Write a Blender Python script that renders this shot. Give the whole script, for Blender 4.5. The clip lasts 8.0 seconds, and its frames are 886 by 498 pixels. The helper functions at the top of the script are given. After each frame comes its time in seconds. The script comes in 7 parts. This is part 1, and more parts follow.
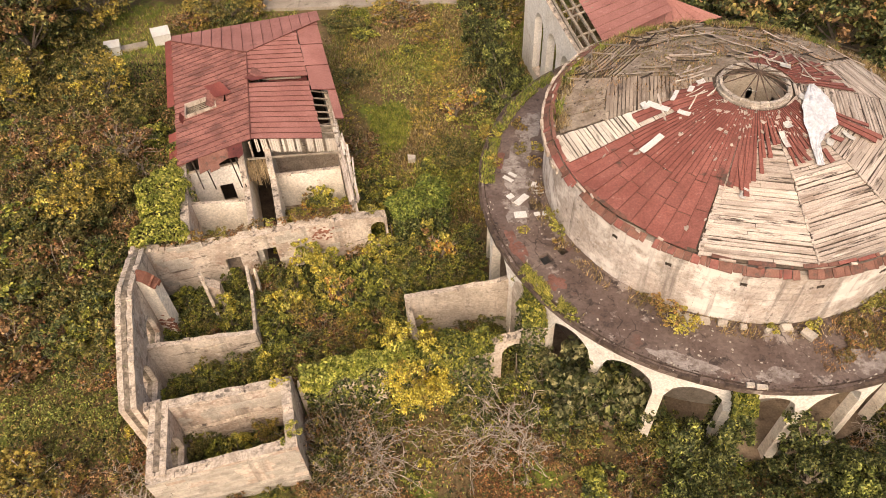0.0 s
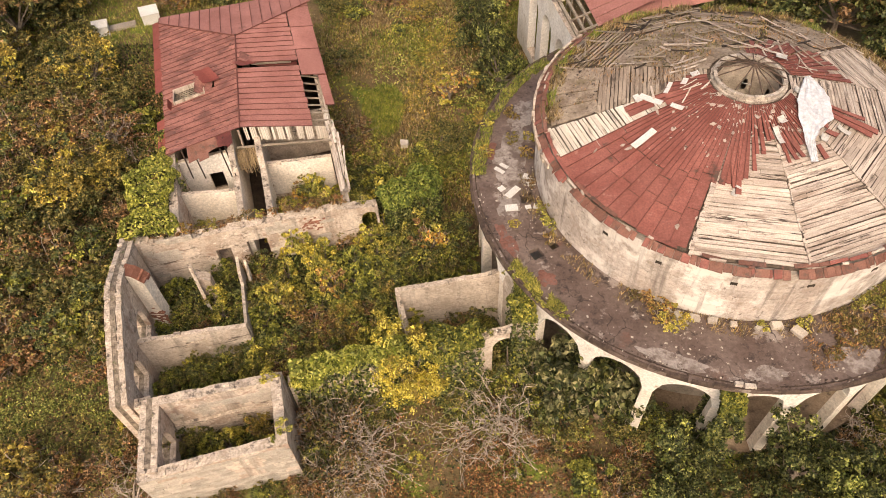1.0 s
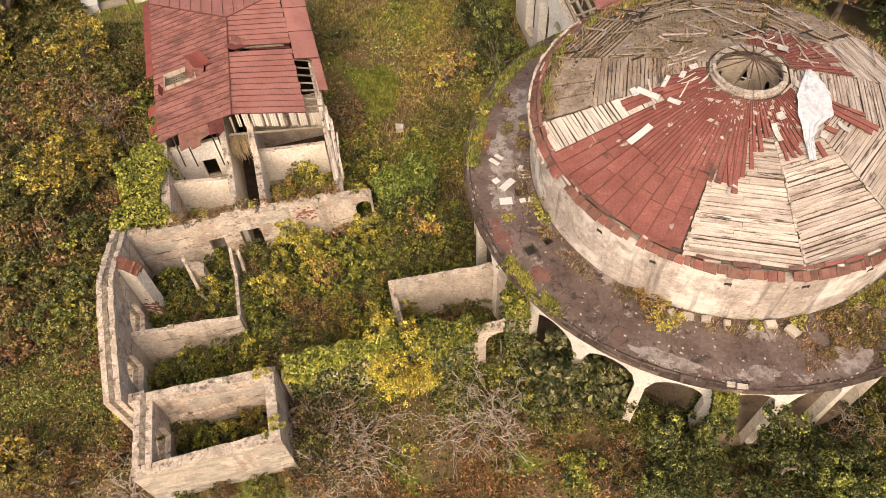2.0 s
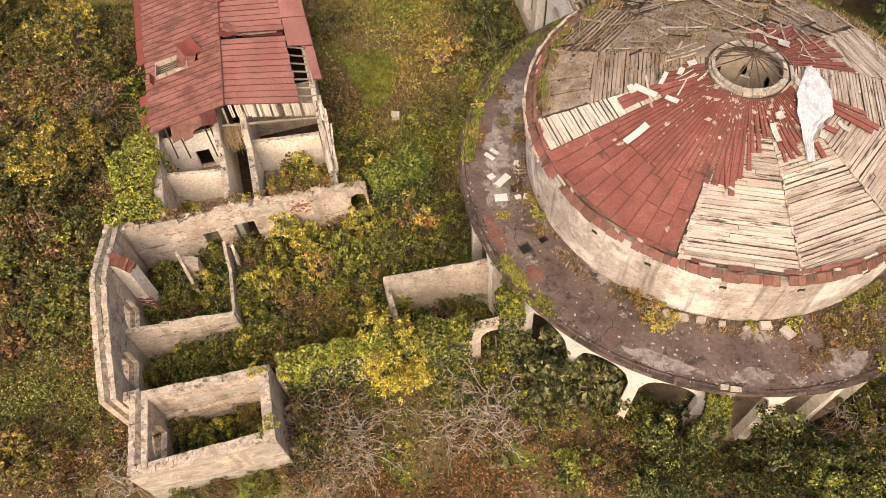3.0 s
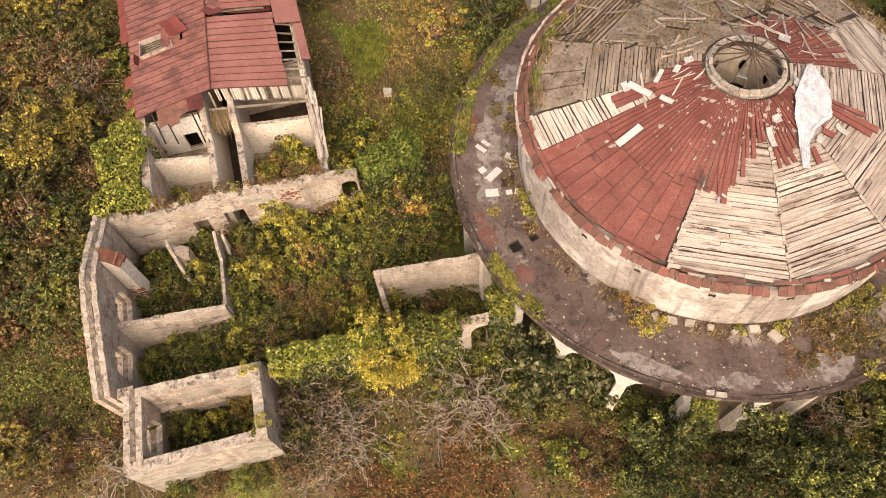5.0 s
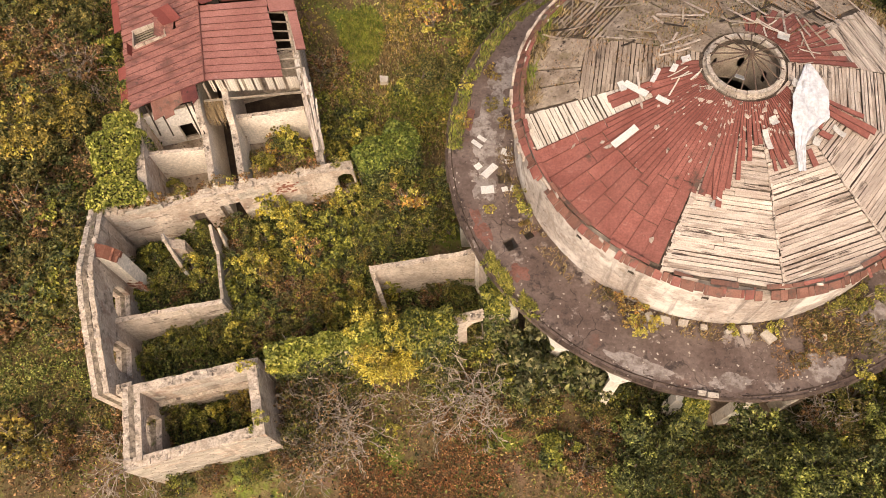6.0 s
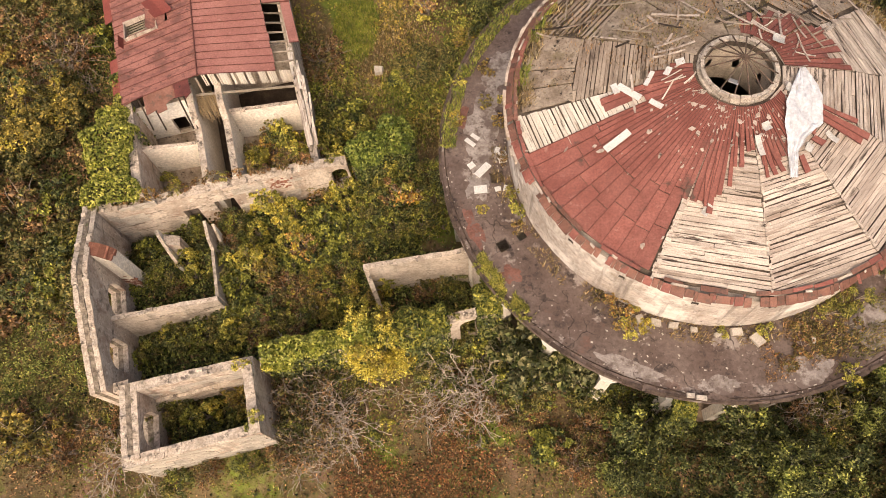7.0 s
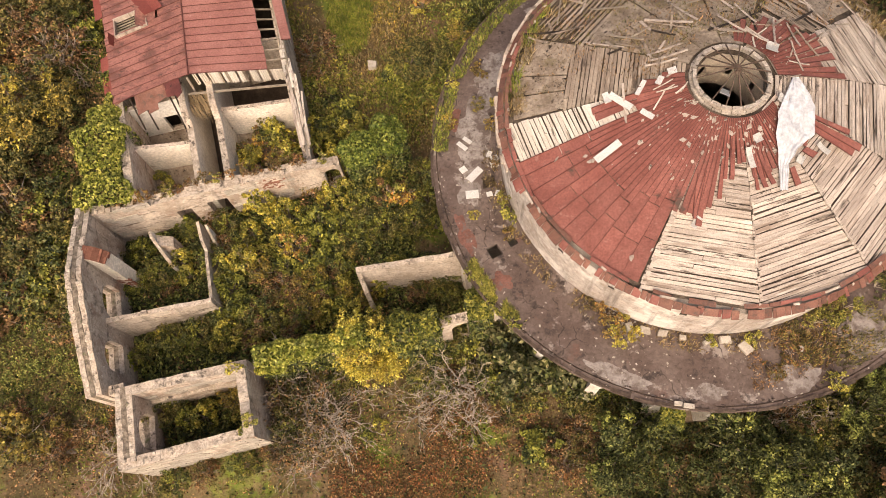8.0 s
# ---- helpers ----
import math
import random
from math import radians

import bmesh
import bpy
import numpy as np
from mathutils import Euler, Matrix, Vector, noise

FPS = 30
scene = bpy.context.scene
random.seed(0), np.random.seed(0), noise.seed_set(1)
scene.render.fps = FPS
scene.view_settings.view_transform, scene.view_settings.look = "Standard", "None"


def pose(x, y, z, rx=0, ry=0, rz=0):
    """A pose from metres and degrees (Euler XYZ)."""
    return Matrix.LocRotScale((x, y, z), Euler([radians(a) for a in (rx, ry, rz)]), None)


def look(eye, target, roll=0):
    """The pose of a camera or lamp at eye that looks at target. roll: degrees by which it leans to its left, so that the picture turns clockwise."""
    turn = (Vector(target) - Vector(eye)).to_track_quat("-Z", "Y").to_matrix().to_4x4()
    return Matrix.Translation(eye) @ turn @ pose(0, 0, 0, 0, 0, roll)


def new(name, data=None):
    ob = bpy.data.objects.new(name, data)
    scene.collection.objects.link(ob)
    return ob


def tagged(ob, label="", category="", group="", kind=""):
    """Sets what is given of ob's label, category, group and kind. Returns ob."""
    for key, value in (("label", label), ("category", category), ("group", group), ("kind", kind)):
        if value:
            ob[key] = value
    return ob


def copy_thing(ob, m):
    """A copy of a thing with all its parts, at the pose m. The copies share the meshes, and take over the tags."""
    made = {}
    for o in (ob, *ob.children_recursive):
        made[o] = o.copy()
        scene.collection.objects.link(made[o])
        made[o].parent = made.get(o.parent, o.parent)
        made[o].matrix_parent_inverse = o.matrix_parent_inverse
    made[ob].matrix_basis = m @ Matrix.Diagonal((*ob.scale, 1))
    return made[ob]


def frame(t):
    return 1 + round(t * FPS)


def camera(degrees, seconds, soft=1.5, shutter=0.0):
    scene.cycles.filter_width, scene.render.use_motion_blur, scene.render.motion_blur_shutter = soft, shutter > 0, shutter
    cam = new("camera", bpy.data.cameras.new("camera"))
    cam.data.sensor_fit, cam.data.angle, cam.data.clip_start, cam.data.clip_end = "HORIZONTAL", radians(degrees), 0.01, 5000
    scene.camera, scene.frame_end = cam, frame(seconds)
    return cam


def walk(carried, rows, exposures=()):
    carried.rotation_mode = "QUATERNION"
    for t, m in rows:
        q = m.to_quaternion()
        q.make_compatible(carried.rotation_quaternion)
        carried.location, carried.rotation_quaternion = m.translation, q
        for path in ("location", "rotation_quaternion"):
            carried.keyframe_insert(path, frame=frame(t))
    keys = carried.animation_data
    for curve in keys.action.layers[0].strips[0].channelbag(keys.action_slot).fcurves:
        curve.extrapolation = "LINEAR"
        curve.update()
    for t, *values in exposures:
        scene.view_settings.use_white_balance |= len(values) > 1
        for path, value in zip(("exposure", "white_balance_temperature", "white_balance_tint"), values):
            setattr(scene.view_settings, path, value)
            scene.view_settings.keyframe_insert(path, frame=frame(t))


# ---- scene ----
cam = camera(64.7, 8.0, soft=0.8)
PATH = [
    (0, (-0.080, 0.163, 27.708), (-0.133, 1.474, 26.199), -3.1),
    (0.5, (0.163, 0.692, 27.962), (0.107, 1.967, 26.422), -3.3),
    (1, (0.370, 1.166, 28.243), (0.313, 2.404, 26.674), -3.5),
    (1.5, (0.549, 1.697, 28.509), (0.489, 2.895, 26.909), -3.6),
    (3, (1.011, 3.304, 29.234), (0.942, 4.390, 27.556), -4.3),
    (3.5, (1.169, 3.873, 29.479), (1.098, 4.920, 27.777), -4.5),
    (4, (1.320, 4.431, 29.746), (1.246, 5.440, 28.021), -4.8),
    (4.5, (1.440, 4.947, 29.982), (1.363, 5.919, 28.236), -5.1),
    (6, (1.780, 6.420, 30.756), (1.697, 7.275, 28.950), -6.0),
    (6.5, (1.959, 6.975, 31.044), (1.872, 7.789, 29.219), -6.4),
    (7, (2.106, 7.494, 31.317), (2.020, 8.270, 29.475), -6.7),
    (7.5, (2.346, 8.134, 31.600), (2.255, 8.870, 29.742), -7.4),
    (8, (2.520, 8.737, 31.869), (2.429, 9.436, 29.998), -7.7),
]
walk(cam, [(t, look(eye, target, roll)) for t, eye, target, roll in PATH], exposures=[(0.0, 0.38, 7500, 15), (8.0, 0.38, 7500, 15)])

# ---- sky and sun ----
SUN_EL, SUN_AZ = 46.0, 186.0
world = bpy.data.worlds.new("overcast_sky")
scene.world = world
world.use_nodes = True
wn = world.node_tree.nodes
sky = wn.new("ShaderNodeTexSky")
sky.sky_type = "NISHITA"
sky.sun_disc = False
sky.sun_elevation = radians(SUN_EL)
sky.sun_rotation = radians(SUN_AZ)
sky.air_density, sky.dust_density, sky.ozone_density = 1.0, 6.0, 0.6
wn["Background"].inputs["Strength"].default_value = 0.15
world.node_tree.links.new(sky.outputs["Color"], wn["Background"].inputs["Color"])
sun_data = bpy.data.lights.new("sun", "SUN")
sun_data.energy, sun_data.angle, sun_data.color = 1.5, radians(60), (1.0, 0.93, 0.82)
sun = new("sun", sun_data)
sun.matrix_world = look((0, 0, 60), (-60 * math.sin(radians(SUN_AZ)) / math.tan(radians(SUN_EL)), -60 * math.cos(radians(SUN_AZ)) / math.tan(radians(SUN_EL)), 0))


# ---- materials ----
def ramp(nt, fac, stops):
    r = nt.nodes.new("ShaderNodeValToRGB")
    e = r.color_ramp.elements
    e[0].position, e[0].color = stops[0][0], (*stops[0][1], 1)
    e[1].position, e[1].color = stops[-1][0], (*stops[-1][1], 1)
    for p, c in stops[1:-1]:
        k = e.new(p)
        k.color = (*c, 1)
    nt.links.new(fac, r.inputs["Fac"])
    return r.outputs["Color"]


def noise_tex(nt, vec, scale, detail=5.0, rough=0.6):
    n = nt.nodes.new("ShaderNodeTexNoise")
    n.inputs["Scale"].default_value, n.inputs["Detail"].default_value, n.inputs["Roughness"].default_value = scale, detail, rough
    nt.links.new(vec, n.inputs["Vector"])
    return n.outputs["Fac"]


def mix(nt, fac, a, b, how="MIX"):
    m = nt.nodes.new("ShaderNodeMix")
    m.data_type, m.blend_type = "RGBA", how
    for sock, v in ((m.inputs[0], fac), (m.inputs[6], a), (m.inputs[7], b)):
        if isinstance(v, (int, float)):
            sock.default_value = v
        elif isinstance(v, tuple):
            sock.default_value = (*v, 1)
        else:
            nt.links.new(v, sock)
    return m.outputs[2]


def board_coords(nt, vec):
    """Coordinates that follow the roof boards: across them, along them drawn out eightfold, and the roof side."""
    def op(kind_of, a, b=0.0):
        n = nt.nodes.new("ShaderNodeMath")
        n.operation = kind_of
        for sock, v in ((n.inputs[0], a), (n.inputs[1], b)):
            if isinstance(v, (int, float)):
                sock.default_value = v
            else:
                nt.links.new(v, sock)
        return n.outputs[0]
    xyz = nt.nodes.new("ShaderNodeSeparateXYZ")
    nt.links.new(vec, xyz.inputs[0])
    x, y = op("SUBTRACT", xyz.outputs[0], 11.35), op("SUBTRACT", xyz.outputs[1], 22.6)
    r = op("SQRT", op("ADD", op("MULTIPLY", x, x), op("MULTIPLY", y, y)))
    turn = op("DIVIDE", op("ADD", op("ARCTAN2", y, x), radians(86.0 + 360.0)), radians(30.0))
    side = op("FLOOR", turn)
    off = op("MULTIPLY", op("SUBTRACT", op("SUBTRACT", turn, side), 0.5), radians(30.0))
    out = nt.nodes.new("ShaderNodeCombineXYZ")
    nt.links.new(op("MULTIPLY", r, op("COSINE", off)), out.inputs[0])
    nt.links.new(op("MULTIPLY", op("MULTIPLY", r, op("SINE", off)), 0.12), out.inputs[1])
    nt.links.new(op("MULTIPLY", side, 3.7), out.inputs[2])
    return out.outputs[0]


def surface(name, c1, c2, scale=1.5, fine=25.0, rough=0.85, bump=0.35, stains=(), vary=0.0, island=0.0, stretch=None, dist=0.02, streak=None, cracks=None, ring=False, veins=None):
    """Two tones in large clouds, a fine grain over them, stains (colour, scale, from, to), and a brightness that differs from piece to piece."""
    m = bpy.data.materials.new(name)
    m.use_nodes = True
    nt = m.node_tree
    b = nt.nodes["Principled BSDF"]
    geo = nt.nodes.new("ShaderNodeNewGeometry")
    vec = geo.outputs["Position"]
    if stretch:
        mp = nt.nodes.new("ShaderNodeMapping")
        mp.inputs["Scale"].default_value = stretch
        nt.links.new(vec, mp.inputs["Vector"])
        vec = mp.outputs["Vector"]
    if ring:
        vec = board_coords(nt, vec)
    big = noise_tex(nt, vec, scale)
    small = noise_tex(nt, geo.outputs["Position"], fine, 4.0, 0.7)
    col = ramp(nt, big, [(0.36, c1), (0.66, c2)])
    col = mix(nt, 1.0, col, ramp(nt, small, [(0.25, (0.62, 0.62, 0.62)), (0.75, (1.25, 1.25, 1.25))]), "MULTIPLY")
    for i, (c, sc, lo, hi) in enumerate(stains):
        off = nt.nodes.new("ShaderNodeVectorMath")
        off.inputs[1].default_value = (7.3 * i + 3, 5.1 * i, 2.7 * i)
        nt.links.new(vec, off.inputs[0])
        f = ramp(nt, noise_tex(nt, off.outputs[0], sc, 8.0, 0.72), [(lo, (0, 0, 0)), (hi, (1, 1, 1))])
        col = mix(nt, f, col, c)
    if streak:
        mp = nt.nodes.new("ShaderNodeMapping")
        mp.inputs["Scale"].default_value = (2.1, 2.1, 0.17)
        nt.links.new(geo.outputs["Position"], mp.inputs["Vector"])
        f = ramp(nt, noise_tex(nt, mp.outputs["Vector"], 1.0, 5.0, 0.65), [(0.55, (0, 0, 0)), (0.70, (0.75, 0.75, 0.75))])
        col = mix(nt, f, col, streak)
    if cracks:
        mp = nt.nodes.new("ShaderNodeMapping")
        mp.inputs["Scale"].default_value = (0.55, 0.55, 4.2)
        nt.links.new(geo.outputs["Position"], mp.inputs["Vector"])
        f = ramp(nt, noise_tex(nt, mp.outputs["Vector"], 1.0, 6.0, 0.7), [(0.60, (0, 0, 0)), (0.66, (0.85, 0.85, 0.85))])
        col = mix(nt, f, col, cracks)
    if veins:
        warp = nt.nodes.new("ShaderNodeTexNoise")
        warp.inputs["Scale"].default_value = 1.6
        nt.links.new(geo.outputs["Position"], warp.inputs["Vector"])
        off = nt.nodes.new("ShaderNodeVectorMath")
        off.operation = "MULTIPLY_ADD"
        off.inputs[1].default_value = (0.9, 0.9, 0.0)
        nt.links.new(warp.outputs["Color"], off.inputs[0])
        nt.links.new(geo.outputs["Position"], off.inputs[2])
        cell = nt.nodes.new("ShaderNodeTexVoronoi")
        cell.feature = "DISTANCE_TO_EDGE"
        cell.inputs["Scale"].default_value = 0.62
        nt.links.new(off.outputs[0], cell.inputs["Vector"])
        line = ramp(nt, cell.outputs["Distance"], [(0.004, (1, 1, 1)), (0.014, (0, 0, 0))])
        some = ramp(nt, noise_tex(nt, geo.outputs["Position"], 0.7, 4.0), [(0.50, (0, 0, 0)), (0.60, (0.8, 0.8, 0.8))])
        col = mix(nt, mix(nt, 1.0, line, some, "MULTIPLY"), col, veins)
    if vary:
        info = nt.nodes.new("ShaderNodeObjectInfo")
        col = mix(nt, 1.0, col, ramp(nt, info.outputs["Random"], [(0.0, (1 - vary,) * 3), (1.0, (1 + vary,) * 3)]), "MULTIPLY")
    if island:
        col = mix(nt, 1.0, col, ramp(nt, geo.outputs["Random Per Island"], [(0.0, (1 - island,) * 3), (1.0, (1 + island,) * 3)]), "MULTIPLY")
    nt.links.new(col, b.inputs["Base Color"])
    b.inputs["Roughness"].default_value = rough
    b.inputs["Specular IOR Level"].default_value = 0.3
    if bump:
        bp = nt.nodes.new("ShaderNodeBump")
        bp.inputs["Strength"].default_value, bp.inputs["Distance"].default_value = bump, dist
        nt.links.new(small, bp.inputs["Height"])
        nt.links.new(bp.outputs["Normal"], b.inputs["Normal"])
    return m


def foliage(name, tones, rough=0.5, translucent=0.14):
    """Leaves: each island takes one of the tones."""
    m = bpy.data.materials.new(name)
    m.use_nodes = True
    nt = m.node_tree
    b = nt.nodes["Principled BSDF"]
    geo = nt.nodes.new("ShaderNodeNewGeometry")
    mean = [sum(c[k] for c in tones) / len(tones) for k in range(3)]
    tones = [tuple(a * (max(b, 0.004) / a) ** 2.1 for a, b in zip(mean, c)) for c in tones]
    col = ramp(nt, geo.outputs["Random Per Island"], [(i / (len(tones) - 1), c) for i, c in enumerate(tones)])
    big = noise_tex(nt, geo.outputs["Position"], 0.8, 3.0)
    col = mix(nt, 1.0, col, ramp(nt, big, [(0.3, (0.72, 0.75, 0.74)), (0.7, (1.25, 1.2, 1.12))]), "MULTIPLY")
    mid = noise_tex(nt, geo.outputs["Position"], 3.2, 2.0)
    col = mix(nt, 1.0, col, ramp(nt, mid, [(0.35, (0.72, 0.74, 0.74)), (0.65, (1.22, 1.2, 1.16))]), "MULTIPLY")
    nt.links.new(col, b.inputs["Base Color"])
    b.inputs["Roughness"].default_value = rough
    b.inputs["Specular IOR Level"].default_value = 0.25
    tr = nt.nodes.new("ShaderNodeBsdfTranslucent")
    nt.links.new(col, tr.inputs["Color"])
    ms = nt.nodes.new("ShaderNodeMixShader")
    ms.inputs["Fac"].default_value = translucent
    nt.links.new(b.outputs[0], ms.inputs[1])
    nt.links.new(tr.outputs[0], ms.inputs[2])
    nt.links.new(ms.outputs[0], nt.nodes["Material Output"].inputs["Surface"])
    return m


DIRT = (0.20, 0.165, 0.135)
M_PLASTER = surface("weathered_plaster", (0.45, 0.35, 0.275), (0.72, 0.625, 0.525), 1.1, 9, 0.9, 0.6,
                    [((0.344, 0.232, 0.178), 1.3, 0.55, 0.65), ((0.226, 0.182, 0.144), 2.3, 0.56, 0.65), ((0.105, 0.085, 0.068), 5.5, 0.60, 0.68), ((0.76, 0.69, 0.60), 3.1, 0.60, 0.66)], streak=DIRT, dist=0.05, cracks=(0.13, 0.10, 0.08))
M_PLASTER_GREY = surface("grey_plaster", (0.43, 0.355, 0.285), (0.64, 0.55, 0.46), 1.1, 9, 0.9, 0.6,
                         [((0.21, 0.172, 0.138), 1.4, 0.55, 0.68), ((0.66, 0.60, 0.525), 2.8, 0.58, 0.68), ((0.098, 0.082, 0.066), 6, 0.6, 0.7)], streak=DIRT, dist=0.05, cracks=(0.11, 0.085, 0.068))
M_PLASTER_WHITE = surface("whitewash", (0.70, 0.65, 0.585), (0.84, 0.805, 0.75), 0.9, 10, 0.85, 0.4,
                          [((0.40, 0.32, 0.25), 1.5, 0.60, 0.70), ((0.185, 0.151, 0.118), 5, 0.65, 0.73)])
M_DRUM = surface("limewashed_block", (0.43, 0.36, 0.312), (0.57, 0.51, 0.46), 0.7, 9, 0.9, 0.5,
                 [((0.34, 0.27, 0.217), 1.2, 0.53, 0.67), ((0.15, 0.122, 0.102), 3.6, 0.57, 0.67), ((0.70, 0.65, 0.60), 0.5, 0.49, 0.57)], vary=0.08, streak=(0.15, 0.124, 0.105))
M_JOINT = surface("grey_mortar", (0.27, 0.23, 0.19), (0.42, 0.36, 0.30), 3, 30)
M_STONE = surface("pale_stone", (0.407, 0.355, 0.296), (0.562, 0.503, 0.429), 2.5, 22, 0.9, 0.5, [((0.192, 0.163, 0.133), 7, 0.6, 0.72)], vary=0.16)
M_WALLTOP = surface("mossy_rubble", (0.13, 0.10, 0.075), (0.36, 0.295, 0.225), 6, 18, 0.95, 0.8, [((0.096, 0.104, 0.044), 3, 0.56, 0.68)], dist=0.05)
M_COPING = surface("lichened_coping", (0.43, 0.345, 0.268), (0.66, 0.56, 0.455), 3.0, 12, 0.92, 0.9, [((0.13, 0.105, 0.085), 2.6, 0.53, 0.62), ((0.20, 0.18, 0.09), 2.1, 0.6, 0.72), ((0.70, 0.63, 0.54), 5, 0.62, 0.69)], vary=0.1, dist=0.05)
M_BRICK = surface("old_red_brick", (0.222, 0.089, 0.059), (0.333, 0.148, 0.096), 6, 35, 0.9, 0.5, vary=0.2)
M_FELT = surface("bitumen_roofing", (0.100, 0.068, 0.056), (0.190, 0.142, 0.120), 0.5, 7, 0.75, 0.5,
                 [((0.29, 0.243, 0.215), 0.75, 0.58, 0.63), ((0.036, 0.025, 0.021), 5.5, 0.59, 0.66), ((0.042, 0.030, 0.026), 1.5, 0.55, 0.65), ((0.145, 0.075, 0.056), 0.9, 0.59, 0.70), ((0.42, 0.36, 0.32), 13, 0.68, 0.72)], veins=(0.022, 0.016, 0.013))
M_FELT_EDGE = surface("torn_felt_edge", (0.050, 0.034, 0.027), (0.13, 0.092, 0.07), 3, 20, 0.9, 0.7)
M_RUST = surface("rusty_sheet", (0.165, 0.072, 0.050), (0.245, 0.118, 0.088), 1.8, 20, 0.7, 0.3, [((0.09, 0.062, 0.05), 2.5, 0.52, 0.66)], vary=0.28)
M_RED = surface("red_painted_sheet", (0.211, 0.052, 0.040), (0.266, 0.078, 0.059), 0.9, 22, 0.6, 0.18,
                [((0.118, 0.056, 0.041), 1.5, 0.60, 0.76), ((0.326, 0.148, 0.118), 3.2, 0.64, 0.74)], vary=0.13)
M_REDDOME = surface("flaking_red_sheet", (0.215, 0.070, 0.054), (0.305, 0.115, 0.090), 1.0, 14, 0.62, 0.3,
                    [((0.085, 0.056, 0.043), 1.1, 0.58, 0.68), ((0.340, 0.174, 0.141), 2.6, 0.6, 0.7), ((0.459, 0.348, 0.289), 9.0, 0.69, 0.73)], vary=0.12)
M_REDROOF = surface("sun_faded_red_sheet", (0.315, 0.132, 0.108), (0.41, 0.186, 0.155), 0.6, 14, 0.6, 0.25,
                    [((0.21, 0.09, 0.073), 0.9, 0.60, 0.72), ((0.46, 0.24, 0.205), 2.4, 0.6, 0.7)], vary=0.06)
M_SEAM = surface("dark_seam", (0.125, 0.044, 0.035), (0.19, 0.072, 0.057), 3, 30, 0.7, 0.2)
M_PLANK = surface("bleached_roof_board", (0.43, 0.35, 0.288), (0.60, 0.515, 0.440), 2.2, 24, 0.85, 0.6,
                  [((0.27, 0.205, 0.16), 3.6, 0.51, 0.64), ((0.066, 0.049, 0.039), 5.2, 0.56, 0.64), ((0.66, 0.585, 0.51), 3.2, 0.58, 0.68)], vary=0.15, ring=True)
M_PLANK_WHITE = surface("white_stained_board", (0.56, 0.485, 0.40), (0.74, 0.68, 0.60), 1.6, 26, 0.8, 0.5,
                        [((0.089, 0.070, 0.056), 3.0, 0.58, 0.65), ((0.30, 0.235, 0.175), 6, 0.57, 0.67)], vary=0.1, ring=True)
M_PLANK_GREY = surface("grey_weathered_board", (0.27, 0.205, 0.155), (0.47, 0.385, 0.30), 2.4, 24, 0.9, 0.6,
                       [((0.085, 0.064, 0.05), 3.6, 0.53, 0.64), ((0.56, 0.475, 0.38), 4, 0.56, 0.68)], vary=0.12, ring=True)
M_SLAB = surface("mossy_screed", (0.22, 0.165, 0.12), (0.41, 0.335, 0.26), 1.4, 8, 0.95, 0.9,
                 [((0.035, 0.026, 0.02), 3.4, 0.58, 0.62), ((0.17, 0.135, 0.065), 1.2, 0.55, 0.68), ((0.10, 0.07, 0.05), 8, 0.57, 0.64)], dist=0.05)
M_CREAM = surface("stained_cream_plaster", (0.68, 0.60, 0.50), (0.82, 0.755, 0.66), 0.8, 9, 0.9, 0.4,
                  [((0.42, 0.32, 0.24), 1.4, 0.6, 0.7), ((0.20, 0.16, 0.125), 4.5, 0.63, 0.72)], dist=0.03)
M_CURB = surface("worn_curb_stone", (0.34, 0.285, 0.235), (0.60, 0.53, 0.455), 3.0, 14, 0.92, 0.9, [((0.112, 0.089, 0.071), 4.0, 0.56, 0.65)], vary=0.14, dist=0.04)
M_REDROOF_OLD = surface("mottled_red_sheet", (0.255, 0.108, 0.088), (0.38, 0.170, 0.140), 0.8, 12, 0.6, 0.3,
                        [((0.15, 0.068, 0.055), 0.8, 0.48, 0.62), ((0.10, 0.05, 0.042), 2.6, 0.55, 0.67), ((0.40, 0.20, 0.165), 4, 0.64, 0.72)], stretch=(1.0, 1.6, 1.0))
M_MAROON = surface("dark_maroon_sheet", (0.09, 0.024, 0.021), (0.16, 0.045, 0.038), 1.6, 16, 0.6, 0.3, [((0.03, 0.014, 0.012), 3, 0.55, 0.68)])
M_DECK = surface("rotten_sheathing", (0.06, 0.045, 0.034), (0.165, 0.128, 0.097), 2.5, 20, 0.9, 0.6)
M_DARKWOOD = surface("dark_timber", (0.026, 0.019, 0.015), (0.067, 0.050, 0.037), 3, 30, 0.9, 0.5)
M_TIMBER = surface("weathered_timber", (0.252, 0.200, 0.148), (0.400, 0.340, 0.266), 2, 30, 0.85, 0.5, [((0.104, 0.081, 0.059), 6, 0.58, 0.7)], vary=0.15)
M_WHITEPAINT = surface("white_panel", (0.622, 0.605, 0.571), (0.722, 0.706, 0.672), 2, 25, 0.5, 0.1, [((0.420, 0.378, 0.336), 5, 0.64, 0.74)], vary=0.05)
M_TARP = surface("white_tarpaulin", (0.57, 0.58, 0.605), (0.67, 0.68, 0.705), 1.6, 6, 0.6, 0.1)
M_INNER = surface("inner_dome_plaster", (0.45, 0.37, 0.29), (0.64, 0.55, 0.445), 1.5, 18, 0.9, 0.3, [((0.22, 0.165, 0.125), 3, 0.55, 0.7)])
# Floor tone kept near black: the dark of the interiors is in its colour.
M_DARK = surface("unlit_rubble_floor", (0.040, 0.028, 0.020), (0.085, 0.060, 0.042), 2, 15, 0.95, 0.6)
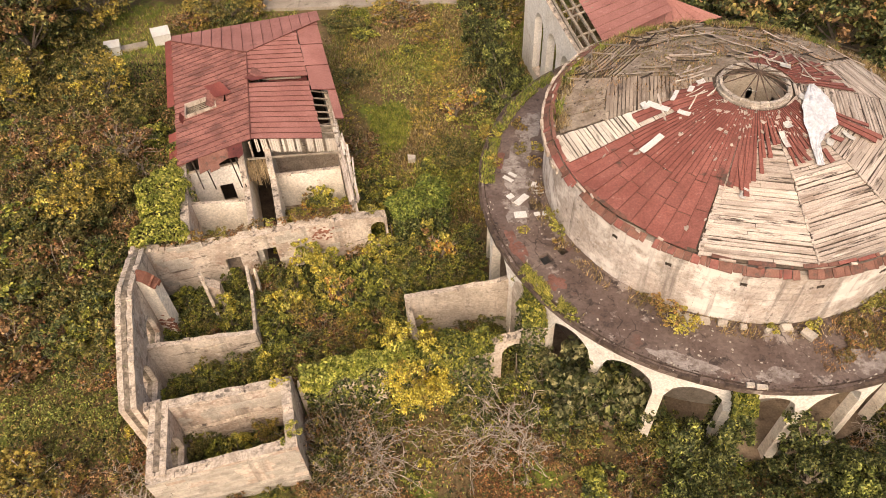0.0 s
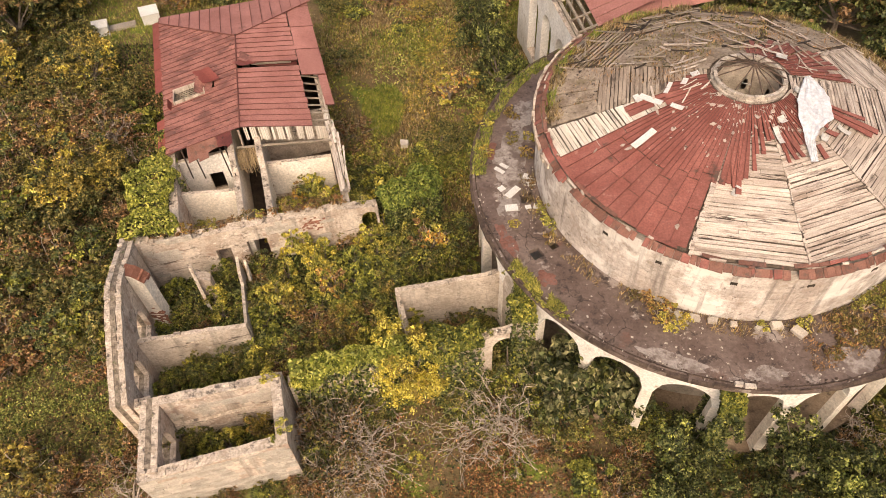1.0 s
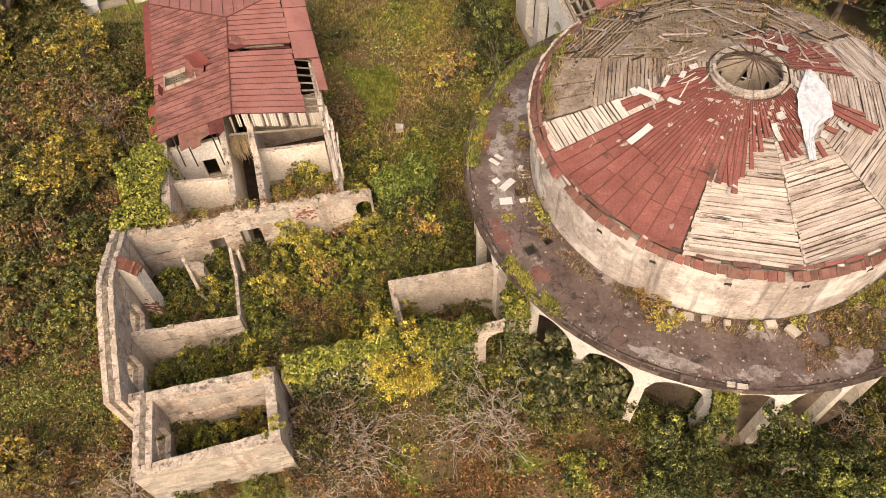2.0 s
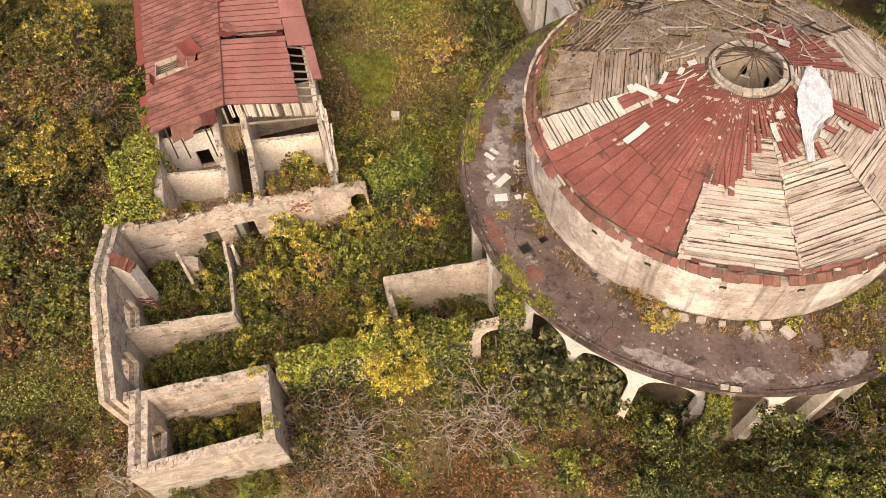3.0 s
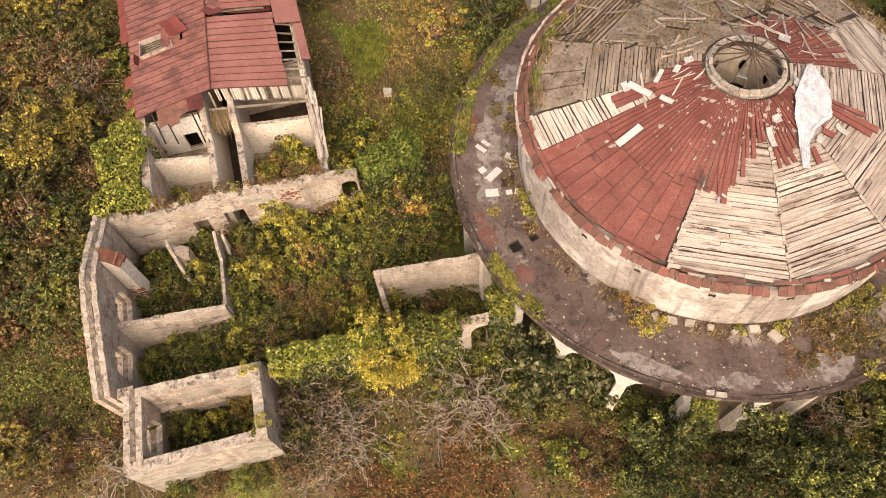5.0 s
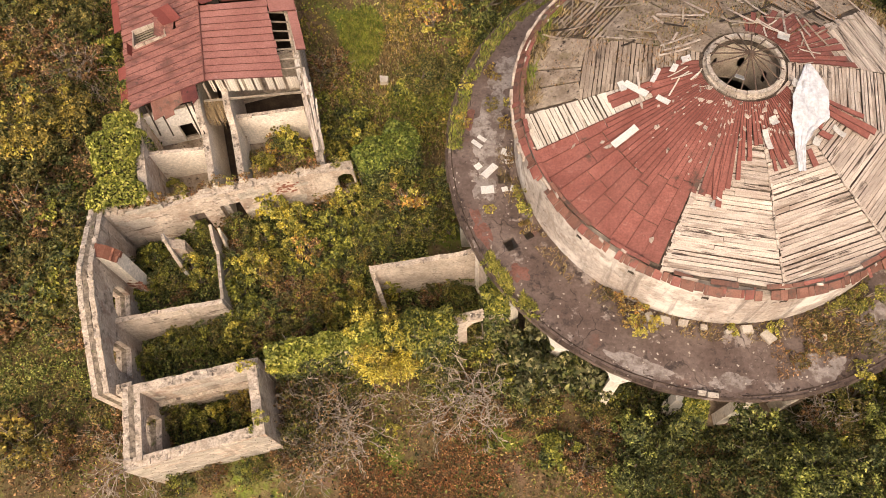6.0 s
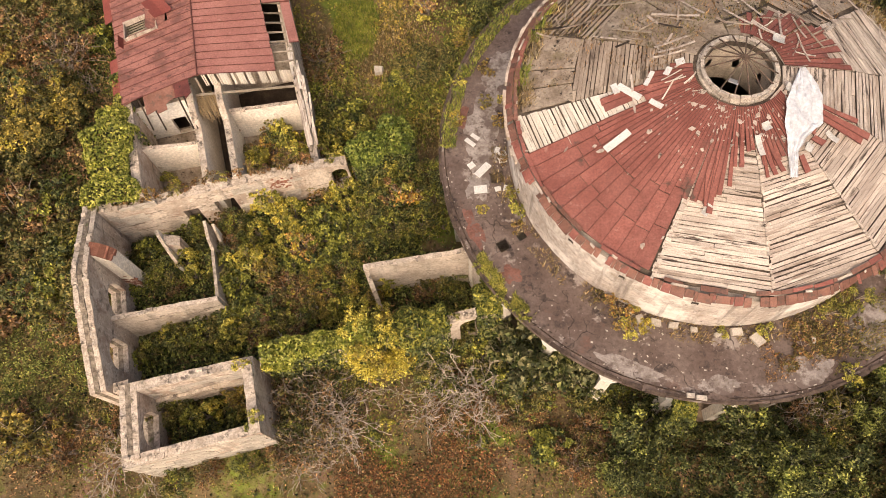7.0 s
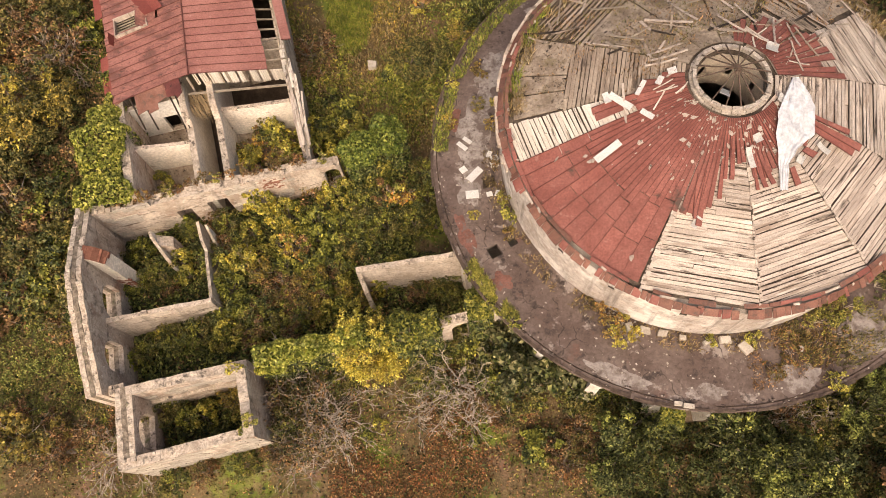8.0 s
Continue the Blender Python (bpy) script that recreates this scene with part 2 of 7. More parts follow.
M_EARTH = surface("trodden_earth", (0.20, 0.145, 0.10), (0.31, 0.235, 0.165), 1.2, 12, 0.95, 0.6, [((0.11, 0.08, 0.055), 2.5, 0.54, 0.66)])
M_METAL = surface("rusted_bar", (0.074, 0.052, 0.041), (0.148, 0.096, 0.067), 6, 40, 0.7, 0.3)
M_BARK = surface("grey_bark", (0.16, 0.125, 0.10), (0.30, 0.25, 0.20), 4, 30, 0.95, 0.6)
M_BARE = surface("bare_twig_bark", (0.31, 0.25, 0.195), (0.52, 0.44, 0.36), 3, 30, 0.9, 0.4, island=0.3)
M_GROUND = surface("autumn_soil_and_turf", (0.108, 0.088, 0.032), (0.216, 0.143, 0.077), 0.3, 6, 0.98, 1.0,
                   [((0.155, 0.19, 0.032), 0.26, 0.51, 0.60), ((0.23, 0.14, 0.09), 0.4, 0.53, 0.64), ((0.075, 0.06, 0.03), 1.1, 0.56, 0.68), ((0.31, 0.24, 0.15), 3.5, 0.63, 0.72)], dist=0.08)
M_PATH = surface("pale_concrete", (0.296, 0.252, 0.207), (0.414, 0.363, 0.303), 0.8, 12, 0.9, 0.4, [((0.118, 0.104, 0.067), 1.2, 0.55, 0.7)])

F_OLIVE = foliage("olive_leaves", [(0.062, 0.068, 0.020), (0.140, 0.130, 0.042), (0.240, 0.205, 0.068), (0.095, 0.092, 0.030), (0.178, 0.150, 0.054)])
F_DARK = foliage("dark_green_leaves", [(0.026, 0.042, 0.014), (0.072, 0.094, 0.032), (0.150, 0.168, 0.062), (0.044, 0.060, 0.020), (0.104, 0.122, 0.044)])
F_GREEN = foliage("green_leaves", [(0.096, 0.121, 0.026), (0.208, 0.227, 0.047), (0.335, 0.337, 0.071), (0.135, 0.151, 0.032), (0.255, 0.260, 0.050)])
F_LIME = foliage("yellow_green_leaves", [(0.135, 0.155, 0.033), (0.283, 0.280, 0.062), (0.466, 0.430, 0.113), (0.196, 0.204, 0.044), (0.369, 0.358, 0.083)])
F_YELLOW = foliage("yellow_autumn_leaves", [(0.28, 0.225, 0.034), (0.51, 0.425, 0.068), (0.65, 0.560, 0.125), (0.38, 0.310, 0.048), (0.56, 0.475, 0.085)])
F_GOLD = foliage("dull_gold_leaves", [(0.170, 0.128, 0.034), (0.330, 0.248, 0.060), (0.255, 0.205, 0.050), (0.425, 0.320, 0.080), (0.215, 0.168, 0.048)])
F_ORANGE = foliage("orange_autumn_leaves", [(0.389, 0.194, 0.043), (0.594, 0.324, 0.097), (0.540, 0.389, 0.108), (0.281, 0.140, 0.043), (0.620, 0.432, 0.173)])
F_BROWN = foliage("brown_withered_leaves", [(0.108, 0.062, 0.031), (0.215, 0.124, 0.060), (0.330, 0.196, 0.098), (0.080, 0.050, 0.026), (0.255, 0.146, 0.070)])
F_RUSSET = foliage("russet_leaves", [(0.152, 0.068, 0.036), (0.289, 0.131, 0.058), (0.207, 0.117, 0.047), (0.110, 0.062, 0.028), (0.358, 0.193, 0.089)])
F_IVY = foliage("ivy_leaves", [(0.054, 0.077, 0.019), (0.135, 0.155, 0.035), (0.255, 0.257, 0.059), (0.081, 0.098, 0.023), (0.189, 0.195, 0.047)], 0.4)
# Darkest leaf tone; low and inner leaf layers use it as painted shade.
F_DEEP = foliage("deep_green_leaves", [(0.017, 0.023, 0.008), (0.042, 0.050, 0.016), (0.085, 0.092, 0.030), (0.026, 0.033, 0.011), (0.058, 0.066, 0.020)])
F_FRESH = foliage("fresh_green_leaves", [(0.064, 0.097, 0.020), (0.140, 0.187, 0.038), (0.221, 0.259, 0.059), (0.093, 0.126, 0.027), (0.178, 0.223, 0.045)])
F_FIG = foliage("dusty_broad_leaves", [(0.048, 0.058, 0.024), (0.115, 0.122, 0.055), (0.200, 0.195, 0.095), (0.072, 0.082, 0.034), (0.150, 0.150, 0.070)])
F_LEAF = foliage("mid_green_leaves", [(0.080, 0.110, 0.026), (0.198, 0.232, 0.060), (0.340, 0.362, 0.102), (0.125, 0.152, 0.037), (0.262, 0.284, 0.077)])
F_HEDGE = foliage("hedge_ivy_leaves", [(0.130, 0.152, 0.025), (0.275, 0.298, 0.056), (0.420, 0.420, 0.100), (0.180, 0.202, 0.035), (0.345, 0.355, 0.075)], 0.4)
F_GRASS = foliage("grass_blades", [(0.110, 0.155, 0.024), (0.205, 0.250, 0.042), (0.300, 0.300, 0.070), (0.145, 0.195, 0.028), (0.255, 0.280, 0.052)])
F_DRYGRASS = foliage("dry_grass", [(0.211, 0.144, 0.066), (0.331, 0.233, 0.115), (0.147, 0.099, 0.048), (0.257, 0.188, 0.075), (0.386, 0.295, 0.168)])


# ---- mesh helpers ----
class Geo:
    def __init__(self):
        self.v, self.f, self.k, self.mi = [], [], [], 0

    def add(self, *faces):
        self.f += faces
        self.k += [self.mi] * len(faces)

    def face(self, *pts):
        n = len(self.v)
        self.v += [tuple(p) for p in pts]
        self.add(tuple(range(n, n + len(pts))))
        return self

    def hexa(self, low, high):
        """A block from its four lower and four upper corners, both counterclockwise from above."""
        n = len(self.v)
        self.v += [tuple(p) for p in (*low, *high)]
        self.add((n + 3, n + 2, n + 1, n), (n + 4, n + 5, n + 6, n + 7))
        self.add(*[(n + i, n + (i + 1) % 4, n + 4 + (i + 1) % 4, n + 4 + i) for i in range(4)])
        return self

    def box(self, x0, x1, y0, y1, z0, z1, m=None):
        c = [(x0, y0), (x1, y0), (x1, y1), (x0, y1)]
        lo, hi = [Vector((*p, z0)) for p in c], [Vector((*p, z1)) for p in c]
        if m is not None:
            lo, hi = [m @ p for p in lo], [m @ p for p in hi]
        return self.hexa(lo, hi)

    def tube(self, pts, radii, sides=5, caps=True):
        pts = [Vector(p) for p in pts]
        rings = []
        for i, p in enumerate(pts):
            d = (pts[min(i + 1, len(pts) - 1)] - pts[max(i - 1, 0)]).normalized()
            a = d.orthogonal().normalized()
            b = d.cross(a)
            rings.append(len(self.v))
            for k in range(sides):
                w = 2 * math.pi * k / sides
                self.v.append(tuple(p + radii[i] * (math.cos(w) * a + math.sin(w) * b)))
        for r0, r1 in zip(rings, rings[1:]):
            self.add(*[(r0 + k, r0 + (k + 1) % sides, r1 + (k + 1) % sides, r1 + k) for k in range(sides)])
        if caps:
            self.add(tuple(rings[0] + k for k in reversed(range(sides))), tuple(rings[-1] + k for k in range(sides)))
        return self

    def mesh(self, name):
        """Welds corners that meet and drops the faces between joined blocks."""
        seen, back, verts = {}, [], []
        for p in self.v:
            key = (round(p[0], 4), round(p[1], 4), round(p[2], 4))
            if key not in seen:
                seen[key] = len(verts)
                verts.append(p)
            back.append(seen[key])
        count, faces = {}, []
        for f, k in zip(self.f, self.k):
            g = tuple(dict.fromkeys(back[i] for i in f))
            if len(g) > 2:
                faces.append((g, k))
                key = frozenset(g)
                count[key] = count.get(key, 0) + 1
        faces = [(g, k) for g, k in faces if count[frozenset(g)] == 1]
        me = bpy.data.meshes.new(name)
        me.from_pydata(verts, [], [g for g, _ in faces])
        me.polygons.foreach_set("material_index", [k for _, k in faces])
        me.update()
        return me


def thing(name, at, label, category, group="", kind=""):
    """An Empty at a thing's base, which parents its parts."""
    ob = new(name)
    ob.location = at
    ob.empty_display_size = 0.3
    return tagged(ob, label, category, group, kind)


def place(ob, parent):
    """Parts are built in world coordinates: undo the place of the thing that holds them."""
    if parent is not None:
        ob.parent = parent
        ob.matrix_parent_inverse = Matrix.Translation(parent.location).inverted() if parent.parent is None else Matrix.Identity(4)
    return ob


def part(name, g, material, parent=None, label="", smooth=False):
    me = g.mesh(name) if isinstance(g, Geo) else g
    if not me.materials:
        for mt in material if isinstance(material, (list, tuple)) else [material]:
            me.materials.append(mt)
    if smooth:
        me.polygons.foreach_set("use_smooth", [True] * len(me.polygons))
    ob = place(new(name, me), parent)
    if label:
        ob["label"] = label
    return ob


def solid(name, g, material, label, category, group="", kind="", smooth=False):
    """A thing of one mesh."""
    return tagged(part(name, g, material, None, "", smooth), label, category, group, kind)


def rise(tops, f):
    for (a, za), (b, zb) in zip(tops, tops[1:]):
        if f <= b:
            return za + (zb - za) * (f - a) / max(b - a, 1e-6)
    return tops[-1][1]


def wall_geo(p0, p1, th, z0, tops, openings=(), rough=0.06, step=0.3, curve=None, length=None):
    """A wall along a line (or a curve(s, offset)), with a broken top. openings: from, to, sill, head, arch rise."""
    g = Geo()
    p0, p1 = Vector(p0), Vector(p1)
    if curve is None:
        length = (p1 - p0).length
        d = (p1 - p0) / length
        nrm = Vector((-d.y, d.x))
        curve = lambda s, o: p0 + d * s + nrm * o
    cuts = set(np.linspace(0, length, max(2, int(length / step) + 1)).round(4))
    for a, b, *_, ar in openings:
        cuts |= {round(float(c), 4) for c in (np.linspace(a, b, 11) if ar else (a, b)) if 0 <= c <= length}
    cuts = sorted(cuts)
    cuts = [c for i, c in enumerate(cuts) if i == 0 or c - cuts[i - 1] > 0.004]

    def top(s):
        w = Vector((*curve(s, 0), 1.7))
        return rise(tops, s / length) + rough * (noise.noise(w * 1.6) + 0.6 * noise.noise(w * 5.0))

    def block(a, b, la, lb, ha, hb):
        lo = [(*curve(a, -th / 2), la), (*curve(b, -th / 2), lb), (*curve(b, th / 2), lb), (*curve(a, th / 2), la)]
        hi = [(*curve(a, -th / 2), ha), (*curve(b, -th / 2), hb), (*curve(b, th / 2), hb), (*curve(a, th / 2), ha)]
        g.hexa(lo, hi)
        g.k[-5] = 1

    for a, b in zip(cuts, cuts[1:]):
        m = (a + b) / 2
        op = next((o for o in openings if o[0] < m < o[1]), None)
        if op is None:
            block(a, b, z0, z0, top(a), top(b))
            continue
        s0, s1, sill, head, ar = op
        arch = lambda s: head - ar + ar * math.sqrt(max(0.0, 1 - ((2 * s - s0 - s1) / (s1 - s0)) ** 2))
        if sill > z0:
            block(a, b, z0, z0, sill, sill)
        if top(m) > arch(m) + 0.02:
            block(a, b, arch(a), arch(b), max(top(a), arch(a)), max(top(b), arch(b)))
    return g


# ---- leaves ----
def leaf_mesh(name, pts, normals, size, seed, long=1.5):
    """Folded diamond leaves at points, facing roughly along the normals."""
    r = np.random.default_rng(seed)
    n = len(pts)
    nr = normals + r.normal(0, 1.0, (n, 3))
    nr /= np.linalg.norm(nr, axis=1, keepdims=True) + 1e-9
    t = np.cross(nr, r.normal(0, 1, (n, 3)))
    t /= np.linalg.norm(t, axis=1, keepdims=True) + 1e-9
    b = np.cross(nr, t)
    s = size * r.uniform(0.6, 1.35, (n, 1))
    v = np.empty((n, 4, 3))
    v[:, 0] = pts - t * s * long / 2
    v[:, 1] = pts + b * s * 0.42 + nr * s * 0.10
    v[:, 2] = pts + t * s * long / 2 - nr * s * 0.12
    v[:, 3] = pts - b * s * 0.42 + nr * s * 0.10
    me = bpy.data.meshes.new(name)
    me.vertices.add(n * 4)
    me.vertices.foreach_set("co", v.reshape(-1))
    me.loops.add(n * 4)
    me.loops.foreach_set("vertex_index", np.arange(n * 4, dtype=np.int32))
    me.polygons.add(n)
    me.polygons.foreach_set("loop_start", np.arange(0, n * 4, 4, dtype=np.int32))
    me.polygons.foreach_set("loop_total", np.full(n, 4, dtype=np.int32))
    me.update(calc_edges=True)
    return me


def crown_points(r, clumps, radius, height, base, n, flat=0.7, sprigs=9, airy=1.0):
    """Leaves gathered in sprigs on the upper sides of clumps that fill an uneven dome."""
    cs = []
    for _ in range(clumps):
        a, u = r.uniform(0, 2 * math.pi), r.uniform(0, 1)
        q = r.uniform(0.3, 1.0) ** 0.6
        rr = radius * q * math.sqrt(1 - (0.85 * u) ** 2) * r.uniform(0.7, 1.15)
        cs.append((rr * math.cos(a), rr * math.sin(a), base + height * u * q, r.uniform(0.17, 0.34) * radius))
    cs = np.array(cs)
    m = clumps * sprigs
    d = r.normal(0, 1, (m, 3))
    d[:, 2] = np.abs(d[:, 2]) * 0.9 - 0.2
    d /= np.linalg.norm(d, axis=1, keepdims=True)
    ck = np.repeat(np.arange(clumps), sprigs)
    sub = cs[ck, :3] + d * cs[ck, 3:] * np.array([1, 1, flat])
    k = r.integers(0, m, n)
    e = r.normal(0, 1, (n, 3))
    e /= np.linalg.norm(e, axis=1, keepdims=True)
    rad = cs[ck[k], 3:] * (0.44 * airy) * r.uniform(0.3, 1.0, (n, 1))
    p = sub[k] + e * rad * np.array([1, 1, 0.55])
    p[:, 2] = np.maximum(p[:, 2], 0.04)
    nm = d[k] * 0.6 + e * 0.35 + np.array([0, 0, 0.8])
    return p, nm, cs, ck[k]


def shrub(name, mats, label, category, radius, height, seed, leaves=1600, size=0.15, clumps=16, trunk=0.05, base=0.25, group="", twigs=0, airy=1.0):
    """A trunk that forks into limbs, a crown for each leaf colour, and bare twigs that stand out of it."""
    r = np.random.default_rng(seed)
    ob = thing(name, (0, 0, 0), label, category, group)
    g = Geo()
    p, nm, cs, clump = crown_points(r, clumps, radius, height, base, leaves, airy=airy)
    fork = Vector((0, 0, max(0.15, base * 0.8)))
    g.tube([(0, 0, -0.15), fork * 0.5 + Vector((0.02, 0.01, 0)), fork], [trunk * 1.3, trunk, trunk * 0.8], 6)
    for c in cs[: min(len(cs), 14)]:
        e = Vector(c[:3])
        mid = fork.lerp(e, 0.5) + Vector(r.normal(0, 0.07 * radius, 3))
        g.tube([fork, mid, e], [trunk * 0.6, trunk * 0.36, trunk * 0.12], 4)
    part("trunk", g, M_BARK, ob)
    if twigs:
        g = Geo()
        for _ in range(twigs):
            c = Vector(cs[r.integers(0, clumps)][:3])
            out = (c - fork * 0.5).normalized() + Vector(r.normal(0, 0.3, 3))
            a0 = fork.lerp(c, r.uniform(0.3, 0.8))
            a1 = a0 + out * radius * 0.35 + Vector((0, 0, 0.1))
            a2 = a1 + (out + Vector(r.normal(0, 0.45, 3))).normalized() * radius * r.uniform(0.2, 0.45)
            g.tube([a0, a1, a2], [0.02, 0.014, 0.006], 3, False)
        part("brushwood", g, M_BARE, ob, "thin bare twigs")
    tint = np.where(r.uniform(0, 1, leaves) < 0.85, clump, r.integers(0, len(mats), leaves)) % len(mats)
    for i, mt in enumerate(mats):
        idx = np.flatnonzero(tint == i)
        part("crown", leaf_mesh("crown", p[idx], nm[idx], size, seed * 7 + i), mt, ob)
    return ob


def bare_shrub(name, label, radius, height, seed, stems=9, group="bare shrubs"):
    """Arching leafless stems that fork three times."""
    r = random.Random(seed)
    ob = thing(name, (0, 0, 0), label, "shrub", group)

    def grow(g, p, d, ln, rad, depth):
        pts, rr = [p], [rad]
        for i in range(4):
            d = (d + Vector((r.gauss(0, 0.3), r.gauss(0, 0.3), r.gauss(-0.1, 0.2)))).normalized()
            p = p + d * ln / 4
            if p.z < 0.05:
                p.z = 0.05
            pts.append(p)
            rr.append(max(0.012, rad * (1 - 0.17 * (i + 1))))
        g.tube(pts, rr, 4 if depth > 1 else 3, False)
        if depth:
            for _ in range(r.choice((2, 3, 3))):
                k = r.choice((2, 3, 4, 4))
                nd = (d + Vector((r.gauss(0, 0.55), r.gauss(0, 0.55), r.gauss(0.12, 0.3)))).normalized()
                grow(g, pts[k].copy(), nd, ln * r.uniform(0.5, 0.8), rr[k] * 0.75, depth - 1)

    for i in range(stems):
        a = 2 * math.pi * i / stems + r.uniform(-0.3, 0.3)
        lean = r.uniform(0.25, 0.9)
        g = Geo()
        grow(g, Vector((0.12 * math.cos(a), 0.12 * math.sin(a), -0.1)), Vector((lean * math.cos(a), lean * math.sin(a), 1.0)).normalized(),
             0.5 * math.hypot(radius, height) * r.uniform(0.7, 1.0), 0.06 * r.uniform(0.7, 1.2), 3)
        part("stem", g, M_BARE, ob)
    return ob


def set_at(ob, x, y, z=0.0, turn=0.0, s=1.0, sz=None):
    return copy_thing(ob, pose(x, y, z, 0, 0, turn) @ Matrix.Diagonal((s, s, sz or s, 1)))


def move_to(ob, x, y, z=0.0, turn=0.0, s=1.0):
    ob.location, ob.rotation_euler, ob.scale = (x, y, z), (0, 0, radians(turn)), (s, s, s)
    return ob


# ---- ground ----
def ground_z(x, y):
    """Level round the buildings, gently uneven, with rising woods far off."""
    far = max(0.0, math.hypot(x - 2, y - 25) - 45)
    return yard_rise(x, y) + 0.14 * noise.noise(Vector((x * 0.16, y * 0.16, 0.3))) + 0.05 * noise.noise(Vector((x * 0.7, y * 0.7, 2.3))) - 0.06 + min(6, far * 0.03)


def yard_rise(x, y):
    """Fallen rubble and soil raise the ground inside the ruin and along its front."""
    u, v = (x + 13.1) * 0.9636 + (y - 12.92) * 0.2672, -(x + 13.1) * 0.2672 + (y - 12.92) * 0.9636
    f = min(1.0, max(0.0, (u + 0.2) / 0.8)) * min(1.0, max(0.0, (17.0 - u) / 2.0)) * min(1.0, max(0.0, (v + 0.4) / 0.6)) * min(1.0, max(0.0, (8.8 - v) / 0.6))
    k = min(1.0, max(0.0, (u - 0.8) / 0.8)) * min(1.0, max(0.0, (6.6 - u) / 0.6)) * min(1.0, max(0.0, (v + 4.6) / 1.2)) * min(1.0, max(0.0, (0.2 - v) / 0.5))
    return 0.85 * f + 1.1 * k


def ground_sheet():
    xs = np.concatenate([[-1500, -500, -180, -90, -60], np.arange(-40, 41, 0.5), [60, 90, 180, 500, 1500]])
    ys = np.concatenate([[-1500, -500, -180, -70, -30], np.arange(-5, 56, 0.5), [70, 130, 250, 600, 1500]])
    me = bpy.data.meshes.new("ground")
    v = [(x, y, ground_z(x, y)) for y in ys for x in xs]
    w = len(xs)
    f = [(j * w + i, j * w + i + 1, (j + 1) * w + i + 1, (j + 1) * w + i) for j in range(len(ys) - 1) for i in range(w - 1)]
    me.from_pydata(v, [], f)
    me.update()
    return tagged(part("ground", me, M_GROUND, None, "", True), "patchy autumn turf and bare brown soil", "ground", "", "structure")


ground_sheet()

# ---- the domed rotunda ----
CX, CY = 11.35, 22.6
PROFILE = [(0.0, 11.42), (1.4, 11.06), (2.9, 10.70), (4.4, 10.30), (6.0, 9.75), (7.5, 9.28), (8.3, 9.02)]
HIP0, SECTOR = -86.0, 30.0
R_DRUM, R_EDGE, Z_PLAT = 7.76, 10.6, 6.2


def zc(r):
    return rise(PROFILE, r)


def polar(r, az, z=None):
    a = radians(az)
    return (CX + r * math.cos(a), CY + r * math.sin(a)) if z is None else (CX + r * math.cos(a), CY + r * math.sin(a), z)


def roof_z(r, az):
    """The height of the twelve-sided roof."""
    off = ((az - HIP0) % SECTOR) - SECTOR / 2
    return zc(r * math.cos(radians(off)) / math.cos(radians(SECTOR / 2)))


def on_roof(r, az, up=0.0):
    return polar(r, az, roof_z(r, az) + up)


rotunda = thing("rotunda", (CX, CY, 0), "round domed hall with stripped red roof and arcaded gallery", "building")

# sheathing under the boards
g = Geo()
for k in range(12):
    a0, a1 = HIP0 + SECTOR * k, HIP0 + SECTOR * (k + 1)
    rr = (1.18, 2.9, 4.4, 6.0, 7.5, 7.72)
    for r0, r1 in zip(rr, rr[1:]):
        up = [polar(r0, a0, zc(r0) - 0.09), polar(r1, a0, zc(r1) - 0.09), polar(r1, a1, zc(r1) - 0.09), polar(r0, a1, zc(r0) - 0.09)]
        g.hexa([(x, y, z - 0.18) for x, y, z in up], up)
deck = part("roof_deck", g, M_DECK, rotunda, "dark rotten timber sheathing")

rnd = random.Random(11)


def board(r0, r1, a0, a1, up, thick, twist=0.0, slip=(0.0, 0.0)):
    """A straight board between two hips, seen between the radii r0 and r1; slip turns its two edges a little."""
    def p(r, a, dz):
        f0, f1 = Vector(polar(r, s0, zc(r))), Vector(polar(r, s1, zc(r)))
        q = f0.lerp(f1, (a - s0) / (s1 - s0))
        return (q.x, q.y, q.z + dz)
    s0 = HIP0 + SECTOR * math.floor(((a0 + a1) / 2 - HIP0) / SECTOR)
    s1 = s0 + SECTOR
    hi = [p(r0 + slip[0], a0, up), p(r1 + slip[1], a0, up), p(r1 - slip[1], a1, up + twist), p(r0 - slip[0], a1, up + twist)]
    return Geo().hexa([(x, y, z - thick) for x, y, z in hi], hi)


def board_sector(k, r_from, r_to, pitch, material, a_lo=0.0, a_hi=SECTOR, ragged=0.5, gone=0.0, slack=0.0):
    s0 = HIP0 + SECTOR * k
    r = r_from
    while r < r_to:
        w = pitch * rnd.uniform(0.88, 1.1)
        gap = rnd.choice((0.012, 0.016, 0.02, 0.026, 0.034, 0.055)) + slack
        if rnd.random() > gone:
            a0 = s0 + a_lo + (rnd.uniform(0, ragged) if rnd.random() < 0.6 else 0.12)
            a1 = s0 + a_hi - (rnd.uniform(0, ragged) if rnd.random() < 0.6 else 0.12)
            cutting = [a0, a1]
            if rnd.random() < 0.28:
                c = rnd.uniform(a0 + 5, a1 - 5)
                cutting = [a0, c - 0.08, c + 0.08, a1]
            for b0, b1 in zip(cutting[::2], cutting[1::2]):
                if b1 - b0 > 2:
                    skew = rnd.gauss(0, 0.012)
                    part("plank", board(r + gap, r + w, b0, b1, rnd.uniform(-0.004, 0.012), 0.028, skew, (rnd.gauss(0, 0.011), rnd.gauss(0, 0.011))), material, deck)
        r += w


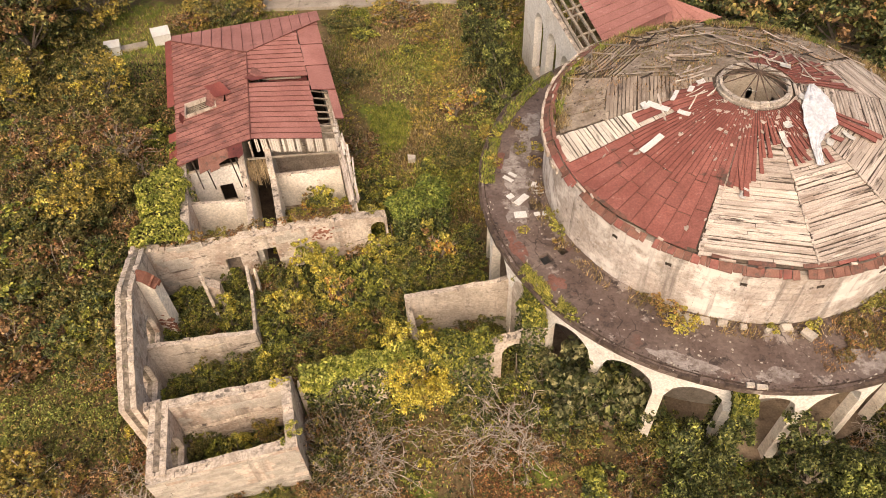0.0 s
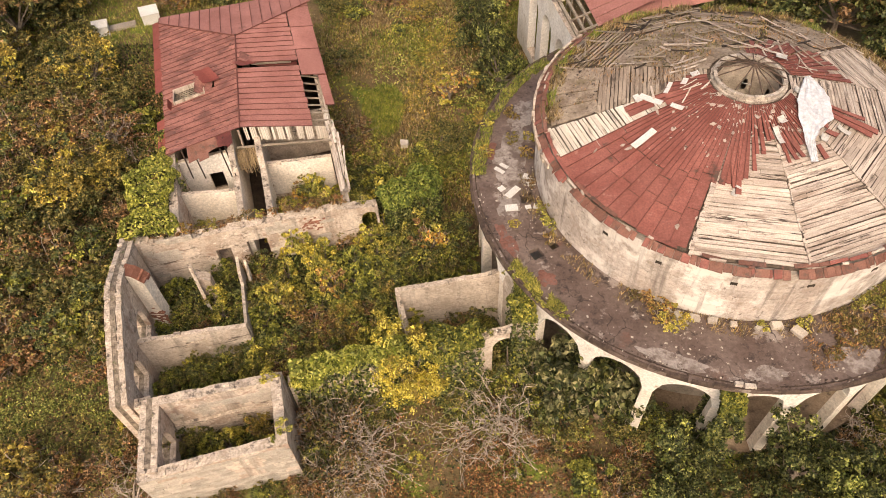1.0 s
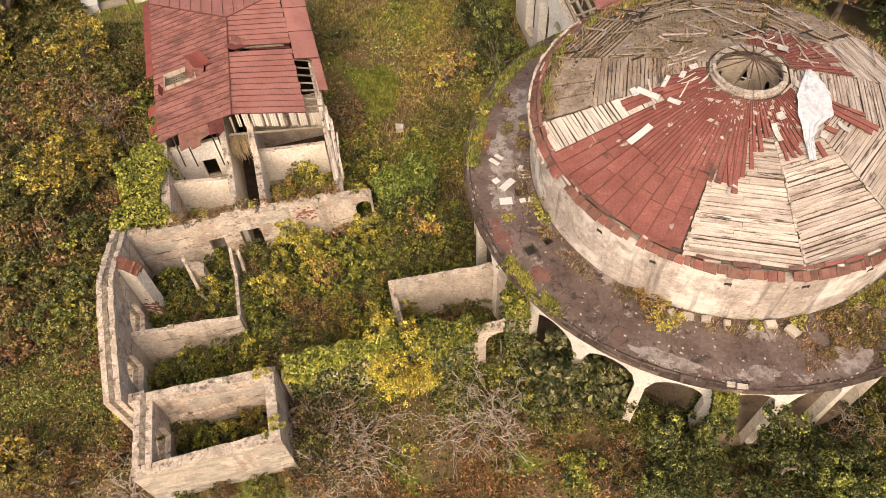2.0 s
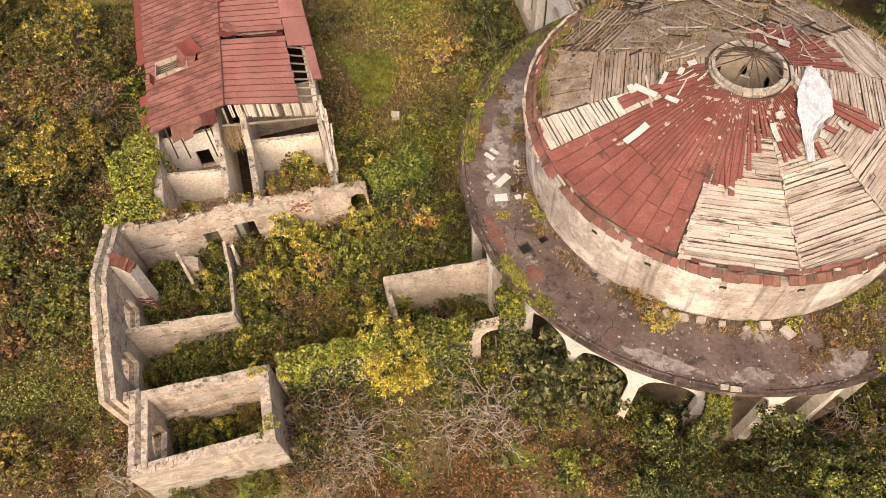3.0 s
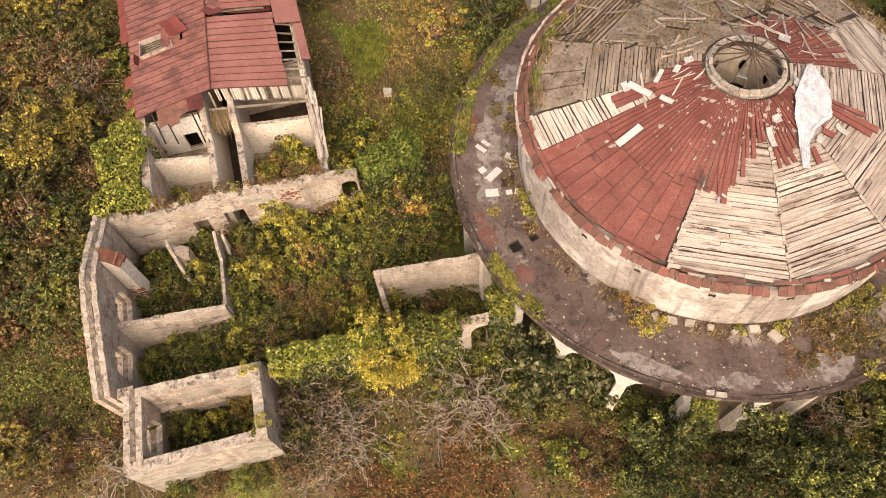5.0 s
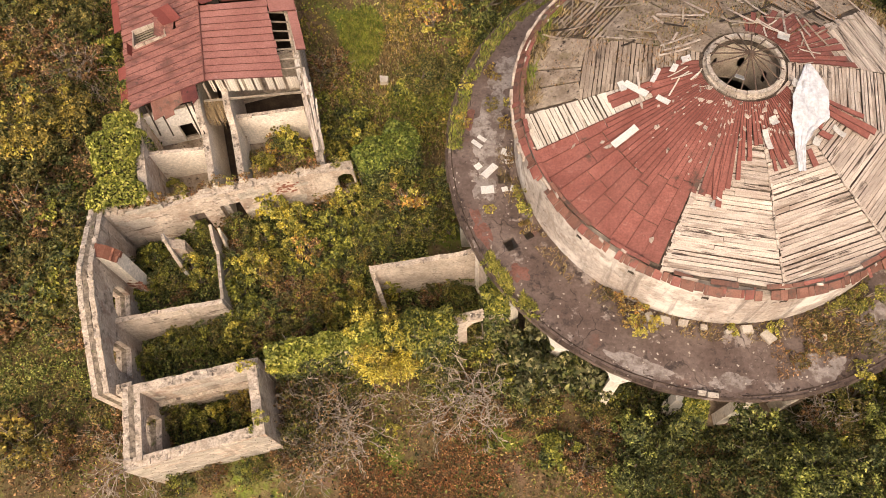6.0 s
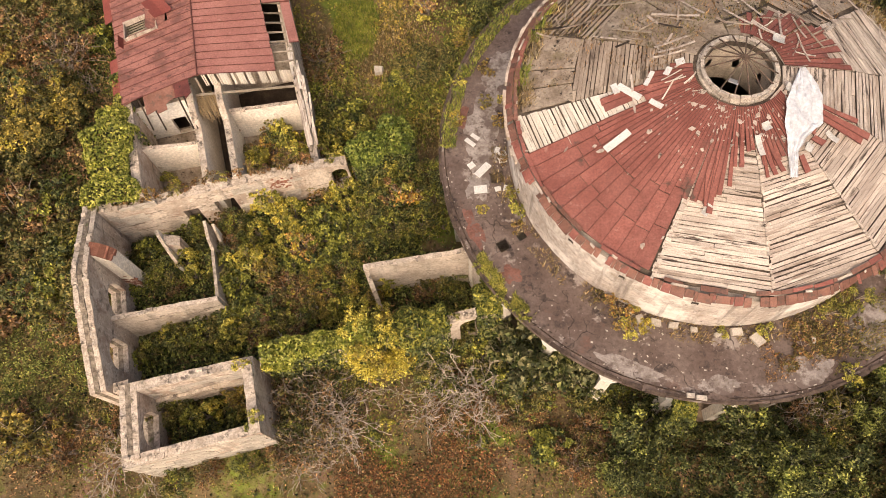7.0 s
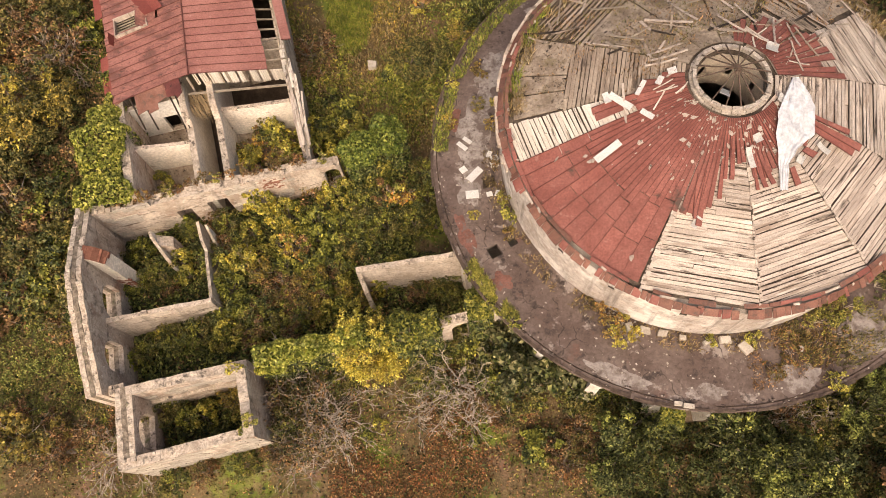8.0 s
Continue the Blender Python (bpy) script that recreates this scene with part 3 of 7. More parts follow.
board_sector(-1, 2.9, 7.6, 0.152, M_PLANK)
board_sector(0, 2.6, 7.6, 0.152, M_PLANK)
board_sector(1, 1.5, 7.6, 0.145, M_PLANK)
board_sector(2, 1.5, 7.45, 0.15, M_PLANK)
board_sector(3, 1.6, 7.3, 0.17, M_PLANK, gone=0.06)
board_sector(9, 2.9, 7.6, 0.15, M_PLANK_WHITE, 0.0, 15.5)
board_sector(8, 1.55, 5.5, 0.15, M_PLANK_GREY)
board_sector(7, 5.0, 7.4, 0.19, M_PLANK_GREY, ragged=3.0, gone=0.08, slack=0.06)
board_sector(6, 5.4, 7.3, 0.2, M_PLANK_GREY, ragged=8.0, gone=0.2, slack=0.06)
board_sector(5, 4.6, 7.0, 0.22, M_PLANK_GREY, ragged=5.0, gone=0.35)
board_sector(4, 1.5, 5.0, 0.2, M_PLANK_GREY, ragged=4.0, gone=0.25)


def screed(r0, r1, a0, a1, up=0.02):
    g = Geo()
    n, m = max(1, int((a1 - a0) / 3)), max(1, int((r1 - r0) / 0.5))
    for i in range(n):
        for j in range(m):
            b0, b1 = a0 + (a1 - a0) * i / n, a0 + (a1 - a0) * (i + 1) / n
            q0, q1 = r0 + (r1 - r0) * j / m, r0 + (r1 - r0) * (j + 1) / m
            hi = [on_roof(q0, b0, up), on_roof(q1, b0, up), on_roof(q1, b1, up), on_roof(q0, b1, up)]
            g.hexa([(x, y, z - 0.05) for x, y, z in hi], hi)
    return part("screed_slab", g, M_SLAB, rotunda, "grey mossy screed slab")


screed(5.5, 7.35, 154.5, 168.0)
screed(5.5, 7.35, 168.6, 175.0)
screed(5.55, 7.35, 175.6, 183.2)
screed(1.5, 5.1, 124.5, 153.5)
screed(1.5, 5.3, 94.5, 123.5)
screed(1.5, 4.5, 66.0, 93.5)
screed(5.1, 7.4, 36.0, 62.0)


# red sheets laid from the lantern down to the rim
def red_sheet(a0, a1, r0, r1, up=0.03, lift=0.0, slew=0.0, material=M_REDDOME, rib=True, label=""):
    g = Geo()
    n = max(2, int((r1 - r0) / 0.45))
    t = 0.012
    for i in range(n):
        f0, f1 = i / n, (i + 1) / n
        q0, q1 = r0 + (r1 - r0) * f0, r0 + (r1 - r0) * f1
        u0, u1 = up + lift * f0 * f0, up + lift * f1 * f1
        hi = [on_roof(q0, a0 + slew * f0, u0), on_roof(q1, a0 + slew * f1, u1), on_roof(q1, a1 + slew * f1, u1), on_roof(q0, a1 + slew * f0, u0)]
        g.hexa([(x, y, z - t) for x, y, z in hi], hi)
        if rib:
            g.mi = 1
            e0, e1 = math.degrees(0.009 / q0), math.degrees(0.009 / q1)
            hi = [on_roof(q0, a0 + slew * f0 - e0, u0 + 0.028), on_roof(q1, a0 + slew * f1 - e1, u1 + 0.028),
                  on_roof(q1, a0 + slew * f1 + e1, u1 + 0.028), on_roof(q0, a0 + slew * f0 + e0, u0 + 0.028)]
            g.hexa([(x, y, z - 0.03) for x, y, z in hi], hi)
            g.mi = 0
    return part("red_sheet", g, [material, M_SEAM], rotunda, label)


az = -163.5
while az < -117.0:
    w = 4.7 * rnd.uniform(0.92, 1.08)
    w = min(w, -116.6 - az)
    mid = rnd.uniform(4.7, 5.5)
    far = rnd.uniform(5.9, 6.5)
    red_sheet(az, az + w, far + 0.02, 7.52, 0.030)
    red_sheet(az + rnd.uniform(-0.1, 0.1), az + w, mid + 0.02, far, 0.034)
    half = az + w * rnd.uniform(0.45, 0.55)
    red_sheet(az, half, 1.55, mid, 0.038, rnd.uniform(0, 0.02))
    red_sheet(half, az + w, 1.55, mid - 0.005, 0.038, rnd.uniform(0, 0.02))
    az += w
TIPS = [(-116.5, 5.0), (-112, 4.75), (-107, 4.9), (-104, 4.4), (-100, 3.75), (-94, 3.35), (-90, 3.2), (-85, 3.5), (-81, 3.95), (-76, 3.7), (-68, 3.3), (-58, 3.0), (-50, 3.2), (-40, 3.0), (-33, 3.1)]
az = -116.6
while az < -36:
    w = rnd.uniform(1.9, 2.9)
    tip = rise(TIPS, az) + rnd.uniform(-0.25, 0.2)
    red_sheet(az, az + w * 0.97, 1.55, tip, 0.036, rnd.uniform(0.0, 0.06), rnd.gauss(0, 0.7))
    az += w
for a0, w, r0, r1, lift, slew in ((-112.5, 2.4, 3.6, 5.05, 0.10, 4.0), (-108.6, 2.2, 3.4, 5.25, 0.12, 1.5), (-83, 2.6, 2.4, 3.95, 0.1, 3.0), (-79, 2.6, 2.4, 3.9, 0.1, 3.2), (-63, 3.2, 3.6, 4.2, 0.06, -2.0),
                                  (-37, 3.6, 2.2, 4.7, 0.10, 2.5), (-33, 3.4, 2.2, 4.85, 0.12, 2.0), (-29, 3.0, 2.3, 4.3, 0.10, 2.0), (-51, 4.5, 3.35, 3.75, 0.05, 2.0),
                                  (-177, 3.4, 2.0, 4.7, 0.05, 4.0), (-172, 3.6, 1.6, 4.65, 0.05, 2.0), (-168, 4.3, 1.55, 3.3, 0.04, 0.0), (176, 5.0, 1.55, 3.0, 0.05, 0.0), (170, 5.0, 1.55, 2.3, 0.05, 0.0), (181, 5.0, 1.55, 3.1, 0.05, 0.0), (186, 5.0, 1.55, 3.2, 0.05, 0.0)):
    red_sheet(a0, a0 + w, r0, r1, 0.05, lift, slew)
az = 4.0
NORTHEAST = [(4, 4.1), (9, 4.1), (12, 3.3), (16, 4.3), (22, 4.0), (30, 3.95), (44, 3.6), (60, 3.0), (72, 2.3), (76, 2.1)]
while az < 75:
    w = rnd.uniform(3.0, 4.2)
    red_sheet(az, az + w * 0.97, 1.6, rise(NORTHEAST, az) + rnd.uniform(-0.2, 0.2), 0.05, rnd.uniform(0, 0.08), rnd.gauss(0, 1.5))
    az += w

# flashing round the rim: an outer row of small sheets, a rusted inner strip and scraps of batten
a0 = -180.0
while a0 < 180:
    w = rnd.choice((0.9, 1.5, 1.9, 2.2, 3.4))
    if not (20 < a0 < 120 and rnd.random() < 0.5) and rnd.random() > 0.05:
        a1 = a0 + w - 0.12
        dz = rnd.uniform(-0.01, 0.02)
        out = 7.96 + rnd.uniform(-0.06, 0.03)
        q = 7.70 + rnd.uniform(-0.02, 0.02)
        hi = [polar(q, a0, 9.24 + dz), polar(out, a0, 9.05 + dz), polar(out + rnd.uniform(-0.04, 0.04), a1, 9.05 + dz + rnd.gauss(0, 0.01)), polar(q, a1, 9.24 + dz)]
        part("flashing_sheet", Geo().hexa([(x, y, z - 0.025) for x, y, z in hi], hi), M_RUST if rnd.random() < 0.85 else M_REDDOME, rotunda)
    a0 += w
a0 = -180.0
while a0 < 180:
    w = rnd.uniform(2.5, 7.0)
    if not 20 < a0 < 130 and rnd.random() > 0.1:
        q, o = 7.52 + rnd.uniform(-0.03, 0.03), 7.67 + rnd.uniform(-0.03, 0.02)
        hi = [polar(q, a0, 9.335), polar(o, a0, 9.30), polar(o + rnd.gauss(0, 0.02), a0 + w, 9.30), polar(q + rnd.gauss(0, 0.02), a0 + w, 9.335)]
        part("rim_strip", Geo().hexa([(x, y, z - 0.03) for x, y, z in hi], hi), rnd.choice((M_RUST, M_REDDOME, M_RUST)), rotunda)
    a0 += w + rnd.uniform(0.05, 0.3)
for i in range(46):
    a0 = -180 + 7.8 * i + rnd.uniform(-2, 2)
    if 10 < a0 < 130:
        continue
    w, q = rnd.choice((0.5, 0.8, 1.5, 4.0)), 7.58 + rnd.uniform(-0.12, 0.16)
    tilt = rnd.gauss(0, 0.05)
    hi = [polar(q, a0, 9.36 - 0.3 * (q - 7.55)), polar(q + 0.07, a0, 9.34 - 0.3 * (q - 7.55)), polar(q + 0.07 + tilt, a0 + w, 9.34 - 0.3 * (q - 7.55 + tilt)), polar(q + tilt, a0 + w, 9.36 - 0.3 * (q - 7.55 + tilt))]
    part("batten", Geo().hexa([(x, y, z - 0.05) for x, y, z in hi], hi), M_PLANK if rnd.random() < 0.7 else M_RUST, rotunda)
# short boards that cap the hips
for hip, r0, r1 in ((-116.0, 5.0, 7.5), (-86.0, 4.2, 7.4), (-56.0, 4.4, 7.4)):
    r = r0
    while r < r1:
        w = rnd.uniform(0.09, 0.2)
        e = math.degrees(rnd.uniform(0.09, 0.17) / r) if hip == -116 else math.degrees(rnd.uniform(0.03, 0.07) / r)
        f = math.degrees(rnd.uniform(0.03, 0.06) / r)
        k = rnd.gauss(0, 0.02)
        hi = [on_roof(r, hip - f, 0.06), on_roof(r + w - 0.02, hip - f, 0.06), on_roof(r + w - 0.02 + k, hip + e, 0.055), on_roof(r + k, hip + e, 0.055)]
        if rnd.random() > 0.1:
            part("hip_board", Geo().hexa([(x, y, z - 0.035) for x, y, z in hi], hi), M_PLANK, deck)
        r += w

# drum wall: core and facing blocks
g = Geo()
for i in range(120):
    a0, a1 = 3.0 * i, 3.0 * i + 3.0
    lo = [polar(7.35, a0), polar(R_DRUM - 0.02, a0), polar(R_DRUM - 0.02, a1), polar(7.35, a1)]
    g.hexa([(*p, 0.0) for p in lo], [(*p, 9.06) for p in lo])
drum = part("drum_wall", g, M_JOINT, rotunda, "curved drum wall of limewashed blocks")


def drum_block(a0, a1, z0, z1, out):
    e = math.degrees(0.005 / R_DRUM)
    lo = [polar(R_DRUM - 0.1, a0 + e), polar(R_DRUM + out, a0 + e), polar(R_DRUM + out, a1 - e), polar(R_DRUM - 0.1, a1 - e)]
    return lo, z0 + 0.005, z1 - 0.005


rest = Geo()
for c in range(8):
    z0, z1 = 6.2 + 0.355 * c, 6.2 + 0.355 * (c + 1)
    a = -180 + (c % 2) * 2.4
    while a < 180 + (c % 2) * 2.4:
        w = rnd.choice((4.0, 4.8, 5.4))
        lo, q0, q1 = drum_block(a, a + w, z0, z1, rnd.uniform(0.0, 0.012))
        if -166 < a < -28:
            part("block", Geo().hexa([(*p, q0) for p in lo], [(*p, q1) for p in lo]), M_DRUM, drum)
        else:
            rest.hexa([(*p, q0) for p in lo], [(*p, q1) for p in lo])
        a += w
tagged(part("far_blockwork", rest, M_DRUM, drum), kind="stuff")
# Drain openings are not cut: dark framed plates stand for their shade.
for a in (-138, -103, -84, -66, -122, -47):
    m = Matrix.Translation(polar(R_DRUM + 0.005, a, 8.35)) @ pose(0, 0, 0, 0, 0, a)
    g = Geo().box(-0.03, 0.03, -0.11, -0.085, -0.07, 0.07, m).box(-0.03, 0.03, 0.085, 0.11, -0.07, 0.07, m).box(-0.03, 0.03, -0.085, 0.085, 0.05, 0.07, m).box(-0.02, 0.014, -0.085, 0.085, -0.05, 0.05, m)
    part("weep_hole", g, M_DARKWOOD, drum, "small dark plate standing for a shaded drain opening")
for i in range(26):
    a0 = 132 + 2.5 * i
    if rnd.random() < 0.12:
        continue
    o = 8.05 + rnd.uniform(-0.04, 0.02)
    lo = [polar(7.93, a0), polar(o, a0), polar(o, a0 + 2.4), polar(7.93, a0 + 2.4)]
    zt = 9.09 + rnd.uniform(-0.03, 0.04)
    part("coping", Geo().hexa([(*p, 8.85) for p in lo], [(*p, zt) for p in lo]), M_PLASTER, rotunda, "cracked white coping piece")

# lantern curb, bars and the shaft under it
for tier, (r0, r1, z0, z1, n) in enumerate(((1.22, 1.41, 10.86, 11.05, 26), (1.20, 1.33, 11.05, 11.2, 22))):
    for i in range(n):
        a0, a1 = 360 / n * i + 0.6, 360 / n * (i + 1) - 0.6
        dz = rnd.uniform(-0.02, 0.012)
        lo = [polar(r0, a0), polar(r1, a0), polar(r1 + rnd.uniform(-0.015, 0.015), a1), polar(r0, a1)]
        part("curb_stone", Geo().hexa([(*p, z0) for p in lo], [(*p, z1 + dz) for p in lo]), M_CURB, rotunda)
for i in range(16):
    a = 22.5 * i + 4
    if i in (9,):
        continue
    part("glazing_bar", Geo().tube([polar(1.25, a, 11.28), polar(0.62, a + 1, 11.50), (CX + 0.03, CY + 0.05, 11.66)], [0.026] * 3, 5), M_METAL, rotunda)
part("hub", Geo().tube([(CX + 0.03, CY + 0.05, 11.58), (CX + 0.03, CY + 0.05, 11.70)], [0.10, 0.08], 10), M_METAL, rotunda)
m = look(polar(0.86, -118, 11.40), polar(0.0, -118, 12.6))
part("glass_pane", Geo().box(-0.17, 0.17, -0.26, 0.26, -0.008, 0.008, m), surface("dusty_glass", (0.40, 0.40, 0.38), (0.52, 0.52, 0.50), 3, 20, 0.25, 0.05), rotunda, "loose dusty glass pane")
g = Geo()
SHAFT = [(1.22, 11.0), (1.27, 10.25), (1.34, 9.35), (1.42, 8.7)]
for i in range(24):
    a0, a1 = 15 * i, 15 * i + 15
    for j, ((r0, z0), (r1, z1)) in enumerate(zip(SHAFT, SHAFT[1:])):
        if j == 1 and i in (1, 4, 7, 10, 13, 16, 19, 22):
            ctr = [(a0 + 15 * f, r0 + (r1 - r0) * h, z0 + (z1 - z0) * h) for f, h in ((0.15, 0.5), (0.3, 0.2), (0.7, 0.2), (0.85, 0.5), (0.7, 0.8), (0.3, 0.8))]
            ring = [polar(r, a, z) for a, r, z in ctr]
            c = [polar(r0, a0, z0), polar(r0, a1, z0), polar(r1, a1, z1), polar(r1, a0, z1)]
            g.face(c[0], c[1], ring[2], ring[1]).face(c[1], ring[3], ring[2]).face(c[1], c[2], ring[3]).face(c[2], ring[4], ring[3])
            g.face(c[2], c[3], ring[5], ring[4]).face(c[3], ring[0], ring[5]).face(c[3], c[0], ring[0]).face(c[0], ring[1], ring[0])
            continue
        g.face(polar(r0, a0, z0), polar(r0, a1, z0), polar(r1, a1, z1), polar(r1, a0, z1))
part("inner_dome", g, M_INNER, rotunda, "stained plaster inner dome with oval openings")
g = Geo()
for i in range(36):
    g.face((CX, CY, 0.25), polar(7.4, 10 * i, 0.25), polar(7.4, 10 * i + 10, 0.25))
part("hall_floor", g, M_DARK, rotunda)

# gallery roof slab with its service holes
HOLES = [(8.08, 8.62, -172.2, -168.6), (8.95, 9.42, -153.0, -149.9), (8.20, 8.55, -152.6, -150.2), (8.9, 9.3, -168.6, -166.2)]
azs = sorted({round(a, 3) for a in np.arange(-180, 180.1, 4.0)} | {h for _, _, a, b in HOLES for h in (a, b)})
rs = sorted({7.7, 9.8, 10.2, 10.58} | {h for a, b, _, _ in HOLES for h in (a, b)})


def plat_z(r, a):
    return Z_PLAT + 0.03 * noise.noise(Vector((*polar(r, a), 0)) * 0.5) - 0.02 * (r - 9)


g = Geo()
for a0, a1 in zip(azs, azs[1:]):
    for r0, r1 in zip(rs, rs[1:]):
        am, rm = (a0 + a1) / 2, (r0 + r1) / 2
        if any(h[0] < rm < h[1] and h[2] < am < h[3] for h in HOLES):
            continue
        hi = [polar(r, a, plat_z(r, a)) for r, a in ((r0, a0), (r1, a0), (r1, a1), (r0, a1))]
        g.hexa([(x, y, z - 0.2) for x, y, z in hi], hi)
gallery = part("gallery_roof", g, M_FELT, rotunda, "dark bitumen gallery roof slab")
for i in range(90):
    a0 = -180 + 4.0 * i + rnd.uniform(-0.4, 0.4)
    if rnd.random() < 0.08:
        continue
    o, q = R_EDGE + rnd.uniform(-0.05, 0.04), rnd.uniform(10.45, 10.53)
    hi = [polar(q, a0, 6.21), polar(o, a0, 6.20 + rnd.uniform(-0.02, 0.04)), polar(o + rnd.uniform(-0.03, 0.03), a0 + 4.0, 6.20), polar(q + rnd.uniform(-0.03, 0.03), a0 + 4.0, 6.21)]
    part("felt_edge", Geo().hexa([(x, y, z - 0.15) for x, y, z in hi], hi), M_FELT_EDGE, rotunda)
for i in range(90):
    a0 = -180 + 4.0 * i + rnd.uniform(-0.5, 0.5)
    q = 10.33 + 0.05 * noise.noise(Vector((*polar(3.0, a0), 5.0)))
    k = 0.05 * noise.noise(Vector((*polar(3.0, a0 + 4.2), 5.0))) - q + 10.33
    hi = [polar(q, a0, 6.19), polar(q + 0.045, a0, 6.215), polar(q + 0.045 + k, a0 + 4.2, 6.215), polar(q + k, a0 + 4.2, 6.19)]
    if rnd.random() > 0.07:
        part("felt_lip", Geo().hexa([(x, y, z - 0.06) for x, y, z in hi], hi), M_FELT_EDGE, rotunda)
for i in range(60):
    a0 = -180 + 6.0 * i
    lo = [polar(10.25, a0), polar(10.46, a0), polar(10.46, a0 + 6), polar(10.25, a0 + 6)]
    part("cornice", Geo().hexa([(*p, 5.86) for p in lo], [(*p, 5.985) for p in lo]), M_PLASTER_WHITE, rotunda)

# crumbs of felt and mortar along the roof's edge
g = Geo()
for i in range(520):
    a, r = rnd.uniform(-180, 180), rnd.uniform(10.16, 10.5)
    w, h = rnd.uniform(0.02, 0.09), rnd.uniform(0.01, 0.05)
    e, t = math.degrees(w / r), rnd.uniform(0.015, 0.05)
    g.mi = 0 if rnd.random() < 0.8 else 1
    lo = [polar(r, a), polar(r + t, a + rnd.uniform(-0.1, 0.1)), polar(r + t, a + e), polar(r, a + e)]
    g.hexa([(*p, 6.12) for p in lo], [(*p, 6.20 + h) for p in lo])
tagged(part("edge_debris", g, [M_FELT_EDGE, M_STONE], rotunda, "dark crumbs of felt and mortar"), kind="stuff")

# earth floor of the gallery
g = Geo()
for i in range(60):
    lo = [polar(7.5, 6 * i), polar(10.25, 6 * i), polar(10.25, 6 * i + 6), polar(7.5, 6 * i + 6)]
    g.hexa([(*p, -0.2) for p in lo], [(*p, 0.1) for p in lo])
part("gallery_floor", g, M_EARTH, rotunda, "bare earth floor under the gallery")

# arcade under the gallery
N_PIER, R_ARC = 25, 9.98
BAY = 360 / N_PIER
L_BAY = radians(BAY) * R_ARC
for k in range(N_PIER):
    a0 = -114.2 + BAY * k
    cv = lambda s, o, a0=a0: Vector(polar(R_ARC + o, a0 + math.degrees(s / R_ARC)))
    g = wall_geo((0, 0), (0, 0), 0.42, 3.9, [(0, 5.99), (1, 5.99)], [(0.19, L_BAY - 0.19, 3.9, 5.12, 1.15)], 0.0, 0.4, cv, L_BAY)
    part("arch", g, [M_PLASTER_WHITE, M_PLASTER_WHITE], rotunda, "white rendered arch")
    g = Geo()
    e0, e1 = math.degrees(0.20 / R_ARC), math.degrees(0.23 / R_ARC)
    lo = [polar(R_ARC - 0.22, a0 - e1), polar(R_ARC + 0.23, a0 - e1), polar(R_ARC + 0.23, a0 + e1), polar(R_ARC - 0.22, a0 + e1)]
    up = [polar(R_ARC - 0.20, a0 - e0), polar(R_ARC + 0.206, a0 - e0), polar(R_ARC + 0.206, a0 + e0), polar(R_ARC - 0.20, a0 + e0)]
    g.hexa([(*p, -0.2) for p in lo], [(*p, 3.9) for p in up])
    part("pier", g, M_CREAM, rotunda, "stained white pier")


# ---- the roofless annex ----
UC, US = math.cos(radians(15.5)), math.sin(radians(15.5))


def ruin(u, v, z=None):
    p = (-13.1 + u * UC - v * US, 12.92 + u * US + v * UC)
    return p if z is None else (*p, z)


annex = thing("roofless_annex", ruin(3, 3, 0), "roofless rendered masonry ruin overgrown inside", "building")


def ruin_wall(a, b, th, tops, openings=(), material=M_PLASTER, rough=0.09, cap=True, parent=None, name="wall", label=""):
    w = part(name, wall_geo(ruin(*a), ruin(*b), th, -0.2, tops, openings, rough), [material, M_COPING], parent or annex, label)
    if cap:
        p, q = Vector(ruin(*a)), Vector(ruin(*b))
        ln = (q - p).length
        d = (q - p) / ln
        nm = Vector((-d.y, d.x))
        rows = ((-th / 2, th * 0.02), (th * 0.02, th / 2)) if th > 0.3 else ((-th / 2, th / 2),)
        for b0, b1 in rows:
            s = rnd.uniform(0, 0.1)
            while s < ln - 0.1:
                e = min(ln, s + rnd.uniform(0.12, 0.34))
                z = rise(tops, (s + e) / 2 / ln) + rnd.uniform(-0.02, 0.035)
                m = (s + e) / 2
                if rnd.random() < 0.36 and not any(o[0] - 0.05 < m < o[1] + 0.05 and o[3] > z - 0.15 for o in openings):
                    o0, o1 = b0 - rnd.uniform(-0.04, 0.02), b1 + rnd.uniform(-0.05, 0.02)
                    k = [rnd.uniform(-0.02, 0.02) for _ in range(4)]
                    lo = [p + d * (s + k[0]) + nm * o0, p + d * (e - 0.015 + k[1]) + nm * o0, p + d * (e - 0.015 + k[2]) + nm * o1, p + d * (s + k[3]) + nm * o1]
                    part("capping_stone", Geo().hexa([(*c, z - 0.14) for c in lo], [(*(c * 0.94 + (lo[0] + lo[2]) * 0.03), z + rnd.uniform(-0.02, 0.02)) for c in lo]), M_COPING, w)
                s = e
    return w


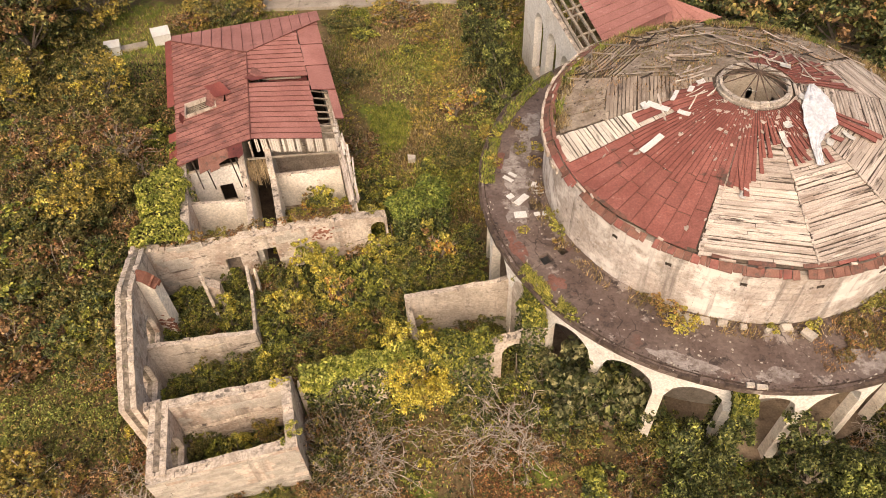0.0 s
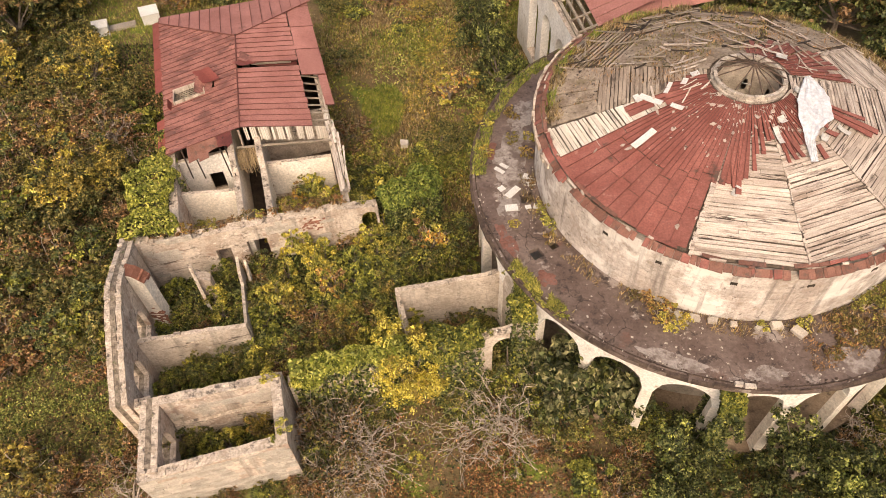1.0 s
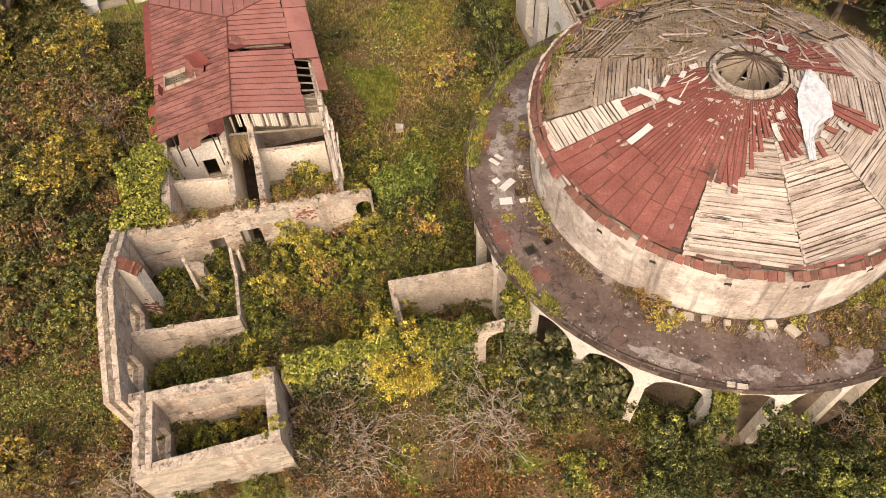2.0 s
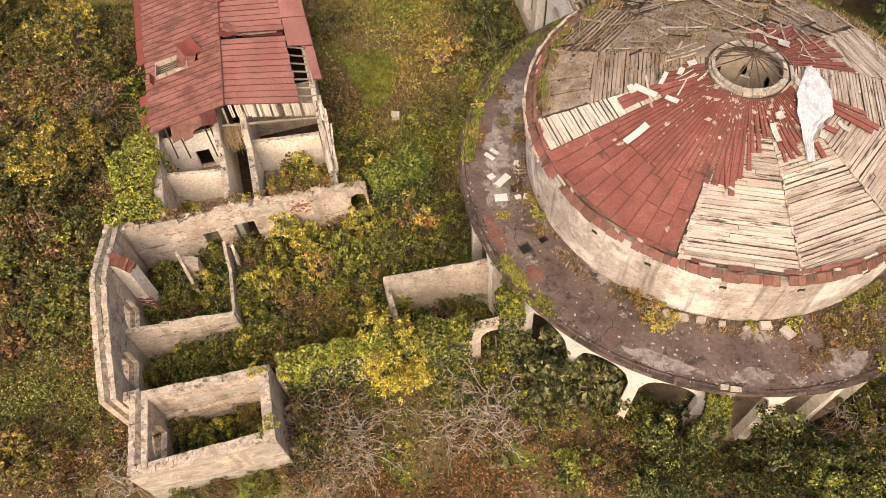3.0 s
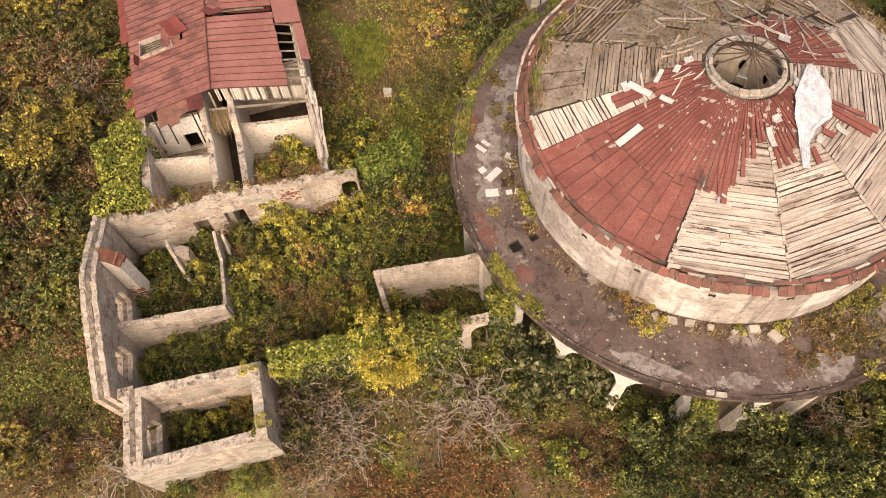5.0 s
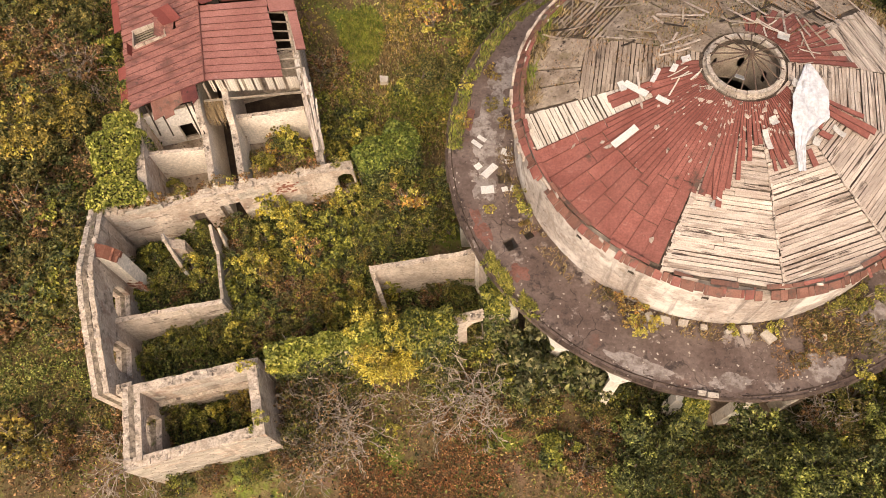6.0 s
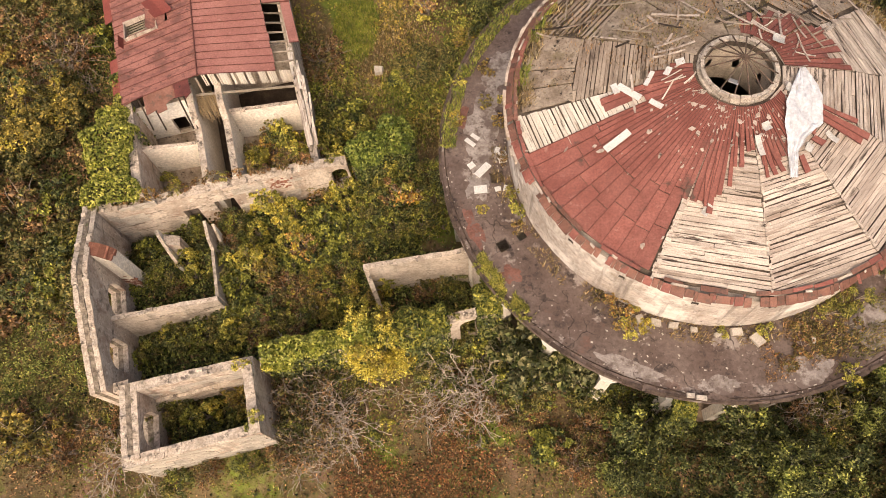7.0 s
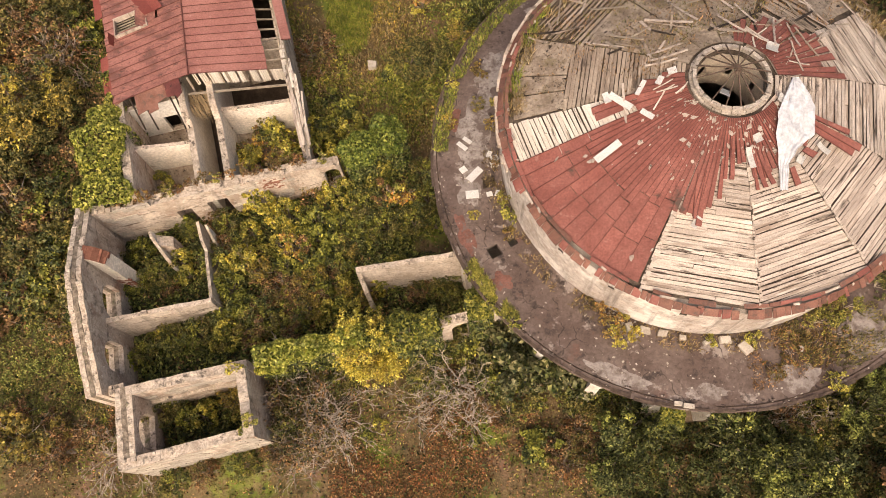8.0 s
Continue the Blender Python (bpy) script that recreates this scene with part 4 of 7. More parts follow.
def cavity_wall(a, b, th, tops, openings=()):
    """Two leaves with a rubble-filled gap between, lower than both."""
    p, q = Vector(ruin(*a)), Vector(ruin(*b))
    d = (q - p).normalized()
    nm = Vector((-d.y, d.x))
    for o, w, dz, mt, cap in ((th * 0.33, th * 0.34, 0.0, M_PLASTER, True), (-th * 0.33, th * 0.34, -0.03, M_PLASTER, True)):
        pp, qq = p + nm * o, q + nm * o
        inv = lambda c: ((c.x + 13.1) * UC + (c.y - 12.92) * US, -(c.x + 13.1) * US + (c.y - 12.92) * UC)
        ruin_wall(inv(pp), inv(qq), w, [(f, z + dz) for f, z in tops], openings, mt, 0.07)
    part("rubble_core", wall_geo(p, q, th * 0.318, -0.2, [(f, z - 0.015) for f, z in tops], openings, 0.09, 0.15), [M_WALLTOP, M_WALLTOP], annex, "mossy rubble core")


# west gable wall with two arched windows, and the jog at its foot
cavity_wall((0.2, 0.0), (0.5, 8.6), 0.66, [(0, 4.05), (0.23, 4.66), (0.39, 5.02), (0.57, 5.28), (0.62, 5.2), (1, 4.1)], [(1.2, 2.55, 1.9, 3.6, 0.65), (3.6, 5.2, 1.8, 3.5, 0.8)])
ruin_wall((0.66, 0.15), (1.3, 0.12), 0.4, [(0, 3.75), (1, 3.8)])
# front room
cavity_wall((1.33, 0.1), (1.13, -3.0), 0.72, [(0, 3.95), (1, 3.85)], [(1.0, 2.5, 1.9, 3.45, 0.75)])
north = ruin_wall((1.69, -0.12), (6.36, -0.32), 0.4, [(0, 3.95), (0.5, 3.9), (1, 3.8)])
front = ruin_wall((0.77, -2.92), (6.25, -3.08), 0.42, [(0, 3.85), (0.7, 3.95), (1, 4.0)])
ruin_wall((6.04, -2.86), (6.14, -0.52), 0.40, [(0, 4.0), (0.5, 4.0), (1, 4.1)])
# the thicker lower part of the front room's north wall
ruin_wall((1.72, -0.40), (5.94, -0.58), 0.15, [(0, 2.35), (0.3, 2.25), (0.6, 2.4), (1, 2.2)], cap=False, rough=0.12, name="ledge", label="broken ledge of thicker masonry")
# cross walls
ruin_wall((0.5, 3.33), (5.05, 3.2), 0.22, [(0, 3.35), (0.5, 3.15), (1, 2.75)], [(1.9, 3.2, 2.50, 2.60, 0)], material=M_PLASTER_GREY)
ruin_wall((4.98, 7.1), (5.03, 3.32), 0.14, [(0, 2.75), (0.25, 2.6), (0.3, 2.2), (1, 2.7)], material=M_PLASTER_GREY, cap=False)
ruin_wall((5.3, 6.9), (5.25, 6.1), 0.12, [(0, 2.6), (1, 0.9)], cap=False, material=M_PLASTER_WHITE)
ruin_wall((2.85, 7.15), (3.2, 5.75), 0.14, [(0, 3.0), (0.25, 3.1), (0.7, 2.4), (1, 1.5)], cap=False, material=M_PLASTER_WHITE, rough=0.12)
ruin_wall((3.05, 6.75), (3.6, 6.7), 0.5, [(0, 2.75), (0.6, 2.7), (1, 2.3)], cap=False, material=M_PLASTER, rough=0.1)
# brick flue inside the bend of the west wall
part("flue", wall_geo(ruin(0.66, 6.0), ruin(1.42, 5.72), 0.6, -0.2, [(0, 4.9), (0.5, 4.75), (1, 4.35)], (), 0.14), [M_CREAM, M_BRICK], annex, "rendered brick flue with a broken top")
br = random.Random(17)


def brick(u, v, z, l, w, h):
    c = [ruin(u, v), ruin(u + l, v - 0.37 * l), ruin(u + l + 0.37 * w, v - 0.37 * l + w), ruin(u + 0.37 * w, v + w)]
    part("brick", Geo().hexa([(*p, z) for p in c], [(*p, z + h) for p in c]), M_BRICK, annex)


for k in range(4):
    for j in range(5):
        for i in range(2):
            if br.random() > 0.3 + 0.13 * k:
                brick(0.58 + 0.16 * j + 0.1 * i, 5.74 - 0.06 * j + 0.27 * i, 4.62 - 0.1 * j + 0.08 * k, 0.15, 0.25, 0.075)
for k in range(22):
    for j in range(5):
        if br.random() > 0.12 + (abs(k - 8) / 9) ** 2 + 0.08 * abs(j - 2.5):
            brick(0.56 + 0.16 * j + 0.08 * (k % 2), 5.71 - 0.0592 * j - 0.03 * (k % 2), 1.15 + 0.085 * k, 0.148, 0.08, 0.075)
# long wall between the annex and the roofed wing
longwall = ruin_wall((0.5, 8.38), (11.95, 8.15), 0.5, [(0, 4.1), (0.1, 3.85), (0.25, 3.62), (0.6, 3.54), (0.82, 3.52), (0.9, 3.25), (1, 3.15)],
          [(3.5, 4.2, 0.0, 2.45, 0), (5.0, 5.95, 0.0, 2.6, 0), (10.6, 11.35, 1.2, 2.85, 0.35)], rough=0.09)
sc = random.Random(4)
for k in range(15):
    for j in range(9):
        if sc.random() > 0.25 + 0.09 * abs(k - 8) + 0.05 * abs(j - 4):
            u = 8.2 + 0.13 * j + 0.065 * (k % 2)
            c = [ruin(u, 7.955 - 0.0206 * (u - 8.2)), ruin(u + 0.12, 7.953 - 0.0206 * (u - 8.2)), ruin(u + 0.12, 8.03), ruin(u, 8.03)]
            part("brick", Geo().hexa([(*p, 2.2 + 0.085 * k) for p in c], [(*p, 2.275 + 0.085 * k) for p in c]), M_BRICK, longwall)
# free wall towards the rotunda and its returns
ruin_wall((11.58, 2.45), (16.1, 1.75), 0.24, [(0, 3.65), (0.8, 4.0), (1, 4.2)], material=M_PLASTER_GREY)
ruin_wall((11.66, 2.3), (11.78, 1.2), 0.2, [(0, 3.5), (0.6, 2.6), (1, 1.6)], material=M_PLASTER_GREY, cap=False)
ruin_wall((16.2, 1.8), (16.6, -0.7), 0.35, [(0, 4.9), (1, 5.6)], material=M_PLASTER_GREY)
# south wall with the arch, mostly under ivy
ruin_wall((6.5, -0.3), (16.7, -0.9), 0.4, [(0, 3.3), (0.6, 3.1), (0.8, 3.6), (1, 3.9)], [(8.4, 9.6, 0.6, 3.35, 0.6)])

# ---- the roofed wing ----
wing = thing("roofed_wing", ruin(6.5, 19, 0), "long ruined wing under a torn red sheet roof", "building")
ruin_wall((2.62, 8.5), (2.62, 25.3), 0.4, [(0, 4.0), (0.3, 4.1), (1, 4.2)], material=M_PLASTER, parent=wing, cap=False)
ruin_wall((10.55, 8.5), (10.85, 25.3), 0.35, [(0, 2.7), (0.1, 3.3), (0.28, 3.85), (1, 4.0)], material=M_PLASTER, parent=wing, cap=False)
ruin_wall((2.7, 25.4), (10.9, 25.4), 0.4, [(0, 3.9), (1, 3.9)], material=M_PLASTER, parent=wing, cap=False)
ruin_wall((2.82, 13.40), (5.5, 13.32), 0.2, [(0, 3.7), (1, 3.8)], [(1.25, 1.95, 1.3, 2.55, 0)], material=M_PLASTER_WHITE, parent=wing, cap=False, rough=0.02)
ruin_wall((2.82, 11.34), (5.42, 11.1), 0.18, [(0, 3.45), (1, 3.15)], material=M_CREAM, parent=wing, rough=0.03)
ruin_wall((5.6, 8.5), (5.6, 21.0), 0.3, [(0, 3.65), (0.24, 3.6), (0.3, 4.2), (1, 4.3)], material=M_CREAM, parent=wing, cap=False, rough=0.04)
ruin_wall((6.95, 8.5), (6.95, 21.0), 0.3, [(0, 3.65), (0.24, 3.6), (0.3, 4.2), (1, 4.3)], material=M_CREAM, parent=wing, cap=False, rough=0.04)
ruin_wall((7.1, 12.32), (10.38, 11.83), 0.2, [(0, 3.32), (1, 3.38)], material=M_CREAM, parent=wing, rough=0.03)
ruin_wall((7.1, 15.6), (10.5, 15.6), 0.2, [(0, 3.3), (1, 3.3)], material=M_PLASTER_GREY, parent=wing, cap=False)
c = [ruin(2.8, 8.6), ruin(10.5, 8.6), ruin(10.7, 25.2), ruin(2.8, 25.2)]
part("rubble_floor", Geo().hexa([(*p, -0.1) for p in c], [(*p, 0.32) for p in c]), M_DARK, wing)
c = [ruin(2.84, 8.52), ruin(5.44, 8.52), ruin(5.44, 13.6), ruin(2.84, 13.6)]
part("rubble_floor", Geo().hexa([(*p, 0.3) for p in c], [(*p, 1.25) for p in c]), M_SLAB, wing)
c = [ruin(7.12, 8.52), ruin(10.35, 8.52), ruin(10.45, 12.4), ruin(7.12, 12.4)]
part("rubble_floor", Geo().hexa([(*p, 0.3) for p in c], [(*p, 1.1) for p in c]), M_SLAB, wing)

APEX, FALL_W, FALL_E, FALL_N = 20.9, 0.20, 0.15, 0.19


def ridge_u(v):
    return 6.31 + 0.07 * (v - 13.5)


def wing_z(u, v):
    """The height of the hipped roof."""
    zr, ur = 4.99 + 0.04 * (v - 13.45), ridge_u(v)
    side = zr - (ur - u) * FALL_W if u < ur else zr - (u - ur) * FALL_E
    return min(side, 5.29 - (v - APEX) * FALL_N)


def on_wing(u, v, up=0.0):
    """The east slope is laid askew towards its south end."""
    return ruin(u, v - 0.13 * max(0.0, u - 6.6) * max(0.0, min(1.0, (20.5 - v) / 7.0)), wing_z(u, v) + up)


def roof_sheet(u0, u1, v0, v1, up=0.0, tilt=0.0, material=M_REDROOF, name="roof_sheet", across=True, label=""):
    """A folded sheet with a standing seam on one edge, laid from ridge to eave."""
    g = Geo()
    n = max(2, int(abs(u1 - u0) / 0.6))
    for i in range(n):
        a, b = u0 + (u1 - u0) * i / n, u0 + (u1 - u0) * (i + 1) / n
        ha, hb = up + tilt * i / n, up + tilt * (i + 1) / n
        hi = [on_wing(a, v0, ha), on_wing(b, v0, hb), on_wing(b, v1, hb), on_wing(a, v1, ha)]
        if u1 < u0:
            hi = [hi[1], hi[0], hi[3], hi[2]]
        g.hexa([(x, y, z - 0.015) for x, y, z in hi], hi)
        g.mi = 1
        hi = [on_wing(a, v0, ha + 0.03), on_wing(b, v0, hb + 0.03), on_wing(b, v0 + 0.022, hb + 0.03), on_wing(a, v0 + 0.022, ha + 0.03)]
        if u1 < u0:
            hi = [hi[1], hi[0], hi[3], hi[2]]
        g.hexa([(x, y, z - 0.045) for x, y, z in hi], hi)
        g.mi = 0
    return part(name, g, [material, M_SEAM], wing, label)


v = 13.45
while v < 25.3:
    ur = ridge_u(v)
    v1 = min(v + 0.42, 25.4)
    reach = max(0.0, v - APEX)
    hole_e = 17.75 < v < 18.4
    hole_w = 17.0 < v < 18.0
    # west slope, cut by the hip
    top_w = ur - reach * (FALL_N + 0.04) / FALL_W
    if top_w > 2.6:
        if hole_w:
            roof_sheet(top_w, 5.3, v, v1, 0.0, 0.0, M_REDROOF_OLD)
            roof_sheet(3.0, 2.45, v, v1, 0.0, 0.0, M_REDROOF_OLD)
        else:
            roof_sheet(top_w, 2.45 + rnd.uniform(-0.05, 0.03), v, v1, rnd.uniform(0, 0.012), 0.0, M_REDROOF_OLD)
    top_e = ur + reach * (FALL_N + 0.04) / FALL_E
    if top_e < 9.7:
        if not hole_e:
            roof_sheet(top_e, 9.85 + rnd.uniform(-0.03, 0.05), v, v1, rnd.uniform(0, 0.012))
    v += 0.42
for v0, v1 in ((17.3, 19.4), (19.4, 21.4), (21.4, 23.4), (23.4, 25.4)):
    roof_sheet(9.9, 11.15 + 0.1 * (v0 - 17) / 8, v0, v1, -0.01)
for v0, v1 in ((15.0, 17.3), (17.3, 19.5)):
    roof_sheet(10.75, 11.2, v0, v1, -0.06, label="loose red eave sheet")
for v0, v1 in ((14.0, 16.3), (18.6, 20.6), (20.6, 22.6), (22.6, 25.2)):
    roof_sheet(2.43, 2.0, v0, v1, -0.07, -0.04, M_RED)
n = 15
for i in range(n):
    a, b = i / n, (i + 1) / n
    lo = [(2.45 + 9.0 * a, 25.6), (2.45 + 9.0 * b, 25.6)]
    def hipv(u):
        ur = 6.83
        return APEX + (max(0, ur - u) * FALL_W if u < ur else (u - ur) * FALL_E) / (FALL_N + 0.04)
    q = [(lo[0][0], min(25.55, hipv(lo[0][0]))), (lo[1][0], min(25.55, hipv(lo[1][0])))]
    pts = [(*lo[1],), (*lo[0],), q[0], q[1]]
    hi = [ruin(u, w, 5.29 - (w - APEX) * FALL_N + 0.03) for u, w in pts]
    g = Geo().hexa([(x, y, z - 0.015) for x, y, z in hi], hi)
    s0, s1 = Vector(hi[1]), Vector(hi[2])
    g.mi = 1
    g.tube([s0 + Vector((0, 0, 0.02)), s1 + Vector((0, 0, 0.02))], [0.02, 0.02], 4)
    part("roof_sheet", g, [M_REDROOF, M_SEAM], wing)
ridge_pts = [ruin(ridge_u(w), w, 5.02 + 0.04 * (w - 13.45)) for w in (13.4, 16, 18, APEX)]
part("ridge_cap", Geo().tube(ridge_pts, [0.035] * 4, 6), M_SEAM, wing)
part("hip_cap", Geo().tube([ruin(6.83, APEX, 5.31), ruin(2.45, 24.75, 4.58)], [0.035, 0.035], 6), M_SEAM, wing)
part("hip_cap", Geo().tube([ruin(6.83, APEX, 5.31), ruin(11.3, 23.85, 4.75)], [0.035, 0.035], 6), M_SEAM, wing)


def bent_sheet(u, v, z, w, d, rx, ry, rz, fold=0.3, material=M_RED):
    """A torn sheet folded once across its middle."""
    g = Geo()
    m = Matrix.Translation(ruin(u, v, z + 0.17)) @ pose(0, 0, 0, rx, ry, rz + 15.5)
    xs = (-w / 2, 0.0, w / 2)
    for x0, x1 in zip(xs, xs[1:]):
        z0 = fold if x0 < 0 else 0.0
        z1 = 0.0 if x1 == 0 else -fold * 0.5
        hi = [m @ Vector(p) for p in ((x0, -d / 2, z0), (x1, -d / 2, z1), (x1, d / 2, z1), (x0, d / 2, z0))]
        lo = [m @ Vector(p) for p in ((x0, -d / 2, z0 - 0.014), (x1, -d / 2, z1 - 0.014), (x1, d / 2, z1 - 0.014), (x0, d / 2, z0 - 0.014))]
        g.hexa(lo, hi)
    return part("torn_sheet", g, material, wing, "torn and folded red roof sheet")


bent_sheet(5.0, 17.9, 5.05, 0.9, 1.1, 8, -12, 25, 0.25)
bent_sheet(4.75, 17.35, 4.8, 0.8, 0.9, 26, 8, -14, 0.3, M_REDROOF_OLD)
bent_sheet(7.0, 18.35, 5.08, 0.95, 0.75, -4, 10, 38, 0.12)
bent_sheet(7.3, 18.75, 4.98, 0.9, 0.6, 10, 14, -12, 0.2, M_REDROOF_OLD)
roof_sheet(7.7, 9.8, 18.36, 18.9, -0.16, -0.05, M_MAROON, "torn_sheet", True, "dark sheet sunk in the roof's gap")
for k in range(4):
    part("lath", Geo().tube([ruin(7.4 + 0.3 * k, 18.42 + 0.06 * k, 4.98 - 0.05 * k), ruin(9.5, 18.38 + 0.05 * k, 4.66)], [0.035, 0.03], 4), M_TIMBER, wing)
for k in range(6):
    part("lath", Geo().tube([ruin(3.0, 17.05 + 0.16 * k, 4.34), ruin(4.6, 17.1 + 0.16 * k, 4.64)], [0.03, 0.03], 4), M_TIMBER, wing)
bent_sheet(2.9, 16.9, 4.2, 0.6, 0.6, 10, 30, 0, 0.3)
# white board frame round the western roof opening
for u0, v0, u1, v1 in ((3.05, 16.98, 4.75, 17.0), (3.05, 17.98, 4.75, 18.0), (3.05, 17.0, 3.07, 17.98), (4.73, 17.0, 4.75, 17.98)):
    a, b = Vector(ruin(u0, v0, wing_z(u0, v0))), Vector(ruin(u1, v1, wing_z(u1, v1)))
    d = (b - a).normalized()
    nm = Vector((-d.y, d.x, 0)) * 0.03
    part("frame_board", Geo().hexa([a - nm - Vector((0, 0, 0.1)), b - nm - Vector((0, 0, 0.1)), b + nm - Vector((0, 0, 0.1)), a + nm - Vector((0, 0, 0.1))],
         [a - nm + Vector((0, 0, 0.2)), b - nm + Vector((0, 0, 0.13)), b + nm + Vector((0, 0, 0.13)), a + nm + Vector((0, 0, 0.2))]), M_PLANK, wing)
# dark sheets hanging off the broken south edge
u = 2.5
while u < 5.7:
    w = rnd.uniform(0.3, 0.6)
    ln = rnd.uniform(0.1, 0.2) if u < 3.2 else rnd.uniform(0.7, 1.05)
    z0, z1 = wing_z(u, 13.46) + 0.02, wing_z(u + w, 13.46) + 0.02
    e0, e1 = ln + rnd.uniform(-0.15, 0.1), ln + rnd.uniform(-0.25, 0.1)
    hi = [ruin(u, 13.46 - e0, z0 - 0.3 * e0), ruin(u + w, 13.46 - e1, z1 - 0.3 * e1), ruin(u + w, 13.5, z1), ruin(u, 13.5, z0)]
    part("torn_sheet", Geo().hexa([(x, y, z - 0.012) for x, y, z in hi], hi), M_MAROON if rnd.random() < 0.75 else M_RUST, wing, "dark maroon sheet hanging off the roof's edge")
    u += w * 0.93
# gable boards, plate, rafters
u = 6.45
while u < 10.4:
    w = rnd.uniform(0.07, 0.15)
    if rnd.random() > 0.16:
        e = 13.44 - 0.13 * max(0.0, u - 6.6)
        c = [ruin(u, e - 0.02), ruin(u + w - 0.02, e - 0.02), ruin(u + w - 0.02, e + 0.02), ruin(u, e + 0.02)]
        zt = wing_z(u, 13.45) - 0.03
        part("gable_board", Geo().hexa([(*p, zt - rnd.uniform(0.75, 0.9)) for p in c], [(*p, zt) for p in c]), M_PLANK_WHITE if rnd.random() < 0.85 else M_TIMBER, wing)
    u += w
part("wall_plate", Geo().tube([ruin(5.9, 13.1, 4.05), ruin(10.55, 12.26, 3.98)], [0.06, 0.06], 4), M_TIMBER, wing)
part("king_post", Geo().tube([ruin(6.15, 13.3, 2.0), ruin(6.2, 13.35, 4.9)], [0.07, 0.06], 5), M_TIMBER, wing)
for u0, u1, dz in ((3.1, 3.5, 0), (3.6, 4.1, 0), (4.9, 5.4, 0.2), (5.2, 5.6, 0.25)):
    part("rafter", Geo().tube([ruin(u0, 13.9, wing_z(u0, 13.5) - 0.12), ruin(u1, 12.3 - 0.3 * (u1 - 3), 3.5 + dz * 0.5)], [0.05, 0.045], 4), M_DARKWOOD, wing)
for i in range(7):
    w = 13.6 + 0.62 * i
    part("rafter", Geo().tube([ruin(9.3, w, wing_z(9.3, w) - 0.1), ruin(10.8, w + rnd.uniform(-0.1, 0.1), 4.06)], [0.05, 0.045], 4), M_TIMBER, wing)
part("eave_plate", Geo().tube([ruin(10.5, 9.0, 3.22), ruin(10.7, 13.0, 3.93), ruin(10.85, 17.0, 4.08)], [0.09, 0.09, 0.08], 4), M_TIMBER, wing)
for k in range(34):
    v = rnd.uniform(8.9, 16.6)
    o, l = rnd.uniform(-0.2, 0.3), rnd.uniform(0.8, 2.2)
    zt = lambda w: (3.30 + 0.175 * (w - 9) if w < 13 else 4.0 + 0.03 * (w - 13)) + 0.03
    a, b, sk = 10.5 + 0.045 * (v - 9) + o, 10.5 + 0.045 * (v + l - 9) + o, rnd.gauss(0, 0.06)
    wd, dz = rnd.uniform(0.06, 0.12), rnd.uniform(0, 0.06)
    hi = [ruin(a, v, zt(v) + dz), ruin(a + wd, v, zt(v) + dz - 0.02), ruin(b + wd + sk, v + l, zt(v + l) + dz - 0.02), ruin(b + sk, v + l, zt(v + l) + dz)]
    part("eave_board", Geo().hexa([(x, y, z - 0.03) for x, y, z in hi], hi), rnd.choice((M_PLANK_WHITE, M_PLANK, M_PLANK_WHITE, M_TIMBER)), wing)


def facing(a, b, side, z0, z1, parent, bare=0.6, seed=3, name="stone"):
    """Squared stones laid in courses on a wall's face, with gaps where render still covers them."""
    r = random.Random(seed)
    p, q = Vector(ruin(*a)), Vector(ruin(*b))
    ln = (q - p).length
    d = (q - p) / ln
    nm = Vector((-d.y, d.x)) * side
    z, c = z0, 0
    while z < z1:
        h = r.uniform(0.17, 0.23)
        s = -r.uniform(0, 0.3)
        while s < ln:
            w = r.uniform(0.3, 0.75)
            e0, e1 = max(0.02, s), min(ln - 0.02, s + w - 0.018)
            cover = noise.noise(Vector((s * 0.7 + seed, z * 1.2, seed)))
            if e1 - e0 > 0.12 and cover < bare:
                o = r.uniform(0.012, 0.035)
                lo = [p + d * e0 - nm * 0.03, p + d * e0 + nm * o, p + d * e1 + nm * o, p + d * e1 - nm * 0.03]
                if side < 0:
                    lo = [p + d * e0 + nm * o, p + d * e1 + nm * o, p + d * e1 - nm * 0.03, p + d * e0 - nm * 0.03]
                part(name, Geo().hexa([(*c2, z + 0.01) for c2 in lo], [(*c2, z + h - 0.01) for c2 in lo]), M_STONE, parent)
            s += w
        z += h


facing((0.77, -3.13), (6.25, -3.29), -1, 0.6, 3.75, front, 0.25, 3)

facing((1.75, -0.325), (5.9, -0.50), -1, 2.5, 3.7, north, -0.12, 6)
facing((0.9, 8.12), (3.3, 8.075), -1, 1.4, 3.9, longwall, -0.12, 8)
facing((6.5, 8.01), (10.6, 7.925), -1, 1.2, 3.5, longwall, -0.15, 9)

# dry reed insulation hanging over the passage
g = Geo()
hr = random.Random(8)
for _ in range(170):
    u, v = hr.uniform(5.8, 6.85), hr.uniform(12.4, 13.3)
    p = Vector(ruin(u, v, 3.85 + hr.uniform(-0.1, 0.1)))
    q = Vector(ruin(u + hr.gauss(0, 0.08), v - hr.uniform(0.05, 0.35), 3.0 + hr.uniform(-0.3, 0.4)))
    g.tube([p, p.lerp(q, 0.5) + Vector((0, 0, 0.08)), q], [0.018, 0.014, 0.006], 3, False)
tagged(part("reed_lining", g, surface("dry_reed", (0.26, 0.18, 0.10), (0.42, 0.31, 0.18), 5, 30, 0.95, 0.4, island=0.35), wing, "dry reed lining hanging loose"), kind="stuff")


# ---- white north pavilion beside the rotunda ----
pavilion = thing("pavilion", (9, 36, 0), "white arcaded pavilion with torn red sheet roof", "building")
